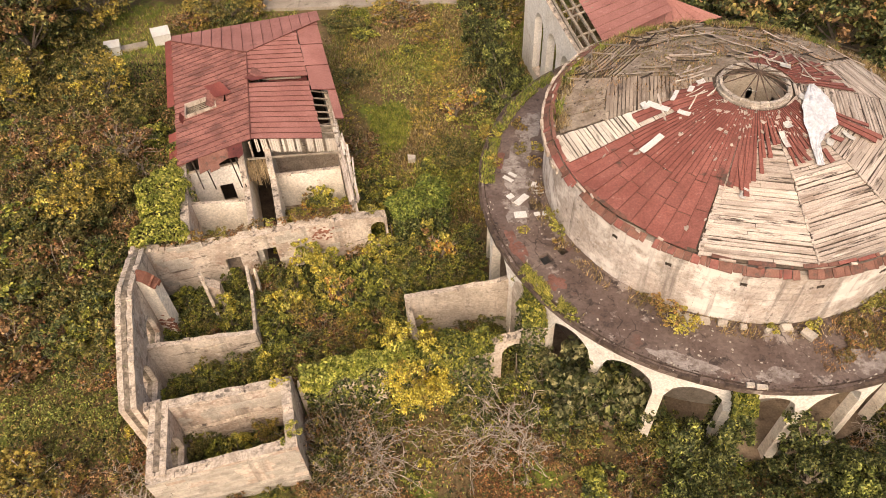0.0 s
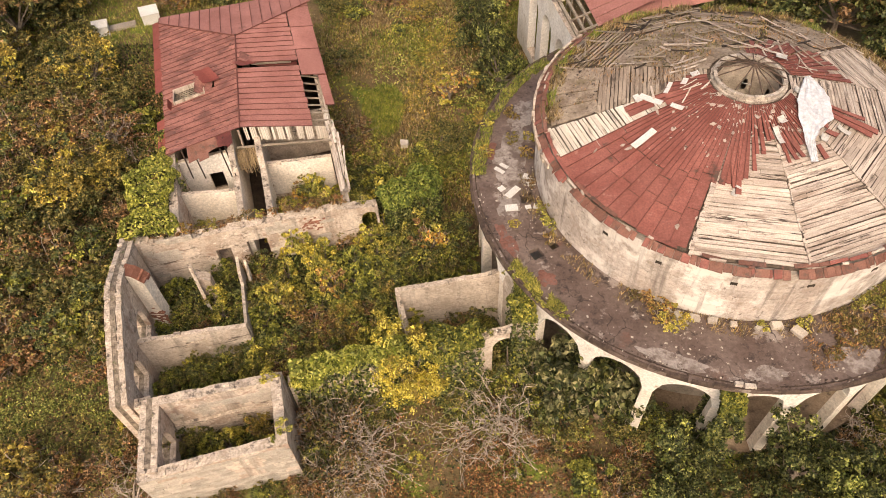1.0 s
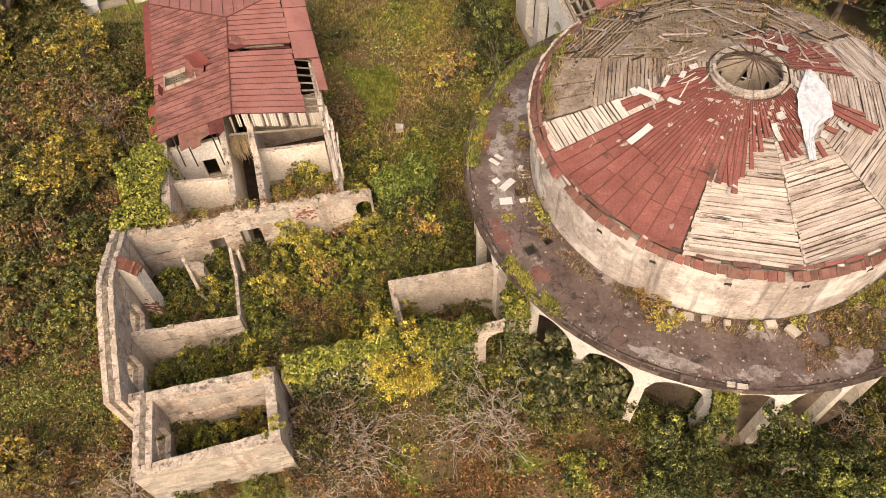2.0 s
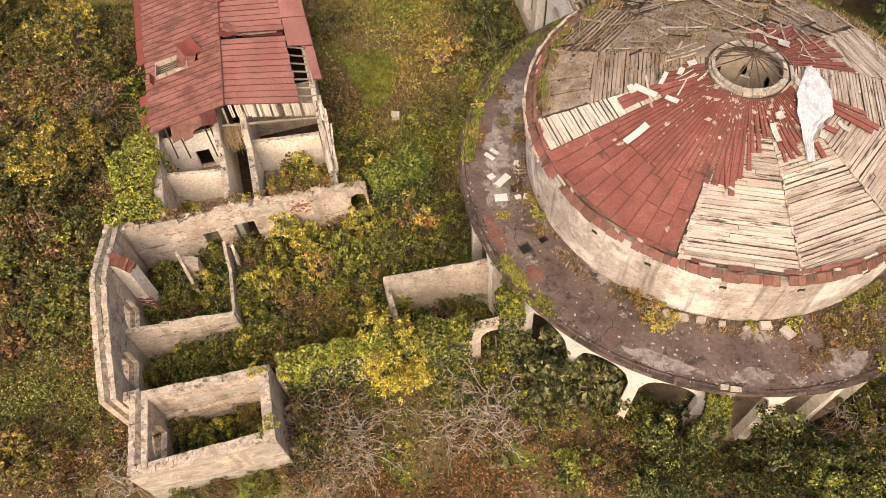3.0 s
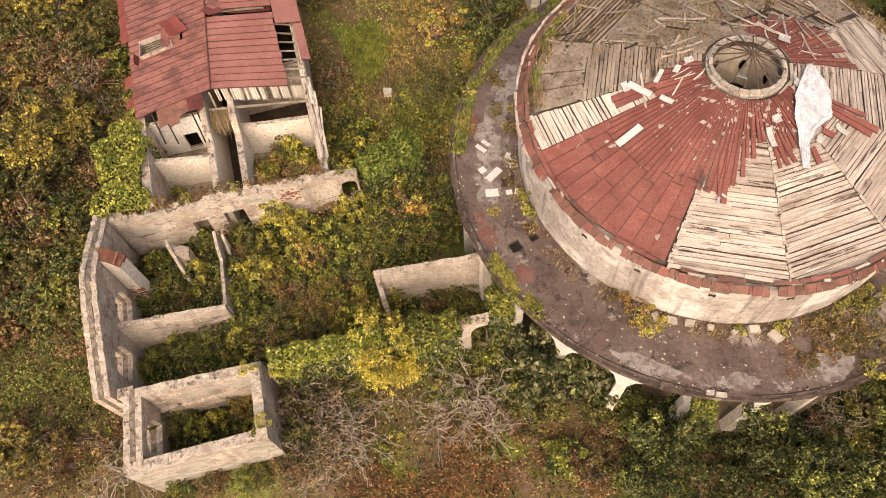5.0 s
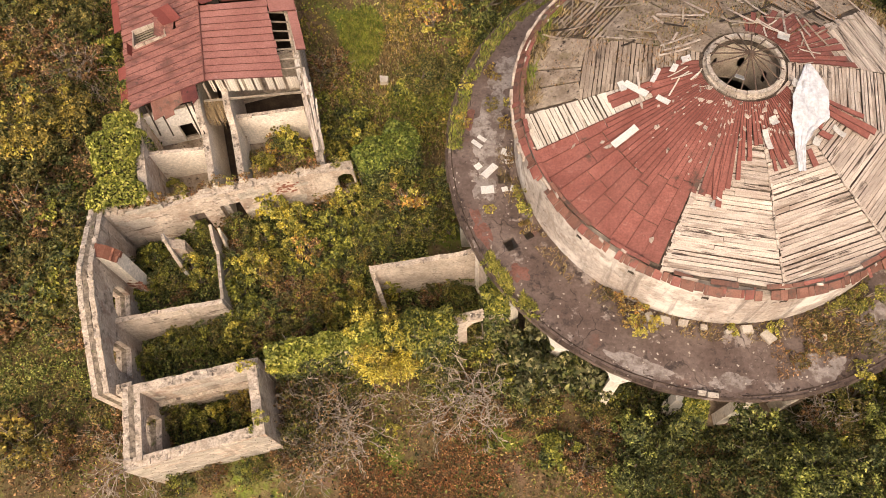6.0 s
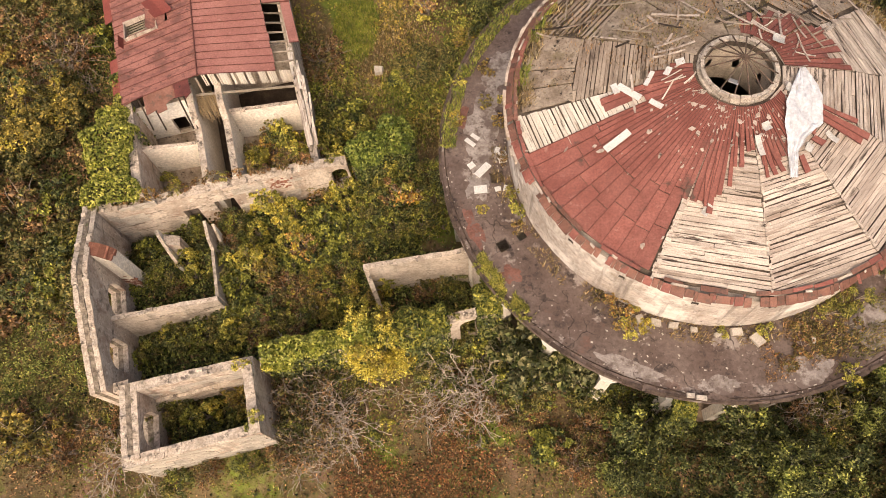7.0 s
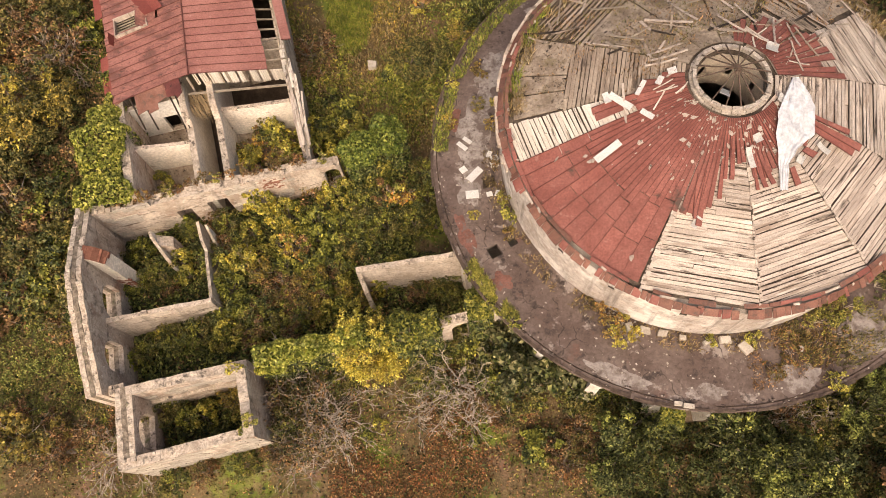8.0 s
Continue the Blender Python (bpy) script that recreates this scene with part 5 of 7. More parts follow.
PA, PB = Vector((5.75, 31.9)), Vector((3.6, 41.5))
ln = (PB - PA).length
part("arcade_wall", wall_geo(PA, PB, 0.5, -0.2, [(0, 6.1), (1, 6.3)], [(1.3 + 2.4 * i, 2.9 + 2.4 * i, 0.6, 4.9, 0.8) for i in range(3)], 0.05), [M_PLASTER_WHITE, M_COPING], pavilion)
part("wall", wall_geo((5.75, 31.9), (14.5, 33.4), 0.4, -0.2, [(0, 6.1), (1, 6.1)], (), 0.05), [M_PLASTER_WHITE, M_COPING], pavilion)
for k, (dx, z) in enumerate(((0.0, 6.45), (0.5, 6.4), (0.95, 6.5))):
    part("eave_beam", Geo().tube([(5.6 + dx, 31.9 + dx * 0.3, z), (3.9 + dx, 40.5, z + 0.05)], [0.09, 0.09], 4), M_TIMBER, pavilion)
for i in (0, 1, 3, 4, 6, 8):
    y = 32.6 + 0.9 * i + 0.2 * (i % 2)
    x = 5.75 - 0.22 * (y - 31.9)
    part("rafter", Geo().tube([(x, y, 6.3), (x + 1.6, y + 0.3, 6.85)], [0.06, 0.06], 4), M_TIMBER, pavilion)
    part("strut", Geo().tube([(x + 0.7, y, 5.2), (x + 0.72, y, 6.6)], [0.05, 0.05], 4), M_TIMBER, pavilion)
for i in range(14):
    f0, f1 = i / 14, (i + 1) / 14 - 0.004
    def rp(f, e):
        a, b = Vector((6.65, 32.5, 6.75)), Vector((4.9, 42.5, 6.75))
        c, d = Vector((10.2, 33.5, 7.9)), Vector((9.4, 43.0, 7.9))
        return a.lerp(b, f).lerp(c.lerp(d, f), e)
    hi = [rp(f0, 0), rp(f0, 1), rp(f1, 1), rp(f1, 0)]
    part("roof_sheet", Geo().hexa([(p.x, p.y, p.z - 0.02) for p in hi], [tuple(p) for p in hi]), M_REDROOF, pavilion)
    def rq(f, e):
        a, b = Vector((6.65, 32.5, 6.75)), Vector((13.4, 34.6, 6.75))
        c = Vector((10.2, 33.5 + 1.4, 7.9))
        return a.lerp(b, f).lerp(c, e)
for i in range(10):
    f0, f1 = i / 10, (i + 1) / 10 - 0.004
    hi = [rq(f0, 0), rq(f1, 0), rq(f1, 0.98), rq(f0, 0.98)]
    part("roof_sheet", Geo().hexa([(p.x, p.y, p.z - 0.02) for p in hi], [tuple(p) for p in hi]), M_REDROOF, pavilion)

pavilion.location.x += 1.0

# ---- paving and distant walls at the back of the grounds ----
g = Geo()
for x0, x1 in ((-16, -12), (-12, -8), (-8, -4), (-4, 0)):
    g.box(x0, x1 - 0.02, 48.6, 52.5, -0.3, 0.16)
tagged(part("concrete_path", g, M_PATH), "pale weathered concrete path along the far wall", "path", "", "structure")

# ---- plants ----
PLANTS = {}


def kind(key, *args, **kw):
    ob = shrub(*args, **kw)
    PLANTS[key] = [ob, False]


def plant(key, x, y, s=1.0, z=None, turn=None, sz=None):
    if sz is None and key in ("yellow", "lime", "orange"):
        sz = 1.35 * s
    if sz is None and key == "fig":
        sz = 1.45 * s
    if sz is None and key == "tall":
        sz = 0.62 * s
    if sz is None and key == "gtree":
        s, sz = 0.86 * s, 1.2 * s
    ob, used = PLANTS[key]
    turn = rnd.uniform(0, 360) if turn is None else turn
    if z is None:
        u, v = (x + 13.1) * UC + (y - 12.92) * US, -(x + 13.1) * US + (y - 12.92) * UC
        z = ground_z(x, y)
        if 8.6 < v < 12.4 and (2.9 < u < 5.4 or 7.1 < u < 10.4):
            z = 1.1
    if not used:
        PLANTS[key][1] = True
        ob.location, ob.rotation_euler, ob.scale = (x, y, z), (0, 0, radians(turn)), (s, s, sz or s)
        return ob
    base = ob
    c = copy_thing(base, Matrix.Identity(4))
    c.matrix_basis = pose(x, y, z, 0, 0, turn) @ Matrix.Diagonal((s, s, sz or s, 1))
    return c


kind("olive", "shrub", [F_OLIVE, F_DARK, F_OLIVE], "dense olive-green shrub in the thicket", "shrub", 1.5, 1.7, 1, 4600, 0.098, 28, group="thicket shrubs")
kind("brown", "shrub", [F_BROWN, F_RUSSET, F_OLIVE, F_BROWN], "withered brown shrub with russet leaves", "shrub", 1.5, 1.6, 2, 3800, 0.092, 28, group="thicket shrubs", twigs=50)
kind("dark", "shrub", [F_DARK, F_GREEN, F_OLIVE], "dark green leafy shrub in shade", "shrub", 1.5, 1.9, 3, 4200, 0.102, 26, group="thicket shrubs")
kind("lime", "bush", [F_LIME, F_GREEN, F_LIME, F_YELLOW], "yellow-green leafy bush among brambles", "bush", 1.0, 1.3, 4, 1900, 0.12, 16, group="courtyard bushes")
kind("yellow", "bush", [F_YELLOW, F_LIME, F_YELLOW], "bright yellow autumn bush among brambles", "bush", 1.0, 1.4, 5, 1900, 0.11, 17, group="courtyard bushes", twigs=16)
kind("orange", "bush", [F_ORANGE, F_YELLOW, F_BROWN, F_LIME], "orange autumn bush with thinning leaves", "bush", 0.8, 1.6, 6, 1200, 0.11, 14, group="courtyard bushes", twigs=20)
kind("gold", "bush", [F_GOLD, F_BROWN, F_GOLD, F_OLIVE], "dull golden-brown bush in rough grass", "bush", 1.4, 1.5, 7, 3300, 0.105, 26, group="thicket shrubs", twigs=40)
kind("green", "bush", [F_GREEN, F_DARK, F_GREEN], "fresh green broad-leaved bush among brambles", "bush", 1.1, 1.3, 8, 2000, 0.13, 16, group="courtyard bushes")
kind("tree", "tree", [F_YELLOW, F_YELLOW, F_YELLOW, F_GOLD], "small yellow-leaved autumn tree", "tree", 1.42, 3.3, 9, 16000, 0.064, 70, 0.07, 0.9, airy=1.05)
kind("fig", "shrub", [F_FIG, F_DARK, F_FIG, F_DEEP], "broad-leaved dusty green shrub against the arcade", "shrub", 1.4, 2.6, 15, 1500, 0.19, 22, 0.05, 0.4, group="broad-leaved shrubs", twigs=24, airy=1.2)
kind("gtree", "tree", [F_DARK, F_LEAF, F_DEEP, F_DARK, F_DEEP], "green leafy tree beside the arcade", "tree", 2.0, 3.1, 10, 8500, 0.1, 30, 0.11, 0.7, group="green trees", airy=0.95)
kind("ytree2", "tree", [F_GOLD, F_OLIVE, F_GOLD, F_YELLOW, F_OLIVE, F_GOLD, F_DARK], "yellowing broad tree at the thicket's edge", "tree", 2.2, 2.9, 12, 7000, 0.115, 44, 0.11, 0.9, group="yellowing trees")
kind("big", "tree", [F_DEEP, F_DARK, F_BROWN, F_OLIVE], "tall dark tree at the edge of the wood", "tree", 3.2, 4.6, 13, 8500, 0.19, 46, 0.18, 1.6, group="edge trees")
kind("tall", "shrub", [F_BROWN, F_DEEP, F_OLIVE], "thinning brown shrub against the ruin's wall", "shrub", 1.5, 2.2, 14, 1700, 0.085, 30, 0.05, 0.2, group="thinning shrubs", twigs=90, airy=1.3)

bare = bare_shrub("bare_shrub", "leafless grey shrub of arching stems", 2.2, 2.6, 31, 12)
plant("tree", -1.95, 15.1, 1.0, turn=20, sz=1.3)
# brambles and autumn bushes in the courtyard
for key, x, y, s in (
        ("dark", -8.0, 23.8, 0.39), ("dark", -7.5, 23.6, 0.28), ("yellow", -8.1, 23.0, 0.75), ("yellow", -7.5, 22.3, 0.69), ("yellow", -7.0, 21.7, 0.48), ("lime", -6.4, 22.0, 0.53), ("yellow", -6.1, 21.2, 0.45), ("orange", -5.8, 20.3, 0.67),
        ("orange", -5.4, 19.9, 0.47), ("lime", -8.1, 21.1, 0.45), ("lime", -6.7, 20.4, 0.40), ("yellow", -8.1, 19.5, 0.69), ("gold", -7.4, 19.1, 0.42), ("lime", -8.7, 19.5, 0.51), ("brown", -6.4, 18.3, 0.50), ("brown", -5.7, 18.0, 0.43),
        ("brown", -7.0, 17.7, 0.39), ("gold", -5.8, 23.8, 0.46), ("brown", -5.0, 23.6, 0.39), ("gold", -6.5, 23.5, 0.34), ("lime", -3.9, 24.4, 0.45), ("lime", -4.2, 23.2, 0.53), ("yellow", -4.7, 22.8, 0.37), ("lime", -3.5, 23.7, 0.37),
        ("lime", -3.9, 22.4, 0.35), ("lime", -1.9, 24.4, 0.51), ("lime", -2.3, 23.6, 0.37), ("orange", -1.2, 22.7, 0.83), ("orange", -1.7, 22.5, 0.60), ("orange", -0.7, 23.0, 0.47), ("dark", -2.5, 24.2, 0.53), ("dark", -0.0, 24.4, 0.46),
        ("dark", 0.3, 22.8, 0.53), ("dark", -2.7, 22.3, 0.53), ("dark", -1.6, 21.3, 0.57), ("dark", -0.3, 21.5, 0.50), ("dark", -3.2, 20.7, 0.46), ("green", 0.7, 21.5, 0.44), ("green", -4.9, 21.5, 0.73), ("green", -4.0, 20.9, 0.73),
        ("green", -4.8, 20.0, 0.73), ("green", -5.7, 21.3, 0.53), ("dark", -3.7, 19.7, 0.39), ("gold", -3.3, 20.2, 0.30), ("lime", -3.6, 18.6, 0.35), ("gold", -4.7, 18.9, 0.32), ("gold", -5.4, 18.7, 0.32), ("brown", -4.2, 19.3, 0.28),
        ("brown", -9.9, 21.8, 0.36), ("dark", -9.2, 21.5, 0.43), ("brown", -9.4, 20.5, 0.39), ("dark", -8.5, 20.5, 0.36), ("dark", -9.4, 19.2, 0.53), ("green", -8.8, 18.4, 0.73), ("green", -8.1, 17.4, 0.63), ("dark", -9.1, 17.2, 0.46),
        ("brown", -7.5, 16.5, 0.53), ("lime", -8.5, 16.1, 0.53), ("dark", -6.9, 16.9, 0.50), ("brown", -5.9, 16.7, 0.43), ("gold", -4.8, 17.2, 0.38), ("lime", -4.1, 17.2, 0.43), ("brown", -4.6, 17.8, 0.36), ("dark", -5.6, 17.3, 0.39),
        ("lime", -1.1, 19.2, 0.53), ("lime", -1.8, 18.6, 0.51), ("yellow", -2.0, 18.4, 0.35), ("gold", -2.4, 17.8, 0.30), ("dark", 0.5, 18.7, 0.50), ("dark", 1.6, 19.3, 0.46), ("brown", -0.0, 18.2, 0.39), ("dark", 1.3, 18.1, 0.32),
):
    plant(key, x, y, 1.18 * s, sz=(1.9 if key in ("yellow", "lime", "orange", "gold") else 1.35) * s)
# fresh green brambles between them
for key, x, y, s in (
        ("green", -4.8, 20.8, 0.63), ("green", -3.8, 21.5, 0.58), ("green", -5.4, 19.5, 0.53), ("green", -4.1, 20.1, 0.58), ("green", -3.3, 21.6, 0.48), ("green", -2.4, 20.9, 0.48), ("green", -6.3, 19.5, 0.48), ("green", -6.1, 22.3, 0.44), ("green", -8.5, 17.9, 0.58), ("green", -8.8, 16.7, 0.53), ("green", -9.3, 18.4, 0.53), ("green", -7.7, 17.5, 0.48), ("lime", -7.5, 20.2, 0.37), ("green", -3.4, 19.3, 0.39), ("green", -4.5, 18.2, 0.44), ("green", -1.0, 21.2, 0.44), ("lime", -3.2, 22.1, 0.32), ("green", -6.4, 17.4, 0.44), ("lime", -5.5, 20.6, 0.35), ("green", -2.2, 22.1, 0.39),
):
    plant(key, x, y, 1.15 * s, sz=1.2 * s)
for key, x, y, s in (
        ("lime", -6.0, 17.1, 0.35), ("gold", -5.3, 17.8, 0.34), ("green", -5.5, 16.6, 0.39), ("lime", -4.3, 16.9, 0.37), ("green", -3.9, 17.7, 0.44), ("gold", -3.5, 18.2, 0.27), ("yellow", -6.2, 18.2, 0.29), ("green", -4.9, 18.6, 0.44), ("lime", -3.2, 17.7, 0.32), ("yellow", -4.7, 17.1, 0.29), ("green", -6.8, 16.7, 0.44), ("lime", -7.5, 16.0, 0.35),
):
    plant(key, x, y, 1.3 * s, sz=1.7 * s)
# growth in the roofless rooms
for key, x, y, s in (
        ("olive", -14.4, 21.9, 0.46), ("gold", -13.3, 22.4, 0.42), ("olive", -15.3, 22.5, 0.32), ("dark", -12.1, 22.1, 0.39), ("green", -11.4, 21.6, 0.48), ("green", -13.3, 20.2, 0.58), ("dark", -13.7, 19.9, 0.36), ("lime", -12.9, 22.1, 0.35),
        ("lime", -11.3, 19.7, 0.53), ("lime", -10.9, 19.0, 0.43), ("dark", -12.1, 19.0, 0.46), ("dark", -12.8, 18.8, 0.32), ("brown", -11.7, 18.4, 0.28), ("green", -13.6, 18.5, 0.39), ("dark", -11.0, 21.3, 0.32), ("dark", -12.4, 15.4, 0.39),
        ("dark", -11.1, 16.0, 0.46), ("lime", -11.9, 16.4, 0.37), ("yellow", -10.7, 16.2, 0.35), ("dark", -9.9, 16.1, 0.46), ("dark", -8.9, 15.8, 0.36), ("green", -12.8, 15.0, 0.44), ("lime", -9.2, 15.7, 0.32), ("lime", -8.5, 16.4, 0.48),
        ("olive", -11.2, 12.6, 0.43), ("dark", -10.6, 13.0, 0.39), ("lime", -9.3, 12.5, 0.51), ("lime", -9.1, 12.9, 0.35), ("green", -10.0, 12.4, 0.48), ("gold", -8.3, 13.6, 0.38), ("gold", -8.0, 13.1, 0.32), ("lime", -7.7, 12.5, 0.35),
        ("dark", -11.4, 12.1, 0.28), ("olive", -11.9, 12.4, 0.28),
):
    plant(key, x, y, 1.1 * s, sz=1.5 * s)
# the thicket west of the ruin
for key, x, y, s in (
        ("ytree2", -21.1, 27.7, 0.95), ("ytree2", -19.6, 29.1, 0.7), ("green", -23.7, 26.4, 1.3), ("brown", -20.4, 22.6, 1.3), ("brown", -22.1, 23.4, 1.0), ("dark", -17.2, 18.6, 1.2),
        ("brown", -20.5, 17.9, 1.3), ("brown", -21.3, 19.1, 1.1), ("olive", -18.4, 20.3, 1.1), ("dark", -18.7, 19.0, 1.1), ("dark", -22.0, 20.9, 1.2), ("brown", -20.9, 16.9, 1.0),
        ("dark", -18.3, 22.4, 1.1), ("brown", -16.6, 17.0, 0.8), ("gold", -17.9, 11.6, 1.0), ("gold", -19.4, 11.8, 0.9), ("brown", -16.2, 11.0, 0.8), ("brown", -18.6, 12.6, 0.6), 
        ("gold", -16.3, 11.9, 0.6), ("brown", -14.2, 12.3, 0.8), ("dark", -23.3, 24.2, 1.2), ("olive", -21.7, 24.6, 1.1), ("dark", -17.3, 20.7, 1.0), ("olive", -20.6, 20.8, 1.0),
        ("yellow", -14.5, 14.1, 0.35),
):
    plant(key, x, y, s)
for key, x, y, s in (
        ("ytree2", -26.7, 47.4, 1.3), ("big", -31.4, 46.5, 0.8), ("olive", -28.0, 44.6, 1.2), ("ytree2", -29.1, 37.5, 0.9), ("ytree2", -23.1, 37.8, 0.9), ("brown", -20.4, 32.5, 1.2),
        ("gold", -24.1, 32.5, 1.1), ("green", -19.1, 34.0, 1.0), ("brown", -22.7, 34.6, 1.0), ("dark", -27.2, 34.3, 1.0), ("olive", -20.4, 36.3, 0.9), ("brown", -26.3, 31.8, 1.2),
        ("gold", -18.9, 47.0, 1.2), ("olive", -16.8, 47.7, 1.1), ("gold", -15.2, 48.2, 0.9), ("brown", -20.1, 46.5, 0.8), ("brown", -34.2, 48.6, 1.3), ("olive", -21.4, 35.0, 1.0),
):
    plant(key, x, y, s)
for key, x, y, s in (
        ("orange", -0.2, 35.1, 1.2), ("orange", 1.0, 36.1, 1.1), ("gold", -0.9, 36.4, 0.8), ("green", -6.6, 44.8, 1.0), ("olive", -8.1, 46.1, 1.0), ("green", -3.5, 42.8, 0.7),
        ("olive", -7.3, 38.9, 0.9), ("brown", -6.2, 32.0, 1.0), ("green", 3.2, 40.5, 0.9),
        ("green", 2.4, 38.4, 0.9), ("green", 3.7, 38.5, 0.8), ("olive", 1.9, 41.2, 0.8), ("gold", 3.2, 46.0, 1.3), ("brown", 1.8, 46.5, 1.2), ("gold", -2.1, 44.3, 0.9),
        ("brown", -3.8, 46.6, 1.2), ("gold", -5.2, 47.4, 1.1), ("olive", -0.8, 31.5, 0.8), ("green", -1.5, 30.7, 0.8), ("olive", 0.4, 31.5, 0.7), ("gold", 1.8, 33.2, 0.6),
):
    plant(key, x, y, s, sz=(0.55 if key != "orange" else 1.0) * s)
for key, x, y, s in (
        ("gtree", 9.2, 11.9, 0.95), ("gtree", 8.3, 10.5, 0.7), ("gtree", 13.2, 11.2, 1.0), ("gtree", 15.0, 10.3, 0.95), ("gtree", 15.9, 9.2, 0.8), ("dark", 7.6, 13.2, 0.7), ("dark", 8.4, 13.3, 0.6), ("gtree", 18.6, 12.6, 0.8), ("dark", 6.9, 13.5, 0.6),
        ("green", 5.4, 11.2, 0.9), ("brown", 7.0, 12.1, 0.6), ("brown", 6.2, 10.6, 0.7), ("yellow", 14.1, 12.4, 0.4), ("dark", 16.8, 11.8, 0.7),
        ("brown", 16.3, 12.4, 0.6), ("dark", 18.0, 13.5, 0.9), ("gold", 18.5, 14.6, 0.7),
):
    plant(key, x, y, s)
for key, x, y, s in (
        ("tall", -5.4, 13.0, 1.1), ("tall", -4.6, 12.0, 1.0), ("tall", -5.6, 11.4, 0.9), ("tall", -3.9, 13.2, 0.8), ("dark", -4.6, 14.3, 0.6), ("dark", -5.9, 14.4, 0.6), ("dark", -3.7, 14.2, 0.5), ("fig", 3.4, 15.5, 0.8), ("fig", 4.6, 15.2, 1.0),
        ("fig", 5.4, 14.4, 0.9), ("fig", 4.2, 14.1, 0.7), ("fig", 6.3, 14.5, 0.9), ("fig", 5.2, 15.6, 1.05), ("fig", 7.0, 13.9, 0.7), ("dark", 0.4, 15.7, 0.7), ("dark", 0.1, 14.3, 0.5), ("dark", 1.1, 13.6, 0.5), ("brown", 3.1, 13.3, 0.5),
        ("green", 2.3, 11.6, 0.3), ("green", 4.9, 11.6, 0.6), ("lime", -1.8, 12.3, 0.3), ("brown", 4.6, 13.0, 0.5), ("dark", 1.0, 16.4, 0.8), ("dark", -3.3, 14.4, 0.5),
        ("green", -2.4, 11.7, 0.35),
):
    plant(key, x, y, s)
for x, y, s in ((-29.5, 42.5, 1.0), (-34, 40, 1.1), (-33, 47, 1.2), (-27.5, 48, 1.0), (16, 42, 1.1), (20, 40.5, 1.0), (24.5, 40, 1.1), (28, 38, 1.1), (12.5, 45, 1.1), (31, 43, 1.2), (22, 46, 1.2), (3.2, 47, 0.8), (-21, 51, 0.9), (26, 33, 0.9), (20.5, 9.5, 0.8), (7, 51, 1.2), (-6, 54, 1), (-14.5, 53, 1), (0, 53.5, 1)):
    plant("big", x, y, s)
for x, y, s in ((3.4, 33.4, 0.8), (2.9, 36.0, 0.95), (2.3, 39.0, 1.0), (1.7, 42.0, 0.9), (19.6, 14.6, 0.9), (20.5, 11.5, 0.9)):
    plant("gtree", x, y, s)
# thin brush standing against the front room
for key, x, y, s, sz in (("tall", -5.5, 12.9, 1.0, 1.3), ("tall", -5.3, 11.9, 0.9, 1.2), ("brown", -5.9, 13.7, 0.55, 1.2), ("tall", -5.2, 13.9, 0.9, 1.15), ("dark", -5.6, 12.3, 0.5, 1.1), ("brown", -6.0, 11.0, 0.5, 0.8), ("dark", -7.4, 10.5, 0.45, 0.6), ("brown", -9.0, 10.2, 0.45, 0.6), ("dark", -10.4, 9.7, 0.5, 0.6)):
    plant(key, x, y, s, sz=sz)
# bushes in the wing's open rooms and against the ruin's outer faces
for key, x, y, s in (("lime", -8.4, 24.6, 0.7), ("lime", -6.6, 25.6, 0.8), ("orange", -7.0, 24.9, 0.7), ("brown", -6.0, 25.2, 0.6), ("yellow", -9.6, 24.2, 0.4), ("lime", -12.9, 24.0, 0.4), ("dark", -7.6, 26.4, 0.6),
                     ("lime", -7.6, 26.6, 0.7), ("orange", -8.1, 26.0, 0.6), ("brown", -8.8, 25.2, 0.5), ("lime", -5.3, 26.8, 0.8), ("lime", -12.2, 23.3, 0.5), ("dark", -5.0, 27.6, 0.7),
                     ("dark", -15.9, 17.9, 0.8), ("brown", -16.2, 19.6, 1.0), ("dark", -14.2, 12.6, 0.5)):
    plant(key, x, y, s)
for key, x, y, s in (("lime", -5.9, 25.0, 0.9), ("brown", -7.0, 25.0, 0.6), ("lime", -5.6, 26.1, 0.9), ("yellow", -8.3, 24.9, 0.7), ("orange", -6.4, 24.6, 0.8), ("lime", -4.1, 25.6, 0.9), ("lime", -3.6, 27.0, 0.9), ("green", -4.4, 28.6, 1.0)):
    plant(key, x, y, s)
for key, x, y, s in (("dark", 3.4, 14.4, 0.8), ("dark", 4.4, 13.6, 0.8), ("dark", 2.6, 15.2, 0.8), ("brown", 3.6, 12.6, 0.5), ("dark", 0.2, 14.9, 0.7), ("dark", -0.4, 15.5, 0.6), ("brown", 0.9, 12.9, 0.4)):
    plant(key, x, y, s)
# the western thicket
tr = random.Random(5)
for i in range(34):
    x, y = tr.uniform(-29, -17.4), tr.uniform(17.6, 34)
    plant(tr.choice(("brown", "brown", "olive", "dark", "brown")), x, y, tr.uniform(0.6, 1.1))
for i in range(22):
    x, y = tr.uniform(-37, -24), tr.uniform(27, 44)
    plant(tr.choice(("brown", "olive", "gold", "olive")), x, y, tr.uniform(0.6, 1.1))
for x, y, s in ((1.5, 14.2, 1.05), (-5.0, 13.0, 1.1), (-4.2, 12.4, 0.9), (-5.4, 12.0, 0.8), (2.4, 13.4, 0.8), (0.6, 13.7, 0.75), (-13.4, 10.8, 0.8), (16.4, 12.9, 0.8), (-20.4, 31.6, 0.8), (-5.3, 11.6, 0.7)):
    move_to(bare, x, y, ground_z(x, y), 40, s) if x == 1.5 else set_at(bare, x, y, ground_z(x, y), tr.uniform(0, 360), s)


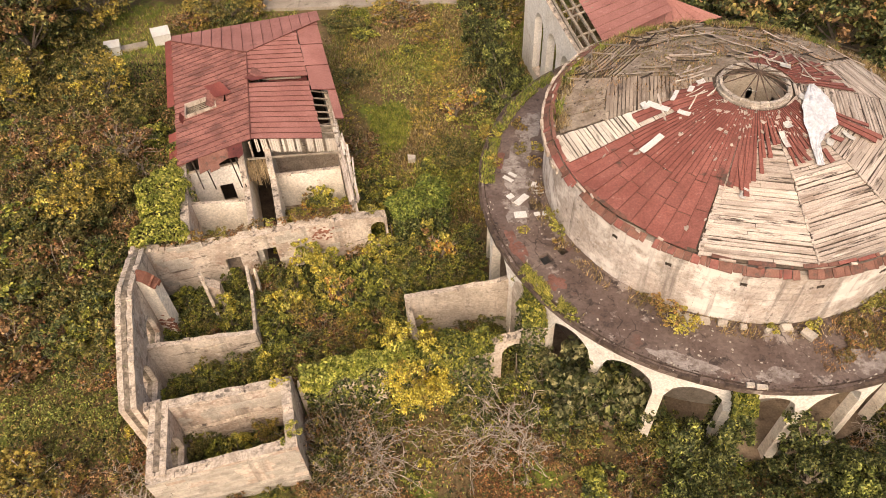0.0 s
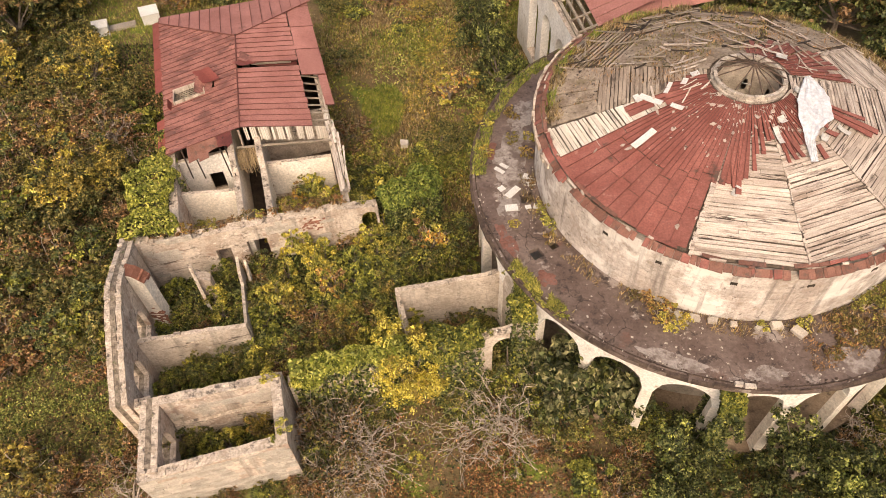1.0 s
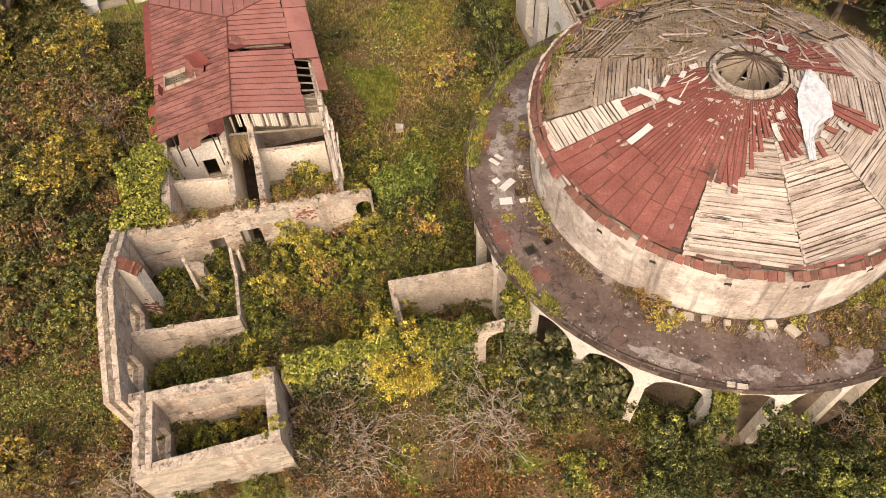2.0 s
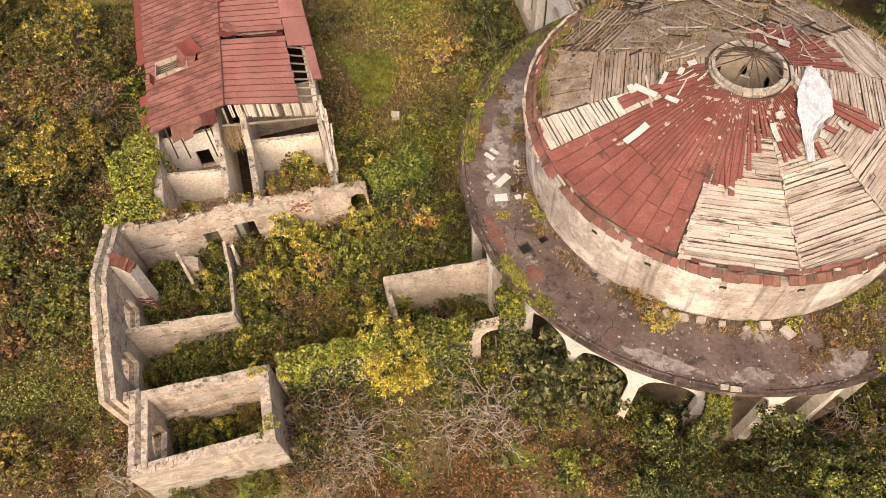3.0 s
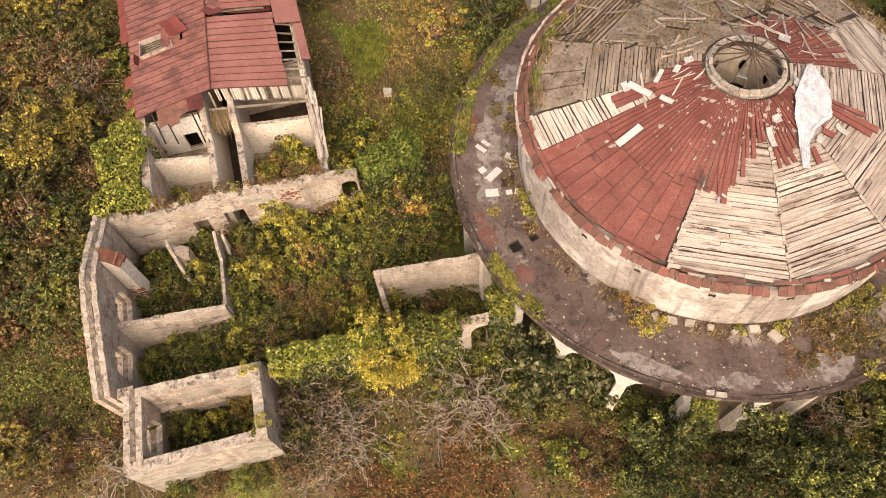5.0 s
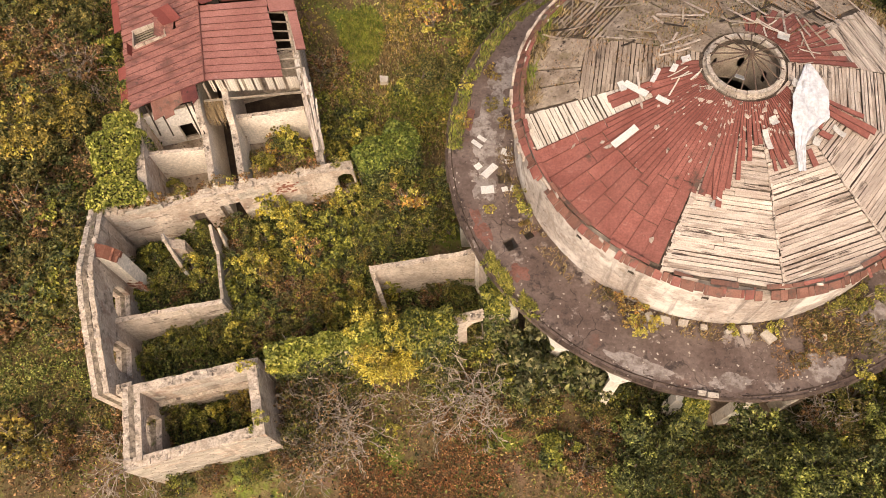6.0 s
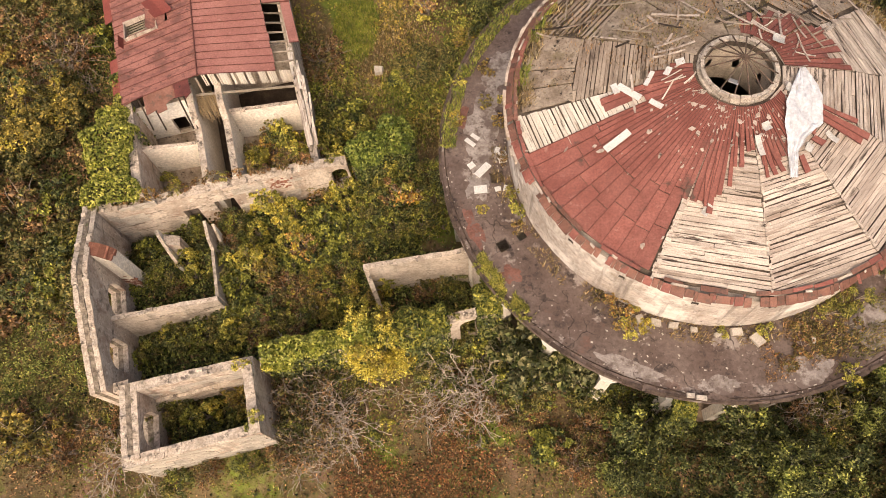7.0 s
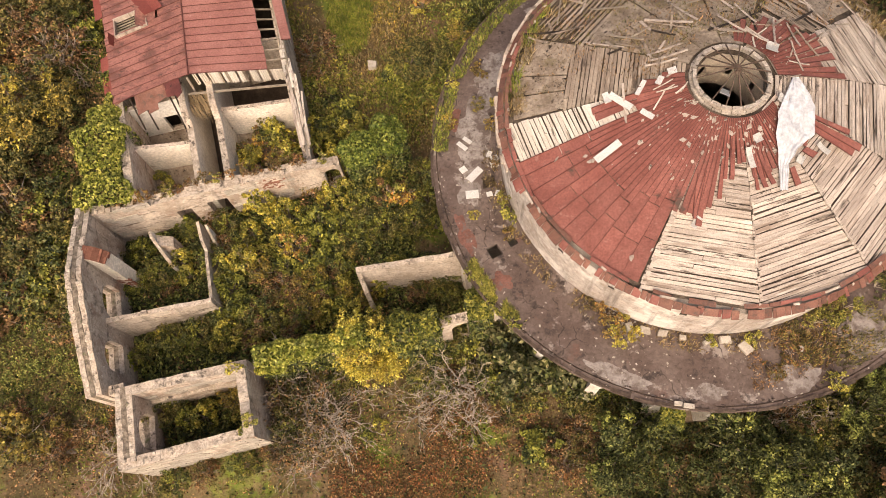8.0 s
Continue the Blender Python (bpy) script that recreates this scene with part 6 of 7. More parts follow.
# ivy over walls
def ivy(pts, top, spread, n, seed, label, material=F_IVY, bottom=0.1, size=0.105):
    """Leaves hanging over a wall line, with shade coloured into side and inner leaves."""
    r = np.random.default_rng(seed)
    pts = [Vector(p) for p in pts]
    q, nm, lit = [], [], []
    for _ in range(n):
        k = r.integers(0, len(pts) - 1)
        c = pts[k].lerp(pts[k + 1], r.uniform(0, 1))
        d = (pts[k + 1] - pts[k]).normalized()
        side = Vector((-d.y, d.x))
        bulge = 1 + 0.8 * noise.noise(Vector((c.x * 0.9, c.y * 0.9, seed))) + 0.25 * noise.noise(Vector((c.x * 2.6, c.y * 2.6, seed)))
        a = r.uniform(-0.25, math.pi + 0.25)
        z = rise([(i / (len(top) - 1), t) for i, t in enumerate(top)], (k + 0.5) / (len(pts) - 1))
        ww = spread * max(0.6, bulge)
        z += 0.4 * noise.noise(Vector((c.x * 1.1, c.y * 1.1, seed + 9)))
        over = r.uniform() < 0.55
        lit.append(over or r.uniform() < 0.2)
        if over:
            off, h = ww * math.cos(a), z + 0.42 * math.sin(a) * bulge * r.uniform(0.6, 1.1)
        else:
            off, h = ww * math.copysign(r.uniform(0.8, 1.05), math.cos(a)), r.uniform(bottom, z)
        q.append((c.x + side.x * off, c.y + side.y * off, h))
        nm.append((side.x * off, side.y * off, 0.5 + max(0, h - z)))
    ob = thing("ivy", (pts[0].x, pts[0].y, 0), label, "ivy", "ivy on walls")
    q, nm, lit = np.array(q), np.array(nm), np.array(lit)
    part("foliage", leaf_mesh("foliage", q[lit], nm[lit], size, seed), material, ob)
    # Side leaves take a darker green that paints in their shade.
    part("old_foliage", leaf_mesh("old_foliage", q[~lit], nm[~lit], size, seed + 1), F_DARK, ob, "side leaves coloured darker for shade")
    # A darkest inner layer paints in the shade between the leaves.
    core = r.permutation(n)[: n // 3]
    part("inner_foliage", leaf_mesh("inner_foliage", q[core] - nm[core] * np.array([0.25, 0.25, 0.25]), nm[core], size, seed + 2), F_DEEP, ob, "inner leaves coloured darkest for shade")
    g = Geo()
    for i in range(5):
        f = i / 4 * (len(pts) - 1)
        k = min(int(f), len(pts) - 2)
        c = pts[k].lerp(pts[k + 1], f - k)
        g.tube([(c.x, c.y, -0.1), (c.x + 0.05, c.y, 1.2), (c.x, c.y + 0.05, 2.2)], [0.05, 0.04, 0.02], 5)
    part("stem", g, M_BARK, ob)
    return ob


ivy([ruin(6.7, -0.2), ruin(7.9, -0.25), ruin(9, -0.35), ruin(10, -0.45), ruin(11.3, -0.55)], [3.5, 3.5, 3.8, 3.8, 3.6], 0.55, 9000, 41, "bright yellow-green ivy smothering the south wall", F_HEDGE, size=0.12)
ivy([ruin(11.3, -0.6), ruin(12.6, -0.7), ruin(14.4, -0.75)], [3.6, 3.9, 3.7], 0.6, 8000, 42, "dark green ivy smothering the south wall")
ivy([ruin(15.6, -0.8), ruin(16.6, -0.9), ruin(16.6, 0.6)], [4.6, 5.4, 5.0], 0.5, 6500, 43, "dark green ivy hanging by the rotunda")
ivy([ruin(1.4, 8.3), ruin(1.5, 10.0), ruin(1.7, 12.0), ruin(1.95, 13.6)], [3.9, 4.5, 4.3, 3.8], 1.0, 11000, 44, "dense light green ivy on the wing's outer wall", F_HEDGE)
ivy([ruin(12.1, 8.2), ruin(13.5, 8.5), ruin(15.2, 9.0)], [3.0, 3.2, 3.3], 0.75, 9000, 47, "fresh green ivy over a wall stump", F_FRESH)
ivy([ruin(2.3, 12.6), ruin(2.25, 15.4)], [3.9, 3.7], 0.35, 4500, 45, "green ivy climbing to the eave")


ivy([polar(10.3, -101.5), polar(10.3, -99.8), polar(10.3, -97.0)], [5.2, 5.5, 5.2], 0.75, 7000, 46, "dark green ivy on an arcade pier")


# ---- ground cover ----
def inside(x, y):
    u, v = (x + 13.1) * UC + (y - 12.92) * US, -(x + 13.1) * US + (y - 12.92) * UC
    if math.hypot(x - CX, y - CY) < 10.25:
        return True
    return 2.4 < u < 10.7 and 8.6 < v < 25.6


def cover(name, material, n, area, seed, size, tall, label, dense=None, long=1.5):
    r = np.random.default_rng(seed)
    x0, x1, y0, y1 = area
    q, nm = [], []
    while len(q) < n:
        x, y = r.uniform(x0, x1), r.uniform(y0, y1)
        if inside(x, y) or (dense and r.uniform() > dense(x, y)):
            continue
        lump = noise.noise(Vector((x * 1.7, y * 1.7, seed + 4)))
        if tall > 0.3 and lump < -0.12 and r.uniform() < 0.75:
            continue
        h = max(0.0, 0.35 + 0.9 * noise.noise(Vector((x * 0.55, y * 0.55, seed)))) * tall * (0.55 + 1.3 * max(0.0, lump + 0.1))
        q.append((x, y, ground_z(x, y) + 0.03 + h * r.uniform(0.2, 1.0)))
        nm.append((r.normal(0, 0.3), r.normal(0, 0.3), 1.0))
    return tagged(part(name, leaf_mesh(name, np.array(q), np.array(nm), size, seed, long), material), label, "undergrowth", "", "stuff")


def lumpy(k, sc, lo, hi):
    return lambda x, y: min(1.0, max(0.0, (noise.noise(Vector((x * sc, y * sc, k))) - lo) / (hi - lo)))


def in_yard(x, y):
    if x > -0.4 and y > 20.2:
        return False
    u, v = (x + 13.1) * UC + (y - 12.92) * US, -(x + 13.1) * US + (y - 12.92) * UC
    return (0.7 < u < 16.5 and -0.2 < v < 8.0) or (1.8 < u < 6.0 and -3.1 < v < -0.4)


def west(x, y):
    return 1.0 if x < -14.8 and y > 17 else 0.1


cover("yard_undergrowth", F_LIME, 1800, (-16, 5, 8.5, 26), 53, 0.10, 0.7, "yellow-green shoots among the brambles", lambda x, y: lumpy(31, 0.5, 0.1, 0.4)(x, y) if in_yard(x, y) else 0.0)
cover("yard_undergrowth", F_LEAF, 16000, (-16, 5, 8.5, 26), 61, 0.11, 0.55, "low green brambles filling the roofless rooms", lambda x, y: 1.0 if in_yard(x, y) else 0.02)
# Near-black leaves by the ground paint in the shade between the brambles.
cover("yard_undergrowth", F_DEEP, 20000, (-16, 5, 8.5, 26), 93, 0.12, 0.25, "low bramble leaves coloured dark for shade in the roofless rooms", lambda x, y: 1.0 if in_yard(x, y) else 0.02)
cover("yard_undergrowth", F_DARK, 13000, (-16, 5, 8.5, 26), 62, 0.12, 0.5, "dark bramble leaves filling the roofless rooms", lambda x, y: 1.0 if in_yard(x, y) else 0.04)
cover("yard_undergrowth", F_BROWN, 3500, (-16, 5, 8.5, 26), 60, 0.095, 0.55, "brown withered stems among the brambles", lambda x, y: lumpy(33, 0.45, -0.1, 0.25)(x, y) if in_yard(x, y) else 0.05)
cover("bank_undergrowth", F_LEAF, 9000, (-22, -15.2, 12.8, 17.2), 91, 0.075, 0.35, "low green growth on the bank beside the ruin", lumpy(35, 0.3, -0.5, 0.0))
cover("bank_undergrowth", F_OLIVE, 6000, (-22, -14.5, 12.0, 17.2), 92, 0.075, 0.35, "olive growth on the bank beside the ruin", None)
# Low brush in the darkest tone, painting in the thicket's shade.
cover("thicket_undergrowth", F_DEEP, 34000, (-32, -13, 11, 42), 63, 0.14, 0.3, "low brush coloured dark for the thicket's shade", west)
cover("thicket_undergrowth", F_BROWN, 26000, (-40, -13, 9, 40), 64, 0.11, 0.7, "withered brown brush under the thicket", west)
cover("field_brush", F_LEAF, 8000, (-8, 8, 24, 52), 65, 0.11, 0.5, "low dark green brush in the field", lumpy(3, 0.22, -0.05, 0.5))
cover("field_brush", F_GREEN, 16000, (-8, 8, 24, 52), 66, 0.11, 0.5, "green brush in the field", lumpy(5, 0.25, 0.0, 0.5))
cover("field_brush", F_GOLD, 9000, (-8, 8, 24, 52), 58, 0.10, 0.45, "withered golden brush in the field", lumpy(7, 0.3, 0.05, 0.45))
cover("leaf_litter", F_BROWN, 26000, (-22, 22, 4, 16), 67, 0.075, 0.05, "fallen brown leaves on the turf", None)
cover("leaf_litter", F_RUSSET, 20000, (-4, 14, 6, 15), 56, 0.075, 0.06, "fallen russet leaves on the turf", lumpy(4, 0.35, -0.1, 0.3))
cover("leaf_litter", F_DRYGRASS, 10000, (-22, 22, 4, 50), 57, 0.07, 0.05, "fallen pale leaves on the turf", None)
cover("front_brush", F_OLIVE, 2500, (-22, 22, 7, 16), 68, 0.10, 0.4, "olive brush in front of the ruins", lumpy(8, 0.3, 0.1, 0.5))
# Dense brush in the darkest tone paints the deep shade below the trees.
cover("gallery_brush", F_DEEP, 26000, (6.5, 24, 6.5, 13.6), 52, 0.11, 1.0, "low brush coloured dark for the shade under the trees", lambda x, y: min(1.0, max(0.0, (x - 6.5) / 3.5)))
cover("gallery_brush", F_DARK, 900, (5, 24, 8, 16), 69, 0.12, 0.6, "dark brush beside the arcade", lumpy(9, 0.3, 0.0, 0.4))


def grass(name, material, n, area, seed, tall, label, dense=None):
    r = np.random.default_rng(seed)
    x0, x1, y0, y1 = area
    v, f = [], []
    while len(f) < n:
        x, y = r.uniform(x0, x1), r.uniform(y0, y1)
        if inside(x, y) or in_yard(x, y) or (dense and r.uniform() > dense(x, y)):
            continue
        z = ground_z(x, y) - 0.01
        a, h, w = r.uniform(0, 6.28), tall * r.uniform(0.5, 1.3), r.uniform(0.02, 0.042)
        dx, dy = math.cos(a), math.sin(a)
        l = h * r.uniform(0.3, 0.9)
        k = len(v)
        v += [(x - dy * w, y + dx * w, z), (x + dy * w, y - dx * w, z), (x + dx * l, y + dy * l, z + h)]
        f.append((k, k + 1, k + 2))
    me = bpy.data.meshes.new(name)
    me.from_pydata(v, [], f)
    me.update()
    return tagged(part(name, me, material), label, "grass", "", "stuff")


grass("grass", F_GRASS, 28000, (-9, 8, 26, 50), 71, 0.22, "short green autumn grass", lumpy(13, 0.15, -0.1, 0.45))
grass("grass", F_GRASS, 16000, (-5.6, -2.4, 31.5, 38), 75, 0.22, "bright green patch of grass in the field", lambda x, y: max(0.0, 1 - math.hypot((x + 4.3) / 1.4, (y - 34.4) / 2.6)))
grass("dry_grass", F_DRYGRASS, 80000, (-9, 8, 26, 50), 76, 0.16, "dry straw-coloured grass in the field", lumpy(17, 0.18, -0.4, 0.3))
grass("grass", F_GRASS, 40000, (-36, -12, 30, 50), 72, 0.2, "short green grass beyond the wing", None)
grass("grass", F_GRASS, 9000, (-22, 20, 5, 16), 73, 0.14, "short green grass in front of the ruins", lumpy(14, 0.25, 0.05, 0.4))
grass("dry_grass", F_DRYGRASS, 34000, (-24, 20, 15, 50), 74, 0.16, "dry straw-coloured grass", lumpy(15, 0.2, -0.1, 0.5))


# ---- loose things on the roofs ----
def roof_frame(r0, a0, up=0.085):
    """The pose of something lying on the roof: y points down the slope."""
    p = Vector(on_roof(r0, a0))
    down = (Vector(on_roof(r0 + 0.4, a0)) - p).normalized()
    side = (Vector(on_roof(r0, a0 + 2)) - Vector(on_roof(r0, a0 - 2))).normalized()
    nrm = side.cross(down)
    nrm = nrm.normalized() if nrm.z > 0 else -nrm.normalized()
    side = down.cross(nrm)
    m = Matrix((side, down, nrm)).transposed().to_4x4()
    return Matrix.Translation(p + nrm * up) @ m


def flat_frame(r0, a0, up=0.0):
    return Matrix.Translation(polar(r0, a0, plat_z(r0, a0) + up)) @ pose(0, 0, 0, 0, 0, a0 - 90)


def panel(name, m, w, l, turn, label, material=M_WHITEPAINT, thick=0.03, warp=0.0, group="loose panels", category="panel"):
    """A board or panel, slightly warped along its length."""
    g = Geo()
    m = m @ pose(0, 0, 0, 0, 0, turn)
    n = 4
    for i in range(n):
        y0, y1 = -l / 2 + l * i / n, -l / 2 + l * (i + 1) / n
        h = lambda y: warp * (2 * y / l) ** 2
        hi = [m @ Vector(c) for c in ((-w / 2, y0, h(y0) + thick), (w / 2, y0, h(y0) + thick), (w / 2, y1, h(y1) + thick), (-w / 2, y1, h(y1) + thick))]
        lo = [m @ Vector(c) for c in ((-w / 2, y0, h(y0)), (w / 2, y0, h(y0)), (w / 2, y1, h(y1)), (-w / 2, y1, h(y1)))]
        g.hexa(lo, hi)
    return solid(name, g, material, label, category, group)


for r0, a0, w, l, turn in ((4.75, -151.6, 0.27, 1.02, 4), (3.7, -172.5, 0.24, 0.95, 130), (3.05, -158.5, 0.19, 0.5, 118), (4.12, -176.0, 0.22, 0.42, 100), (2.98, -178.0, 0.16, 0.62, 58),
                           (2.35, 178.0, 0.2, 0.34, 60), (1.95, 168.0, 0.26, 0.3, 20)):
    panel("roof_board", roof_frame(r0, a0), w, l, turn, "white painted panel lying loose on red roof sheets", warp=0.02)
for r0, a0, w, l, turn in ((2.2, 152, 0.07, 1.3, 40), (2.35, 160, 0.06, 1.1, 25), (2.1, 58, 0.12, 0.9, 85), (2.75, 48, 0.07, 1.5, 30), (3.2, 38, 0.06, 1.2, 60), (2.6, 22, 0.06, 1.3, 75), (3.6, -170.5, 0.08, 1.5, 80),
                           (4.6, 30, 0.06, 1.6, 10), (5.1, 42, 0.06, 1.5, 70), (5.6, 60, 0.08, 1.8, 60), (4.0, 88, 0.09, 2.0, 30), (5.2, 100, 0.08, 1.7, 70), (3.4, 110, 0.08, 1.5, 15), (6.3, 20, 0.06, 1.8, 50), (6.6, 35, 0.05, 2.0, 80)):
    panel("loose_batten", roof_frame(r0, a0, 0.09), w, l, turn, "split pale batten lying loose on the roof", M_PLANK, 0.025, 0.04, "loose battens", "batten")
for r0, a0, w, l, turn in ((2.0, 38, 0.42, 0.45, 30), (1.85, -28, 0.3, 0.5, 0), (2.1, -22, 0.28, 0.4, 20), (2.3, -75, 0.28, 0.3, 10), (2.9, -84, 0.2, 0.7, 6), (3.75, -41, 0.2, 0.5, 0), (5.1, -107, 0.22, 0.42, -20), (3.5, -56, 0.3, 0.25, 30)):
    panel("loose_sheet", roof_frame(r0, a0, 0.1), w, l, turn, "grey bent metal sheet lying loose on the roof", surface("galvanised_sheet", (0.42, 0.40, 0.37), (0.58, 0.56, 0.52), 3, 20, 0.5, 0.1) if r0 == 2.0 else bpy.data.materials["galvanised_sheet"], 0.012, 0.05, "loose sheets", "metal sheet")


def flake(g, m, r, size):
    n = r.randint(4, 6)
    pts = [Vector((size * r.uniform(0.3, 1.2) * math.cos(6.283 * i / n), size * 1.9 * r.uniform(0.3, 1.2) * math.sin(6.283 * i / n), 0)) for i in range(n)]
    k = len(g.v)
    g.v += [tuple(m @ p) for p in pts] + [tuple(m @ (p - Vector((0, 0, 0.02)))) for p in pts]
    g.add(tuple(range(k, k + n)))
    g.add(*[(k + (i + 1) % n, k + i, k + n + i, k + n + (i + 1) % n) for i in range(n)])


fr = random.Random(21)
g = Geo()
for _ in range(300):
    a = fr.choice((fr.uniform(-160, -60), fr.uniform(-125, -75), fr.uniform(-60, 70)))
    r0 = fr.choice((fr.uniform(1.6, 3.0), fr.uniform(1.6, 4.2), fr.uniform(2, 7.3)))
    if r0 > 3.2 and a > -115:
        continue
    flake(g, roof_frame(r0, a, 0.075) @ pose(0, 0, 0, fr.gauss(0, 5), fr.gauss(0, 5), fr.gauss(0, 25)), fr, fr.choice((0.02, 0.03, 0.04, 0.07)) * fr.uniform(0.7, 1.3))
tagged(part("plaster_flake", g, M_PLANK), "pale plaster flakes scattered on the red sheets", "debris", "", "stuff")

# broken slats and splinters strewn over the back of the dome
sr = random.Random(77)
for _ in range(74):
    a0, r0 = sr.uniform(28, 160), sr.uniform(1.9, 7.2)
    panel("broken_slat", roof_frame(r0, a0, 0.06 + sr.uniform(0, 0.04)), sr.uniform(0.04, 0.10), sr.uniform(0.5, 1.7), sr.choice((0, 90, 60, 120, 30)) + sr.gauss(0, 12), "split weathered slat strewn on the rotten roof", sr.choice((M_PLANK_GREY, M_PLANK, M_TIMBER, M_DARKWOOD)), 0.025, 0.02, "broken slats", "slat")
for _ in range(13):
    a0, r0 = sr.uniform(-190, -150) if sr.random() < 0.5 else sr.uniform(-60, 60), sr.uniform(1.6, 2.6)
    panel("broken_slat", roof_frame(r0, a0, 0.09), sr.uniform(0.03, 0.06), sr.uniform(0.35, 0.9), sr.gauss(0, 35), "split pale slat lying round the lantern", sr.choice((M_PLANK, M_PLANK_WHITE)), 0.02, 0.02, "broken slats", "slat")

# the tarpaulin, draped from the lantern down the boards
def tarp():
    """Broad at the shoulder, gathered into a tail at the foot."""
    left = [(2.08, -0.1), (1.82, -24.5), (1.90, -44.4), (2.41, -60.1), (3.03, -66.2), (3.56, -69.5), (4.16, -72.8)]
    right = [(2.23, -0.1), (2.62, -13.2), (2.92, -22.1), (3.30, -39.2), (3.21, -53.2), (3.50, -63.7), (4.23, -69.6)]
    n, sub = 14, 5
    g = Geo()
    grid = []
    for i in range((len(left) - 1) * sub + 1):
        k = min(i // sub, len(left) - 2)
        t = i / sub - k
        a = Vector(polar(*left[k])).lerp(Vector(polar(*left[k + 1])), t)
        b = Vector(polar(*right[k])).lerp(Vector(polar(*right[k + 1])), t)
        line = []
        for j in range(n + 1):
            w = j / n
            q = a.lerp(b, w) + Vector((0.03 * noise.noise(Vector((i * 0.6, j * 0.5, 1.0))), 0.04 * noise.noise(Vector((i * 0.7, j * 0.4, 5.0)))))
            d = q - Vector((CX, CY))
            fold = 0.06 * abs(math.sin(w * 11 + i * 0.12)) + 0.07 * noise.noise(Vector((q.x * 2.5, q.y * 2.5, 3)))
            line.append(Vector(on_roof(d.length, math.degrees(math.atan2(d.y, d.x)), 0.16 + fold)))
        grid.append(line)
    for a, b in zip(grid, grid[1:]):
        for j in range(n):
            q = [a[j], b[j], b[j + 1], a[j + 1]]
            g.hexa([p - Vector((0, 0, 0.012)) for p in q], q)
    return solid("tarpaulin", g, M_TARP, "crumpled white tarpaulin draped over the dome boards", "tarpaulin")


tarp()

# ---- loose things on the gallery roof ----
for r0, a0, w, l, turn in ((8.86, -173.1, 0.30, 0.72, 40), (9.3, -174.8, 0.26, 0.28, 30), (9.12, -167.6, 0.34, 0.52, -8), (8.44, -166.6, 0.2, 0.24, 0), (8.12, -166.2, 0.2, 0.26, 60), (8.02, -175.6, 0.28, 0.34, 10), (7.98, -177.4, 0.26, 0.3, 20), (8.2, -178.8, 0.18, 0.3, 70), (9.3, 178.5, 0.18, 0.5, -40), (9.1, 176.8, 0.16, 0.4, -35)):
    panel("fallen_board", flat_frame(r0, a0, 0.02), w, l, turn, "white panel fallen on the dark gallery roof", thick=0.04, group="fallen panels")


def rubble_block(m, sx, sy, sz, r):
    j = lambda v: v * r.uniform(0.82, 1.1)
    lo = [m @ Vector(c) for c in ((-j(sx) / 2, -j(sy) / 2, 0), (j(sx) / 2, -j(sy) / 2, 0), (j(sx) / 2, j(sy) / 2, 0), (-j(sx) / 2, j(sy) / 2, 0))]
    hi = [m @ Vector(c) for c in ((-j(sx) / 2.1, -j(sy) / 2.1, j(sz)), (j(sx) / 2.1, -j(sy) / 2.1, j(sz)), (j(sx) / 2.1, j(sy) / 2.1, j(sz)), (-j(sx) / 2.1, j(sy) / 2.1, j(sz)))]
    return Geo().hexa(lo, hi)


for r0, a0, sx, sy, turn in ((8.36, -83.4, 0.36, 0.48, 30), (8.0, -88.1, 0.42, 0.30, 0), (7.98, -104.3, 0.36, 0.24, 5), (8.05, -108.9, 0.40, 0.24, 5), (8.13, -112.9, 0.3, 0.3, 40), (7.95, -115.9, 0.2, 0.2, 15), (8.0, -99.0, 0.25, 0.18, 0), (8.1, -93.0, 0.22, 0.18, 30), (8.8, -70.5, 0.3, 0.12, 60), (10.45, -97.2, 0.4, 0.16, 0), (10.42, -99.2, 0.28, 0.16, 0)):
    solid("fallen_block", rubble_block(flat_frame(r0, a0, 0.0) @ pose(0, 0, 0, 0, 0, turn), sx, sy, 0.16, fr), M_STONE, "pale stone block fallen at the drum's foot", "stone block", "fallen blocks")
g = Geo()
for _ in range(430):
    a = fr.choice((fr.uniform(-180, -50), fr.gauss(-112, 6), fr.gauss(-78, 14), fr.gauss(-168, 7)))
    r0 = min(10.3, max(7.85, fr.choice((fr.gauss(8.1, 0.3), fr.uniform(7.9, 10.3), fr.gauss(9.3, 0.5)))))
    if any(h[0] - 0.1 < r0 < h[1] + 0.1 and h[2] - 1 < a < h[3] + 1 for h in HOLES):
        continue
    s = fr.choice((0.012, 0.018, 0.025, 0.05)) * fr.uniform(0.8, 1.3)
    b = rubble_block(flat_frame(r0, a, 0.004) @ pose(0, 0, 0, 0, 0, fr.uniform(0, 360)), s * fr.uniform(0.7, 1.8), s, s * 0.5, fr)
    k = len(g.v)
    g.v += b.v
    g.add(*[tuple(i + k for i in f) for f in b.f])
tagged(part("rubble_chip", g, M_STONE), "small pale rubble chips on the gallery roof", "rubble", "", "stuff")


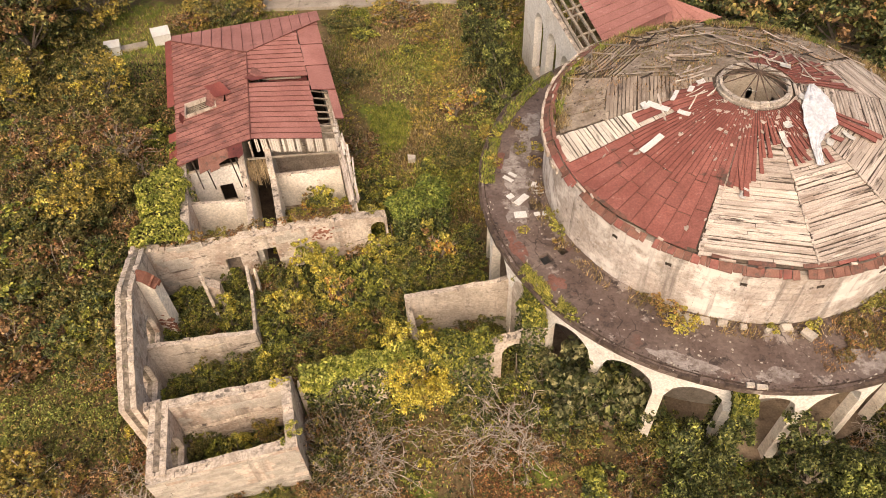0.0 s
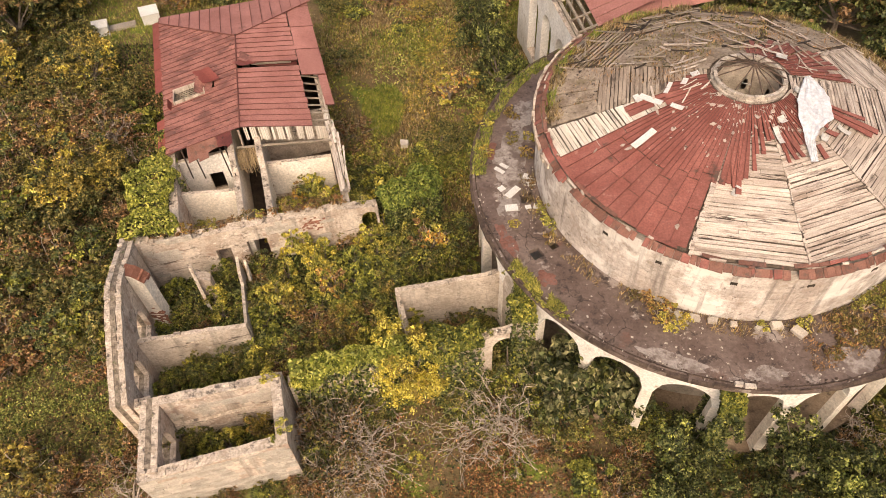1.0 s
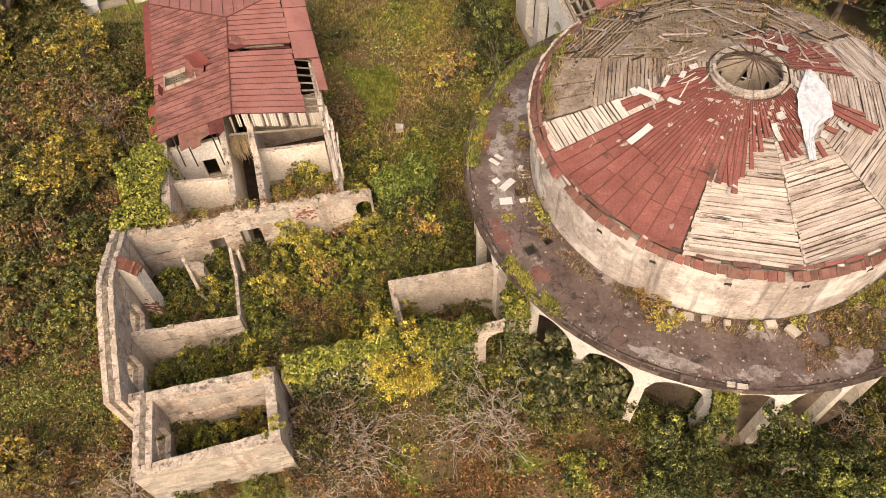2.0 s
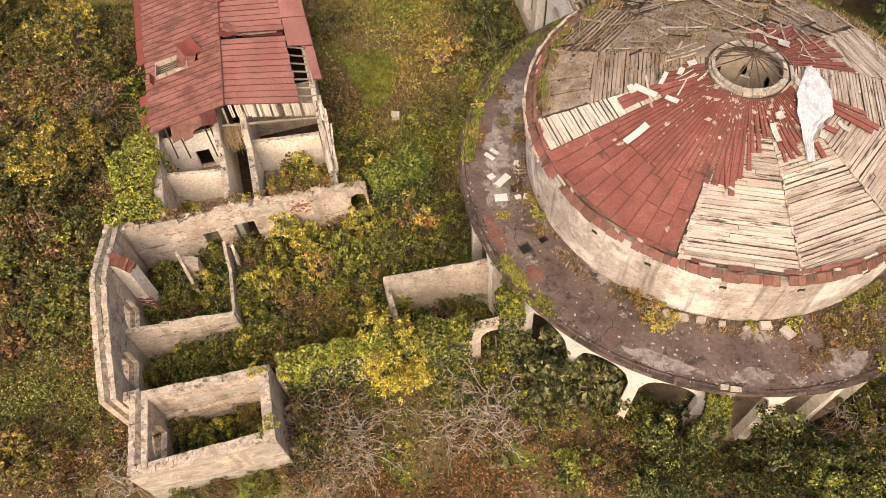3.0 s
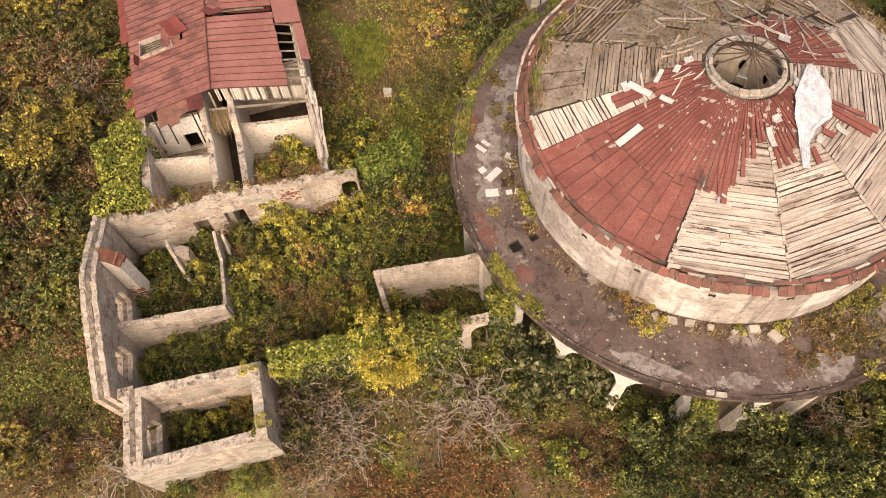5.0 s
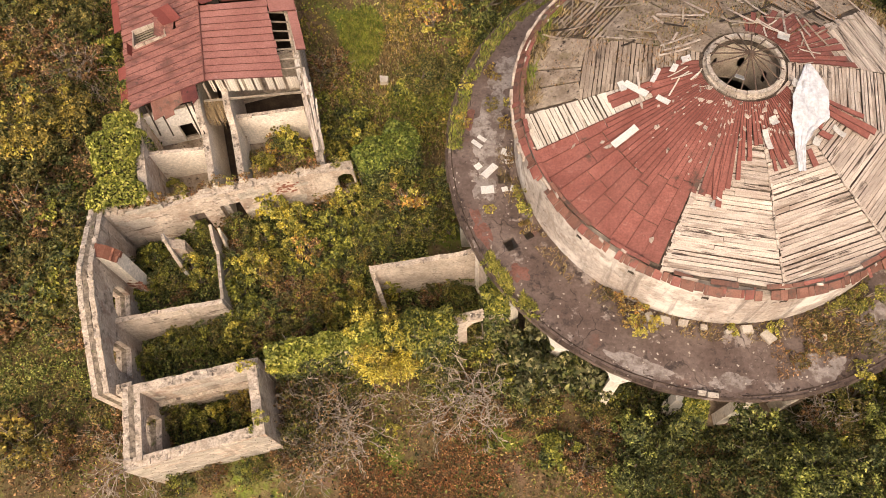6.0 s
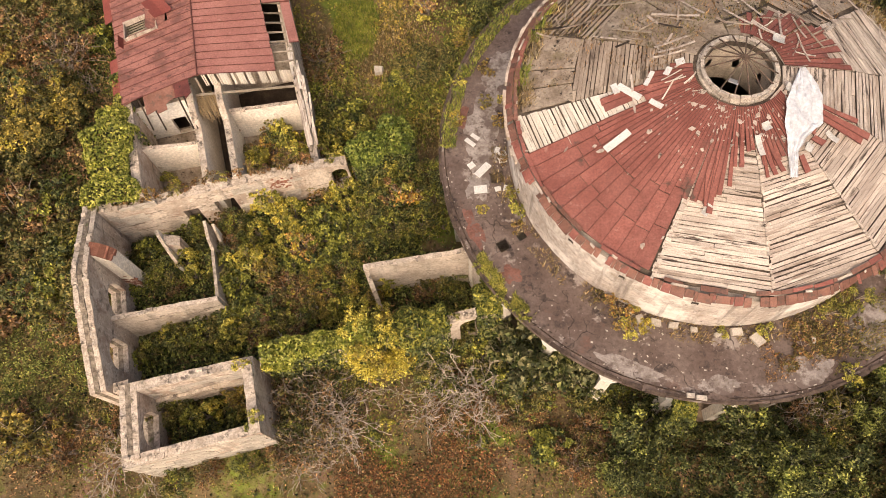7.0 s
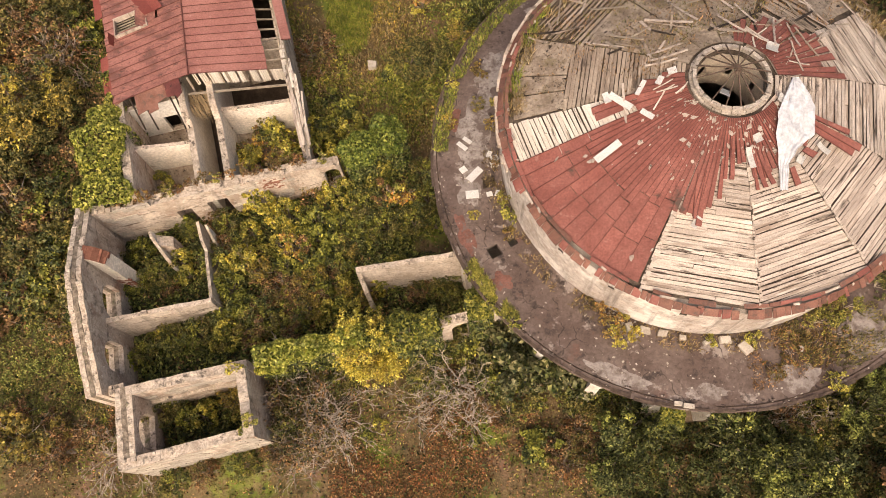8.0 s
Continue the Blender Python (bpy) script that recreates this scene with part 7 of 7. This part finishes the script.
# screed patches where the felt has torn away
def patch(r0, a0, dr, da, material, seed):
    r = random.Random(seed)
    g = Geo()
    n = 44
    rim = []
    for i in range(n):
        w = 6.283 * i / n
        k = 1 + 0.6 * noise.noise(Vector((math.cos(w) * 1.3, math.sin(w) * 1.3, seed))) + 0.22 * noise.noise(Vector((math.cos(w) * 4, math.sin(w) * 4, seed)))
        rr = min(10.36, max(7.85, r0 + dr * k * math.sin(w)))
        aa = a0 + da * k * math.cos(w)
        rim.append(polar(rr, aa, plat_z(rr, aa) + 0.014))
    c = polar(r0, a0, plat_z(r0, a0) + 0.014)
    for p, q in zip(rim, rim[1:] + rim[:1]):
        g.face(c, q, p)
        g.face(p, q, (q[0], q[1], q[2] - 0.03), (p[0], p[1], p[2] - 0.03))
    return part("screed_patch", g, material, rotunda, "bare screed where felt tore away")


M_SCREED = surface("bare_grey_screed", (0.24, 0.205, 0.185), (0.36, 0.315, 0.285), 1.0, 10, 0.9, 0.4, [((0.14, 0.105, 0.09), 1.8, 0.46, 0.58), ((0.10, 0.075, 0.062), 5, 0.58, 0.66)])
M_REDSTAIN = surface("red_lead_patch", (0.15, 0.066, 0.05), (0.225, 0.105, 0.08), 2.5, 14, 0.85, 0.3, [((0.15, 0.11, 0.095), 4, 0.5, 0.62)])
for i, (r0, a0, dr, da, mt) in enumerate(((10.0, -111.5, 0.32, 6.5, M_SCREED), (9.95, -93.5, 0.3, 4.0, M_SCREED), (9.75, -74.5, 0.5, 5.5, M_SCREED), (9.3, -56.0, 0.8, 7.0, M_SCREED), (9.6, -40.0, 0.6, 8.0, M_SCREED),
                                          (8.9, 172.0, 0.6, 7.5, M_SCREED), (8.95, -178.5, 0.55, 6.5, M_SCREED), (9.2, -169.0, 0.5, 4.5, M_SCREED), (9.0, 154.0, 0.5, 7.0, M_SCREED), (8.7, 164, 0.35, 4.0, M_SCREED), (9.9, -158.0, 0.26, 5.5, M_REDSTAIN), (9.65, -144.3, 0.42, 2.4, M_REDSTAIN), (9.7, 171.0, 0.22, 3.5, M_REDSTAIN))):
    patch(r0, a0, dr, da, mt, 90 + i)


# ---- weeds on the roofs ----
def weed(key_mats, x, y, z, radius, height, n, seed, label, size=0.065):
    r = np.random.default_rng(seed)
    ob = thing("weed", (x, y, z), label, "weed", "weeds on the roofs")
    p, nm, cs, _ = crown_points(r, 9, radius, height, 0.02, n, 0.8)
    g = Geo()
    for c in cs:
        g.tube([(x, y, z - 0.02), (x + c[0] * 0.4, y + c[1] * 0.4, z + c[2] * 0.6), (x + c[0], y + c[1], z + c[2])], [0.012, 0.008, 0.004], 3)
    tagged(part("stalk", g, M_BARE, ob), kind="stuff")
    p = p + np.array([x, y, z])
    for i, (mt, idx) in enumerate(zip(key_mats, np.array_split(r.permutation(n), len(key_mats)))):
        tagged(part("leaf_tuft", leaf_mesh("leaf_tuft", p[idx], nm[idx], size * 0.72, seed + i), mt, ob), kind="stuff")
    return ob


WEEDS = [([F_YELLOW, F_LIME], 8.75, -114.5, 0.42, 0.6, 420), ([F_YELLOW, F_GOLD], 8.3, -111.5, 0.35, 0.4, 260), ([F_ORANGE, F_BROWN], 8.05, -119.5, 0.6, 0.7, 620), ([F_BROWN, F_OLIVE], 8.05, -124.5, 0.35, 0.4, 260), ([F_GOLD, F_BROWN], 8.4, -117.5, 0.5, 0.5, 380), ([F_GOLD, F_LIME], 8.0, -115.0, 0.4, 0.5, 300), ([F_LIME, F_GREEN], 8.0, -158.5, 0.45, 0.8, 460), ([F_LIME, F_GOLD], 8.05, -163.0, 0.35, 0.7, 320),
         ([F_LIME, F_YELLOW], 10.2, 161.5, 0.35, 0.35, 300), ([F_GOLD], 9.9, 172.0, 0.4, 0.25, 240), ([F_BROWN, F_DRYGRASS], 8.0, -175.5, 0.3, 0.3, 200), ([F_LIME], 8.05, -81.0, 0.4, 0.3, 260), ([F_YELLOW, F_LIME], 8.05, -92.0, 0.25, 0.25, 180), ([F_OLIVE, F_LIME], 8.2, -64.0, 0.65, 0.7, 720), ([F_OLIVE, F_BROWN], 8.15, -70.0, 0.6, 0.5, 520), ([F_OLIVE, F_GREEN], 8.25, -59.5, 0.6, 0.6, 520), ([F_BROWN, F_OLIVE], 8.9, -61.0, 0.7, 0.4, 520), ([F_OLIVE, F_GREEN], 8.3, -55.0, 0.6, 0.6, 520)]
FAR_WEEDS = [([F_RUSSET, F_OLIVE], 8.9, -73.5, 0.5, 0.25, 320), ([F_RUSSET, F_OLIVE], 9.3, -79.0, 0.45, 0.2, 260), ([F_OLIVE, F_BROWN], 9.1, -66.0, 0.6, 0.25, 380), ([F_LIME, F_YELLOW], 10.35, -67.0, 0.45, 0.35, 360), ([F_OLIVE, F_DARK], 8.5, -45.0, 0.8, 0.5, 700), ([F_OLIVE, F_DRYGRASS], 8.6, -35.0, 0.8, 0.5, 600),
         ([F_GOLD, F_BROWN], 8.3, -154.0, 0.3, 0.35, 220), ([F_LIME, F_GREEN], 10.35, -146.0, 0.3, 0.4, 260), ([F_LIME, F_GREEN], 10.4, -150.0, 0.35, 0.4, 320), ([F_IVY, F_LIME], 10.4, -141.0, 0.4, 0.3, 340), ([F_IVY], 10.45, -136.0, 0.4, 0.3, 320), ([F_GOLD, F_LIME], 9.3, -162.0, 0.25, 0.2, 140), ([F_GOLD, F_OLIVE], 9.0, 165.0, 0.4, 0.25, 240), ([F_BROWN, F_GOLD], 9.4, 155.0, 0.5, 0.3, 320), ([F_GOLD, F_BROWN], 8.1, 172.0, 0.4, 0.45, 320), ([F_LIME, F_GOLD], 8.1, 165.0, 0.35, 0.45, 300)]
for i, (mats, r0, a0, rad, h, n) in enumerate(WEEDS + FAR_WEEDS):
    weed(mats, *polar(r0, a0), plat_z(r0, a0), rad, h, int(n * 2.4), 300 + 7 * i, "autumn weeds rooted in the gallery roof")

LONG_TOPS = tuple((0.9 + 0.62 * i, 8.5 + 0.1 * (i % 3), 3.56 if i > 3 else 3.72, 0.28 + 0.06 * (i % 3), 0.2, 150, ([F_BROWN, F_RUSSET], [F_RUSSET, F_DRYGRASS], [F_BROWN, F_OLIVE])[i % 3]) for i in range(16))
EAST_TOPS = LONG_TOPS + ((8.0, 8.4, 3.75, 0.4, 0.25, 220, [F_RUSSET, F_DRYGRASS]), (9.0, 8.4, 3.65, 0.45, 0.3, 260, [F_RUSSET, F_OLIVE]), (10.1, 8.4, 3.5, 0.4, 0.25, 220, [F_RUSSET, F_DRYGRASS]), (11.3, 8.3, 3.3, 0.35, 0.3, 220, [F_LIME, F_OLIVE]), (5.9, -0.4, 3.85, 0.4, 0.4, 340, [F_LIME, F_YELLOW]), (6.2, -2.6, 4.0, 0.3, 0.5, 300, [F_LIME]), (5.9, -2.9, 3.9, 0.25, 0.3, 160, [F_LIME, F_GREEN]), (6.9, -0.4, 3.35, 0.5, 0.4, 420, [F_LIME, F_YELLOW]), (14.5, -0.7, 3.6, 0.4, 0.3, 240, [F_IVY]), (16.3, 1.4, 4.6, 0.4, 0.5, 300, [F_IVY, F_LIME]))
for i, (u, v, z, rad, h, n, mats) in enumerate(((0.0, 6.3, 4.0, 0.4, 0.35, 300, [F_LIME, F_YELLOW]), (0.1, 7.1, 4.05, 0.35, 0.3, 220, [F_LIME, F_GREEN]), (0.6, 8.3, 4.05, 0.3, 0.3, 160, [F_OLIVE]), (2.2, 8.4, 3.95, 0.35, 0.25, 200, [F_RUSSET, F_DRYGRASS]), (3.2, 8.4, 3.95, 0.35, 0.25, 200, [F_RUSSET, F_GOLD]), (4.3, 8.45, 3.9, 0.3, 0.25, 160, [F_LIME, F_GOLD]), (6.4, 8.4, 3.85, 0.3, 0.2, 120, [F_LIME])) + EAST_TOPS):
    weed(mats, *ruin(u, v), z, rad, h, int(n * 2.2), 700 + 5 * i, "autumn weeds rooted on the ruined wall's top", 0.07)


def rim_grass(name, material, n, seed, r_lo, r_hi, a_lo, a_hi, zf, tall, label):
    r = np.random.default_rng(seed)
    v, f = [], []
    for _ in range(n):
        rr, a = r.uniform(r_lo, r_hi), r.uniform(a_lo, a_hi)
        if noise.noise(Vector((*polar(rr, a), seed)) * 1.3) < -0.12:
            continue
        x, y = polar(rr, a)
        z = zf(rr, a)
        w, h, q = r.uniform(0.01, 0.025), tall * r.uniform(0.4, 1.3), r.uniform(0, 6.283)
        dx, dy, l = math.cos(q), math.sin(q), h * r.uniform(0.4, 1.1)
        k = len(v)
        v += [(x - dy * w, y + dx * w, z - 0.01), (x + dy * w, y - dx * w, z - 0.01), (x + dx * l, y + dy * l, z + h)]
        f.append((k, k + 1, k + 2))
    me = bpy.data.meshes.new(name)
    me.from_pydata(v, [], f)
    me.update()
    return tagged(part(name, me, material), label, "grass", "", "stuff")


rim_grass("roof_moss", F_OLIVE, 5000, 87, 2.2, 6.9, 62, 156, lambda r, a: roof_z(r, a), 0.09, "olive moss on the rotten dome screed")
rim_grass("roof_moss", F_BROWN, 7000, 88, 1.9, 7.3, 34, 182, lambda r, a: roof_z(r, a), 0.10, "brown dead growth on the rotten dome screed")
rim_grass("roof_grass", F_GRASS, 5000, 81, 7.15, 7.6, 40, 178, lambda r, a: roof_z(r, a), 0.2, "green grass rooted along the dome's rim")
rim_grass("roof_grass", F_DRYGRASS, 6000, 82, 6.9, 7.6, 10, 182, lambda r, a: roof_z(r, a), 0.2, "dry grass rooted along the dome's rim")
rim_grass("roof_grass", F_DRYGRASS, 4000, 83, 7.8, 8.5, -180, -20, plat_z, 0.16, "dry grass at the drum's foot")
rim_grass("roof_grass", F_GRASS, 5000, 84, 9.9, 10.5, 120, 180, plat_z, 0.14, "green grass on the gallery roof's edge")
rim_grass("roof_moss", F_BROWN, 3500, 89, 7.9, 9.9, -84, -55, plat_z, 0.10, "brown dead growth on the gallery roof")
rim_grass("roof_moss", F_OLIVE, 9000, 85, 7.8, 10.2, -72, -20, plat_z, 0.15, "mossy grass on the gallery roof")
rim_grass("roof_moss", F_LIME, 2500, 86, 10.0, 10.5, -152, -134, plat_z, 0.16, "bright moss on the gallery roof's edge")

# ---- by the wing: white boxes and a slab ----
def crate(x, y, turn, w, d, h, label):
    ob = thing("white_box", (x, y, 0), label, "box", "white boxes")
    m = Matrix.Translation((x, y, ground_z(x, y))) @ pose(0, 0, 0, 4, 3, turn)
    part("body", Geo().box(-w / 2, w / 2, -d / 2, d / 2, -0.05, h, m), M_WHITEPAINT, ob)
    part("lid", Geo().box(-w / 2 - 0.03, w / 2 + 0.03, -d / 2 - 0.03, d / 2 + 0.03, h + 0.002, h + 0.05, m), M_WHITEPAINT, ob)
    return ob


crate(-24.5, 43.5, 20, 1.0, 0.9, 0.7, "white metal box standing in the grass")
crate(-21.4, 44.9, 25, 1.2, 1.1, 0.8, "larger white metal box beside the wing")
solid("concrete_slab", Geo().box(-0.9, 0.9, -0.3, 0.3, -0.1, 0.18, Matrix.Translation((-23.2, 44.1, ground_z(-23.2, 44.1))) @ pose(0, 0, 0, 0, 0, 18)), M_PATH, "grey concrete slab lying between white boxes", "slab")
solid("pale_stone", rubble_block(Matrix.Translation((-2.9, 31.3, ground_z(-2.9, 31.3))), 0.5, 0.45, 0.35, fr), M_STONE, "single pale stone in the field", "stone")
solid("fallen_pipe", Geo().tube([(17.3, 12.6, 0.15), (18.3, 12.9, 0.2)], [0.07, 0.07], 10), M_WHITEPAINT, "short white pipe lying in brush", "pipe")
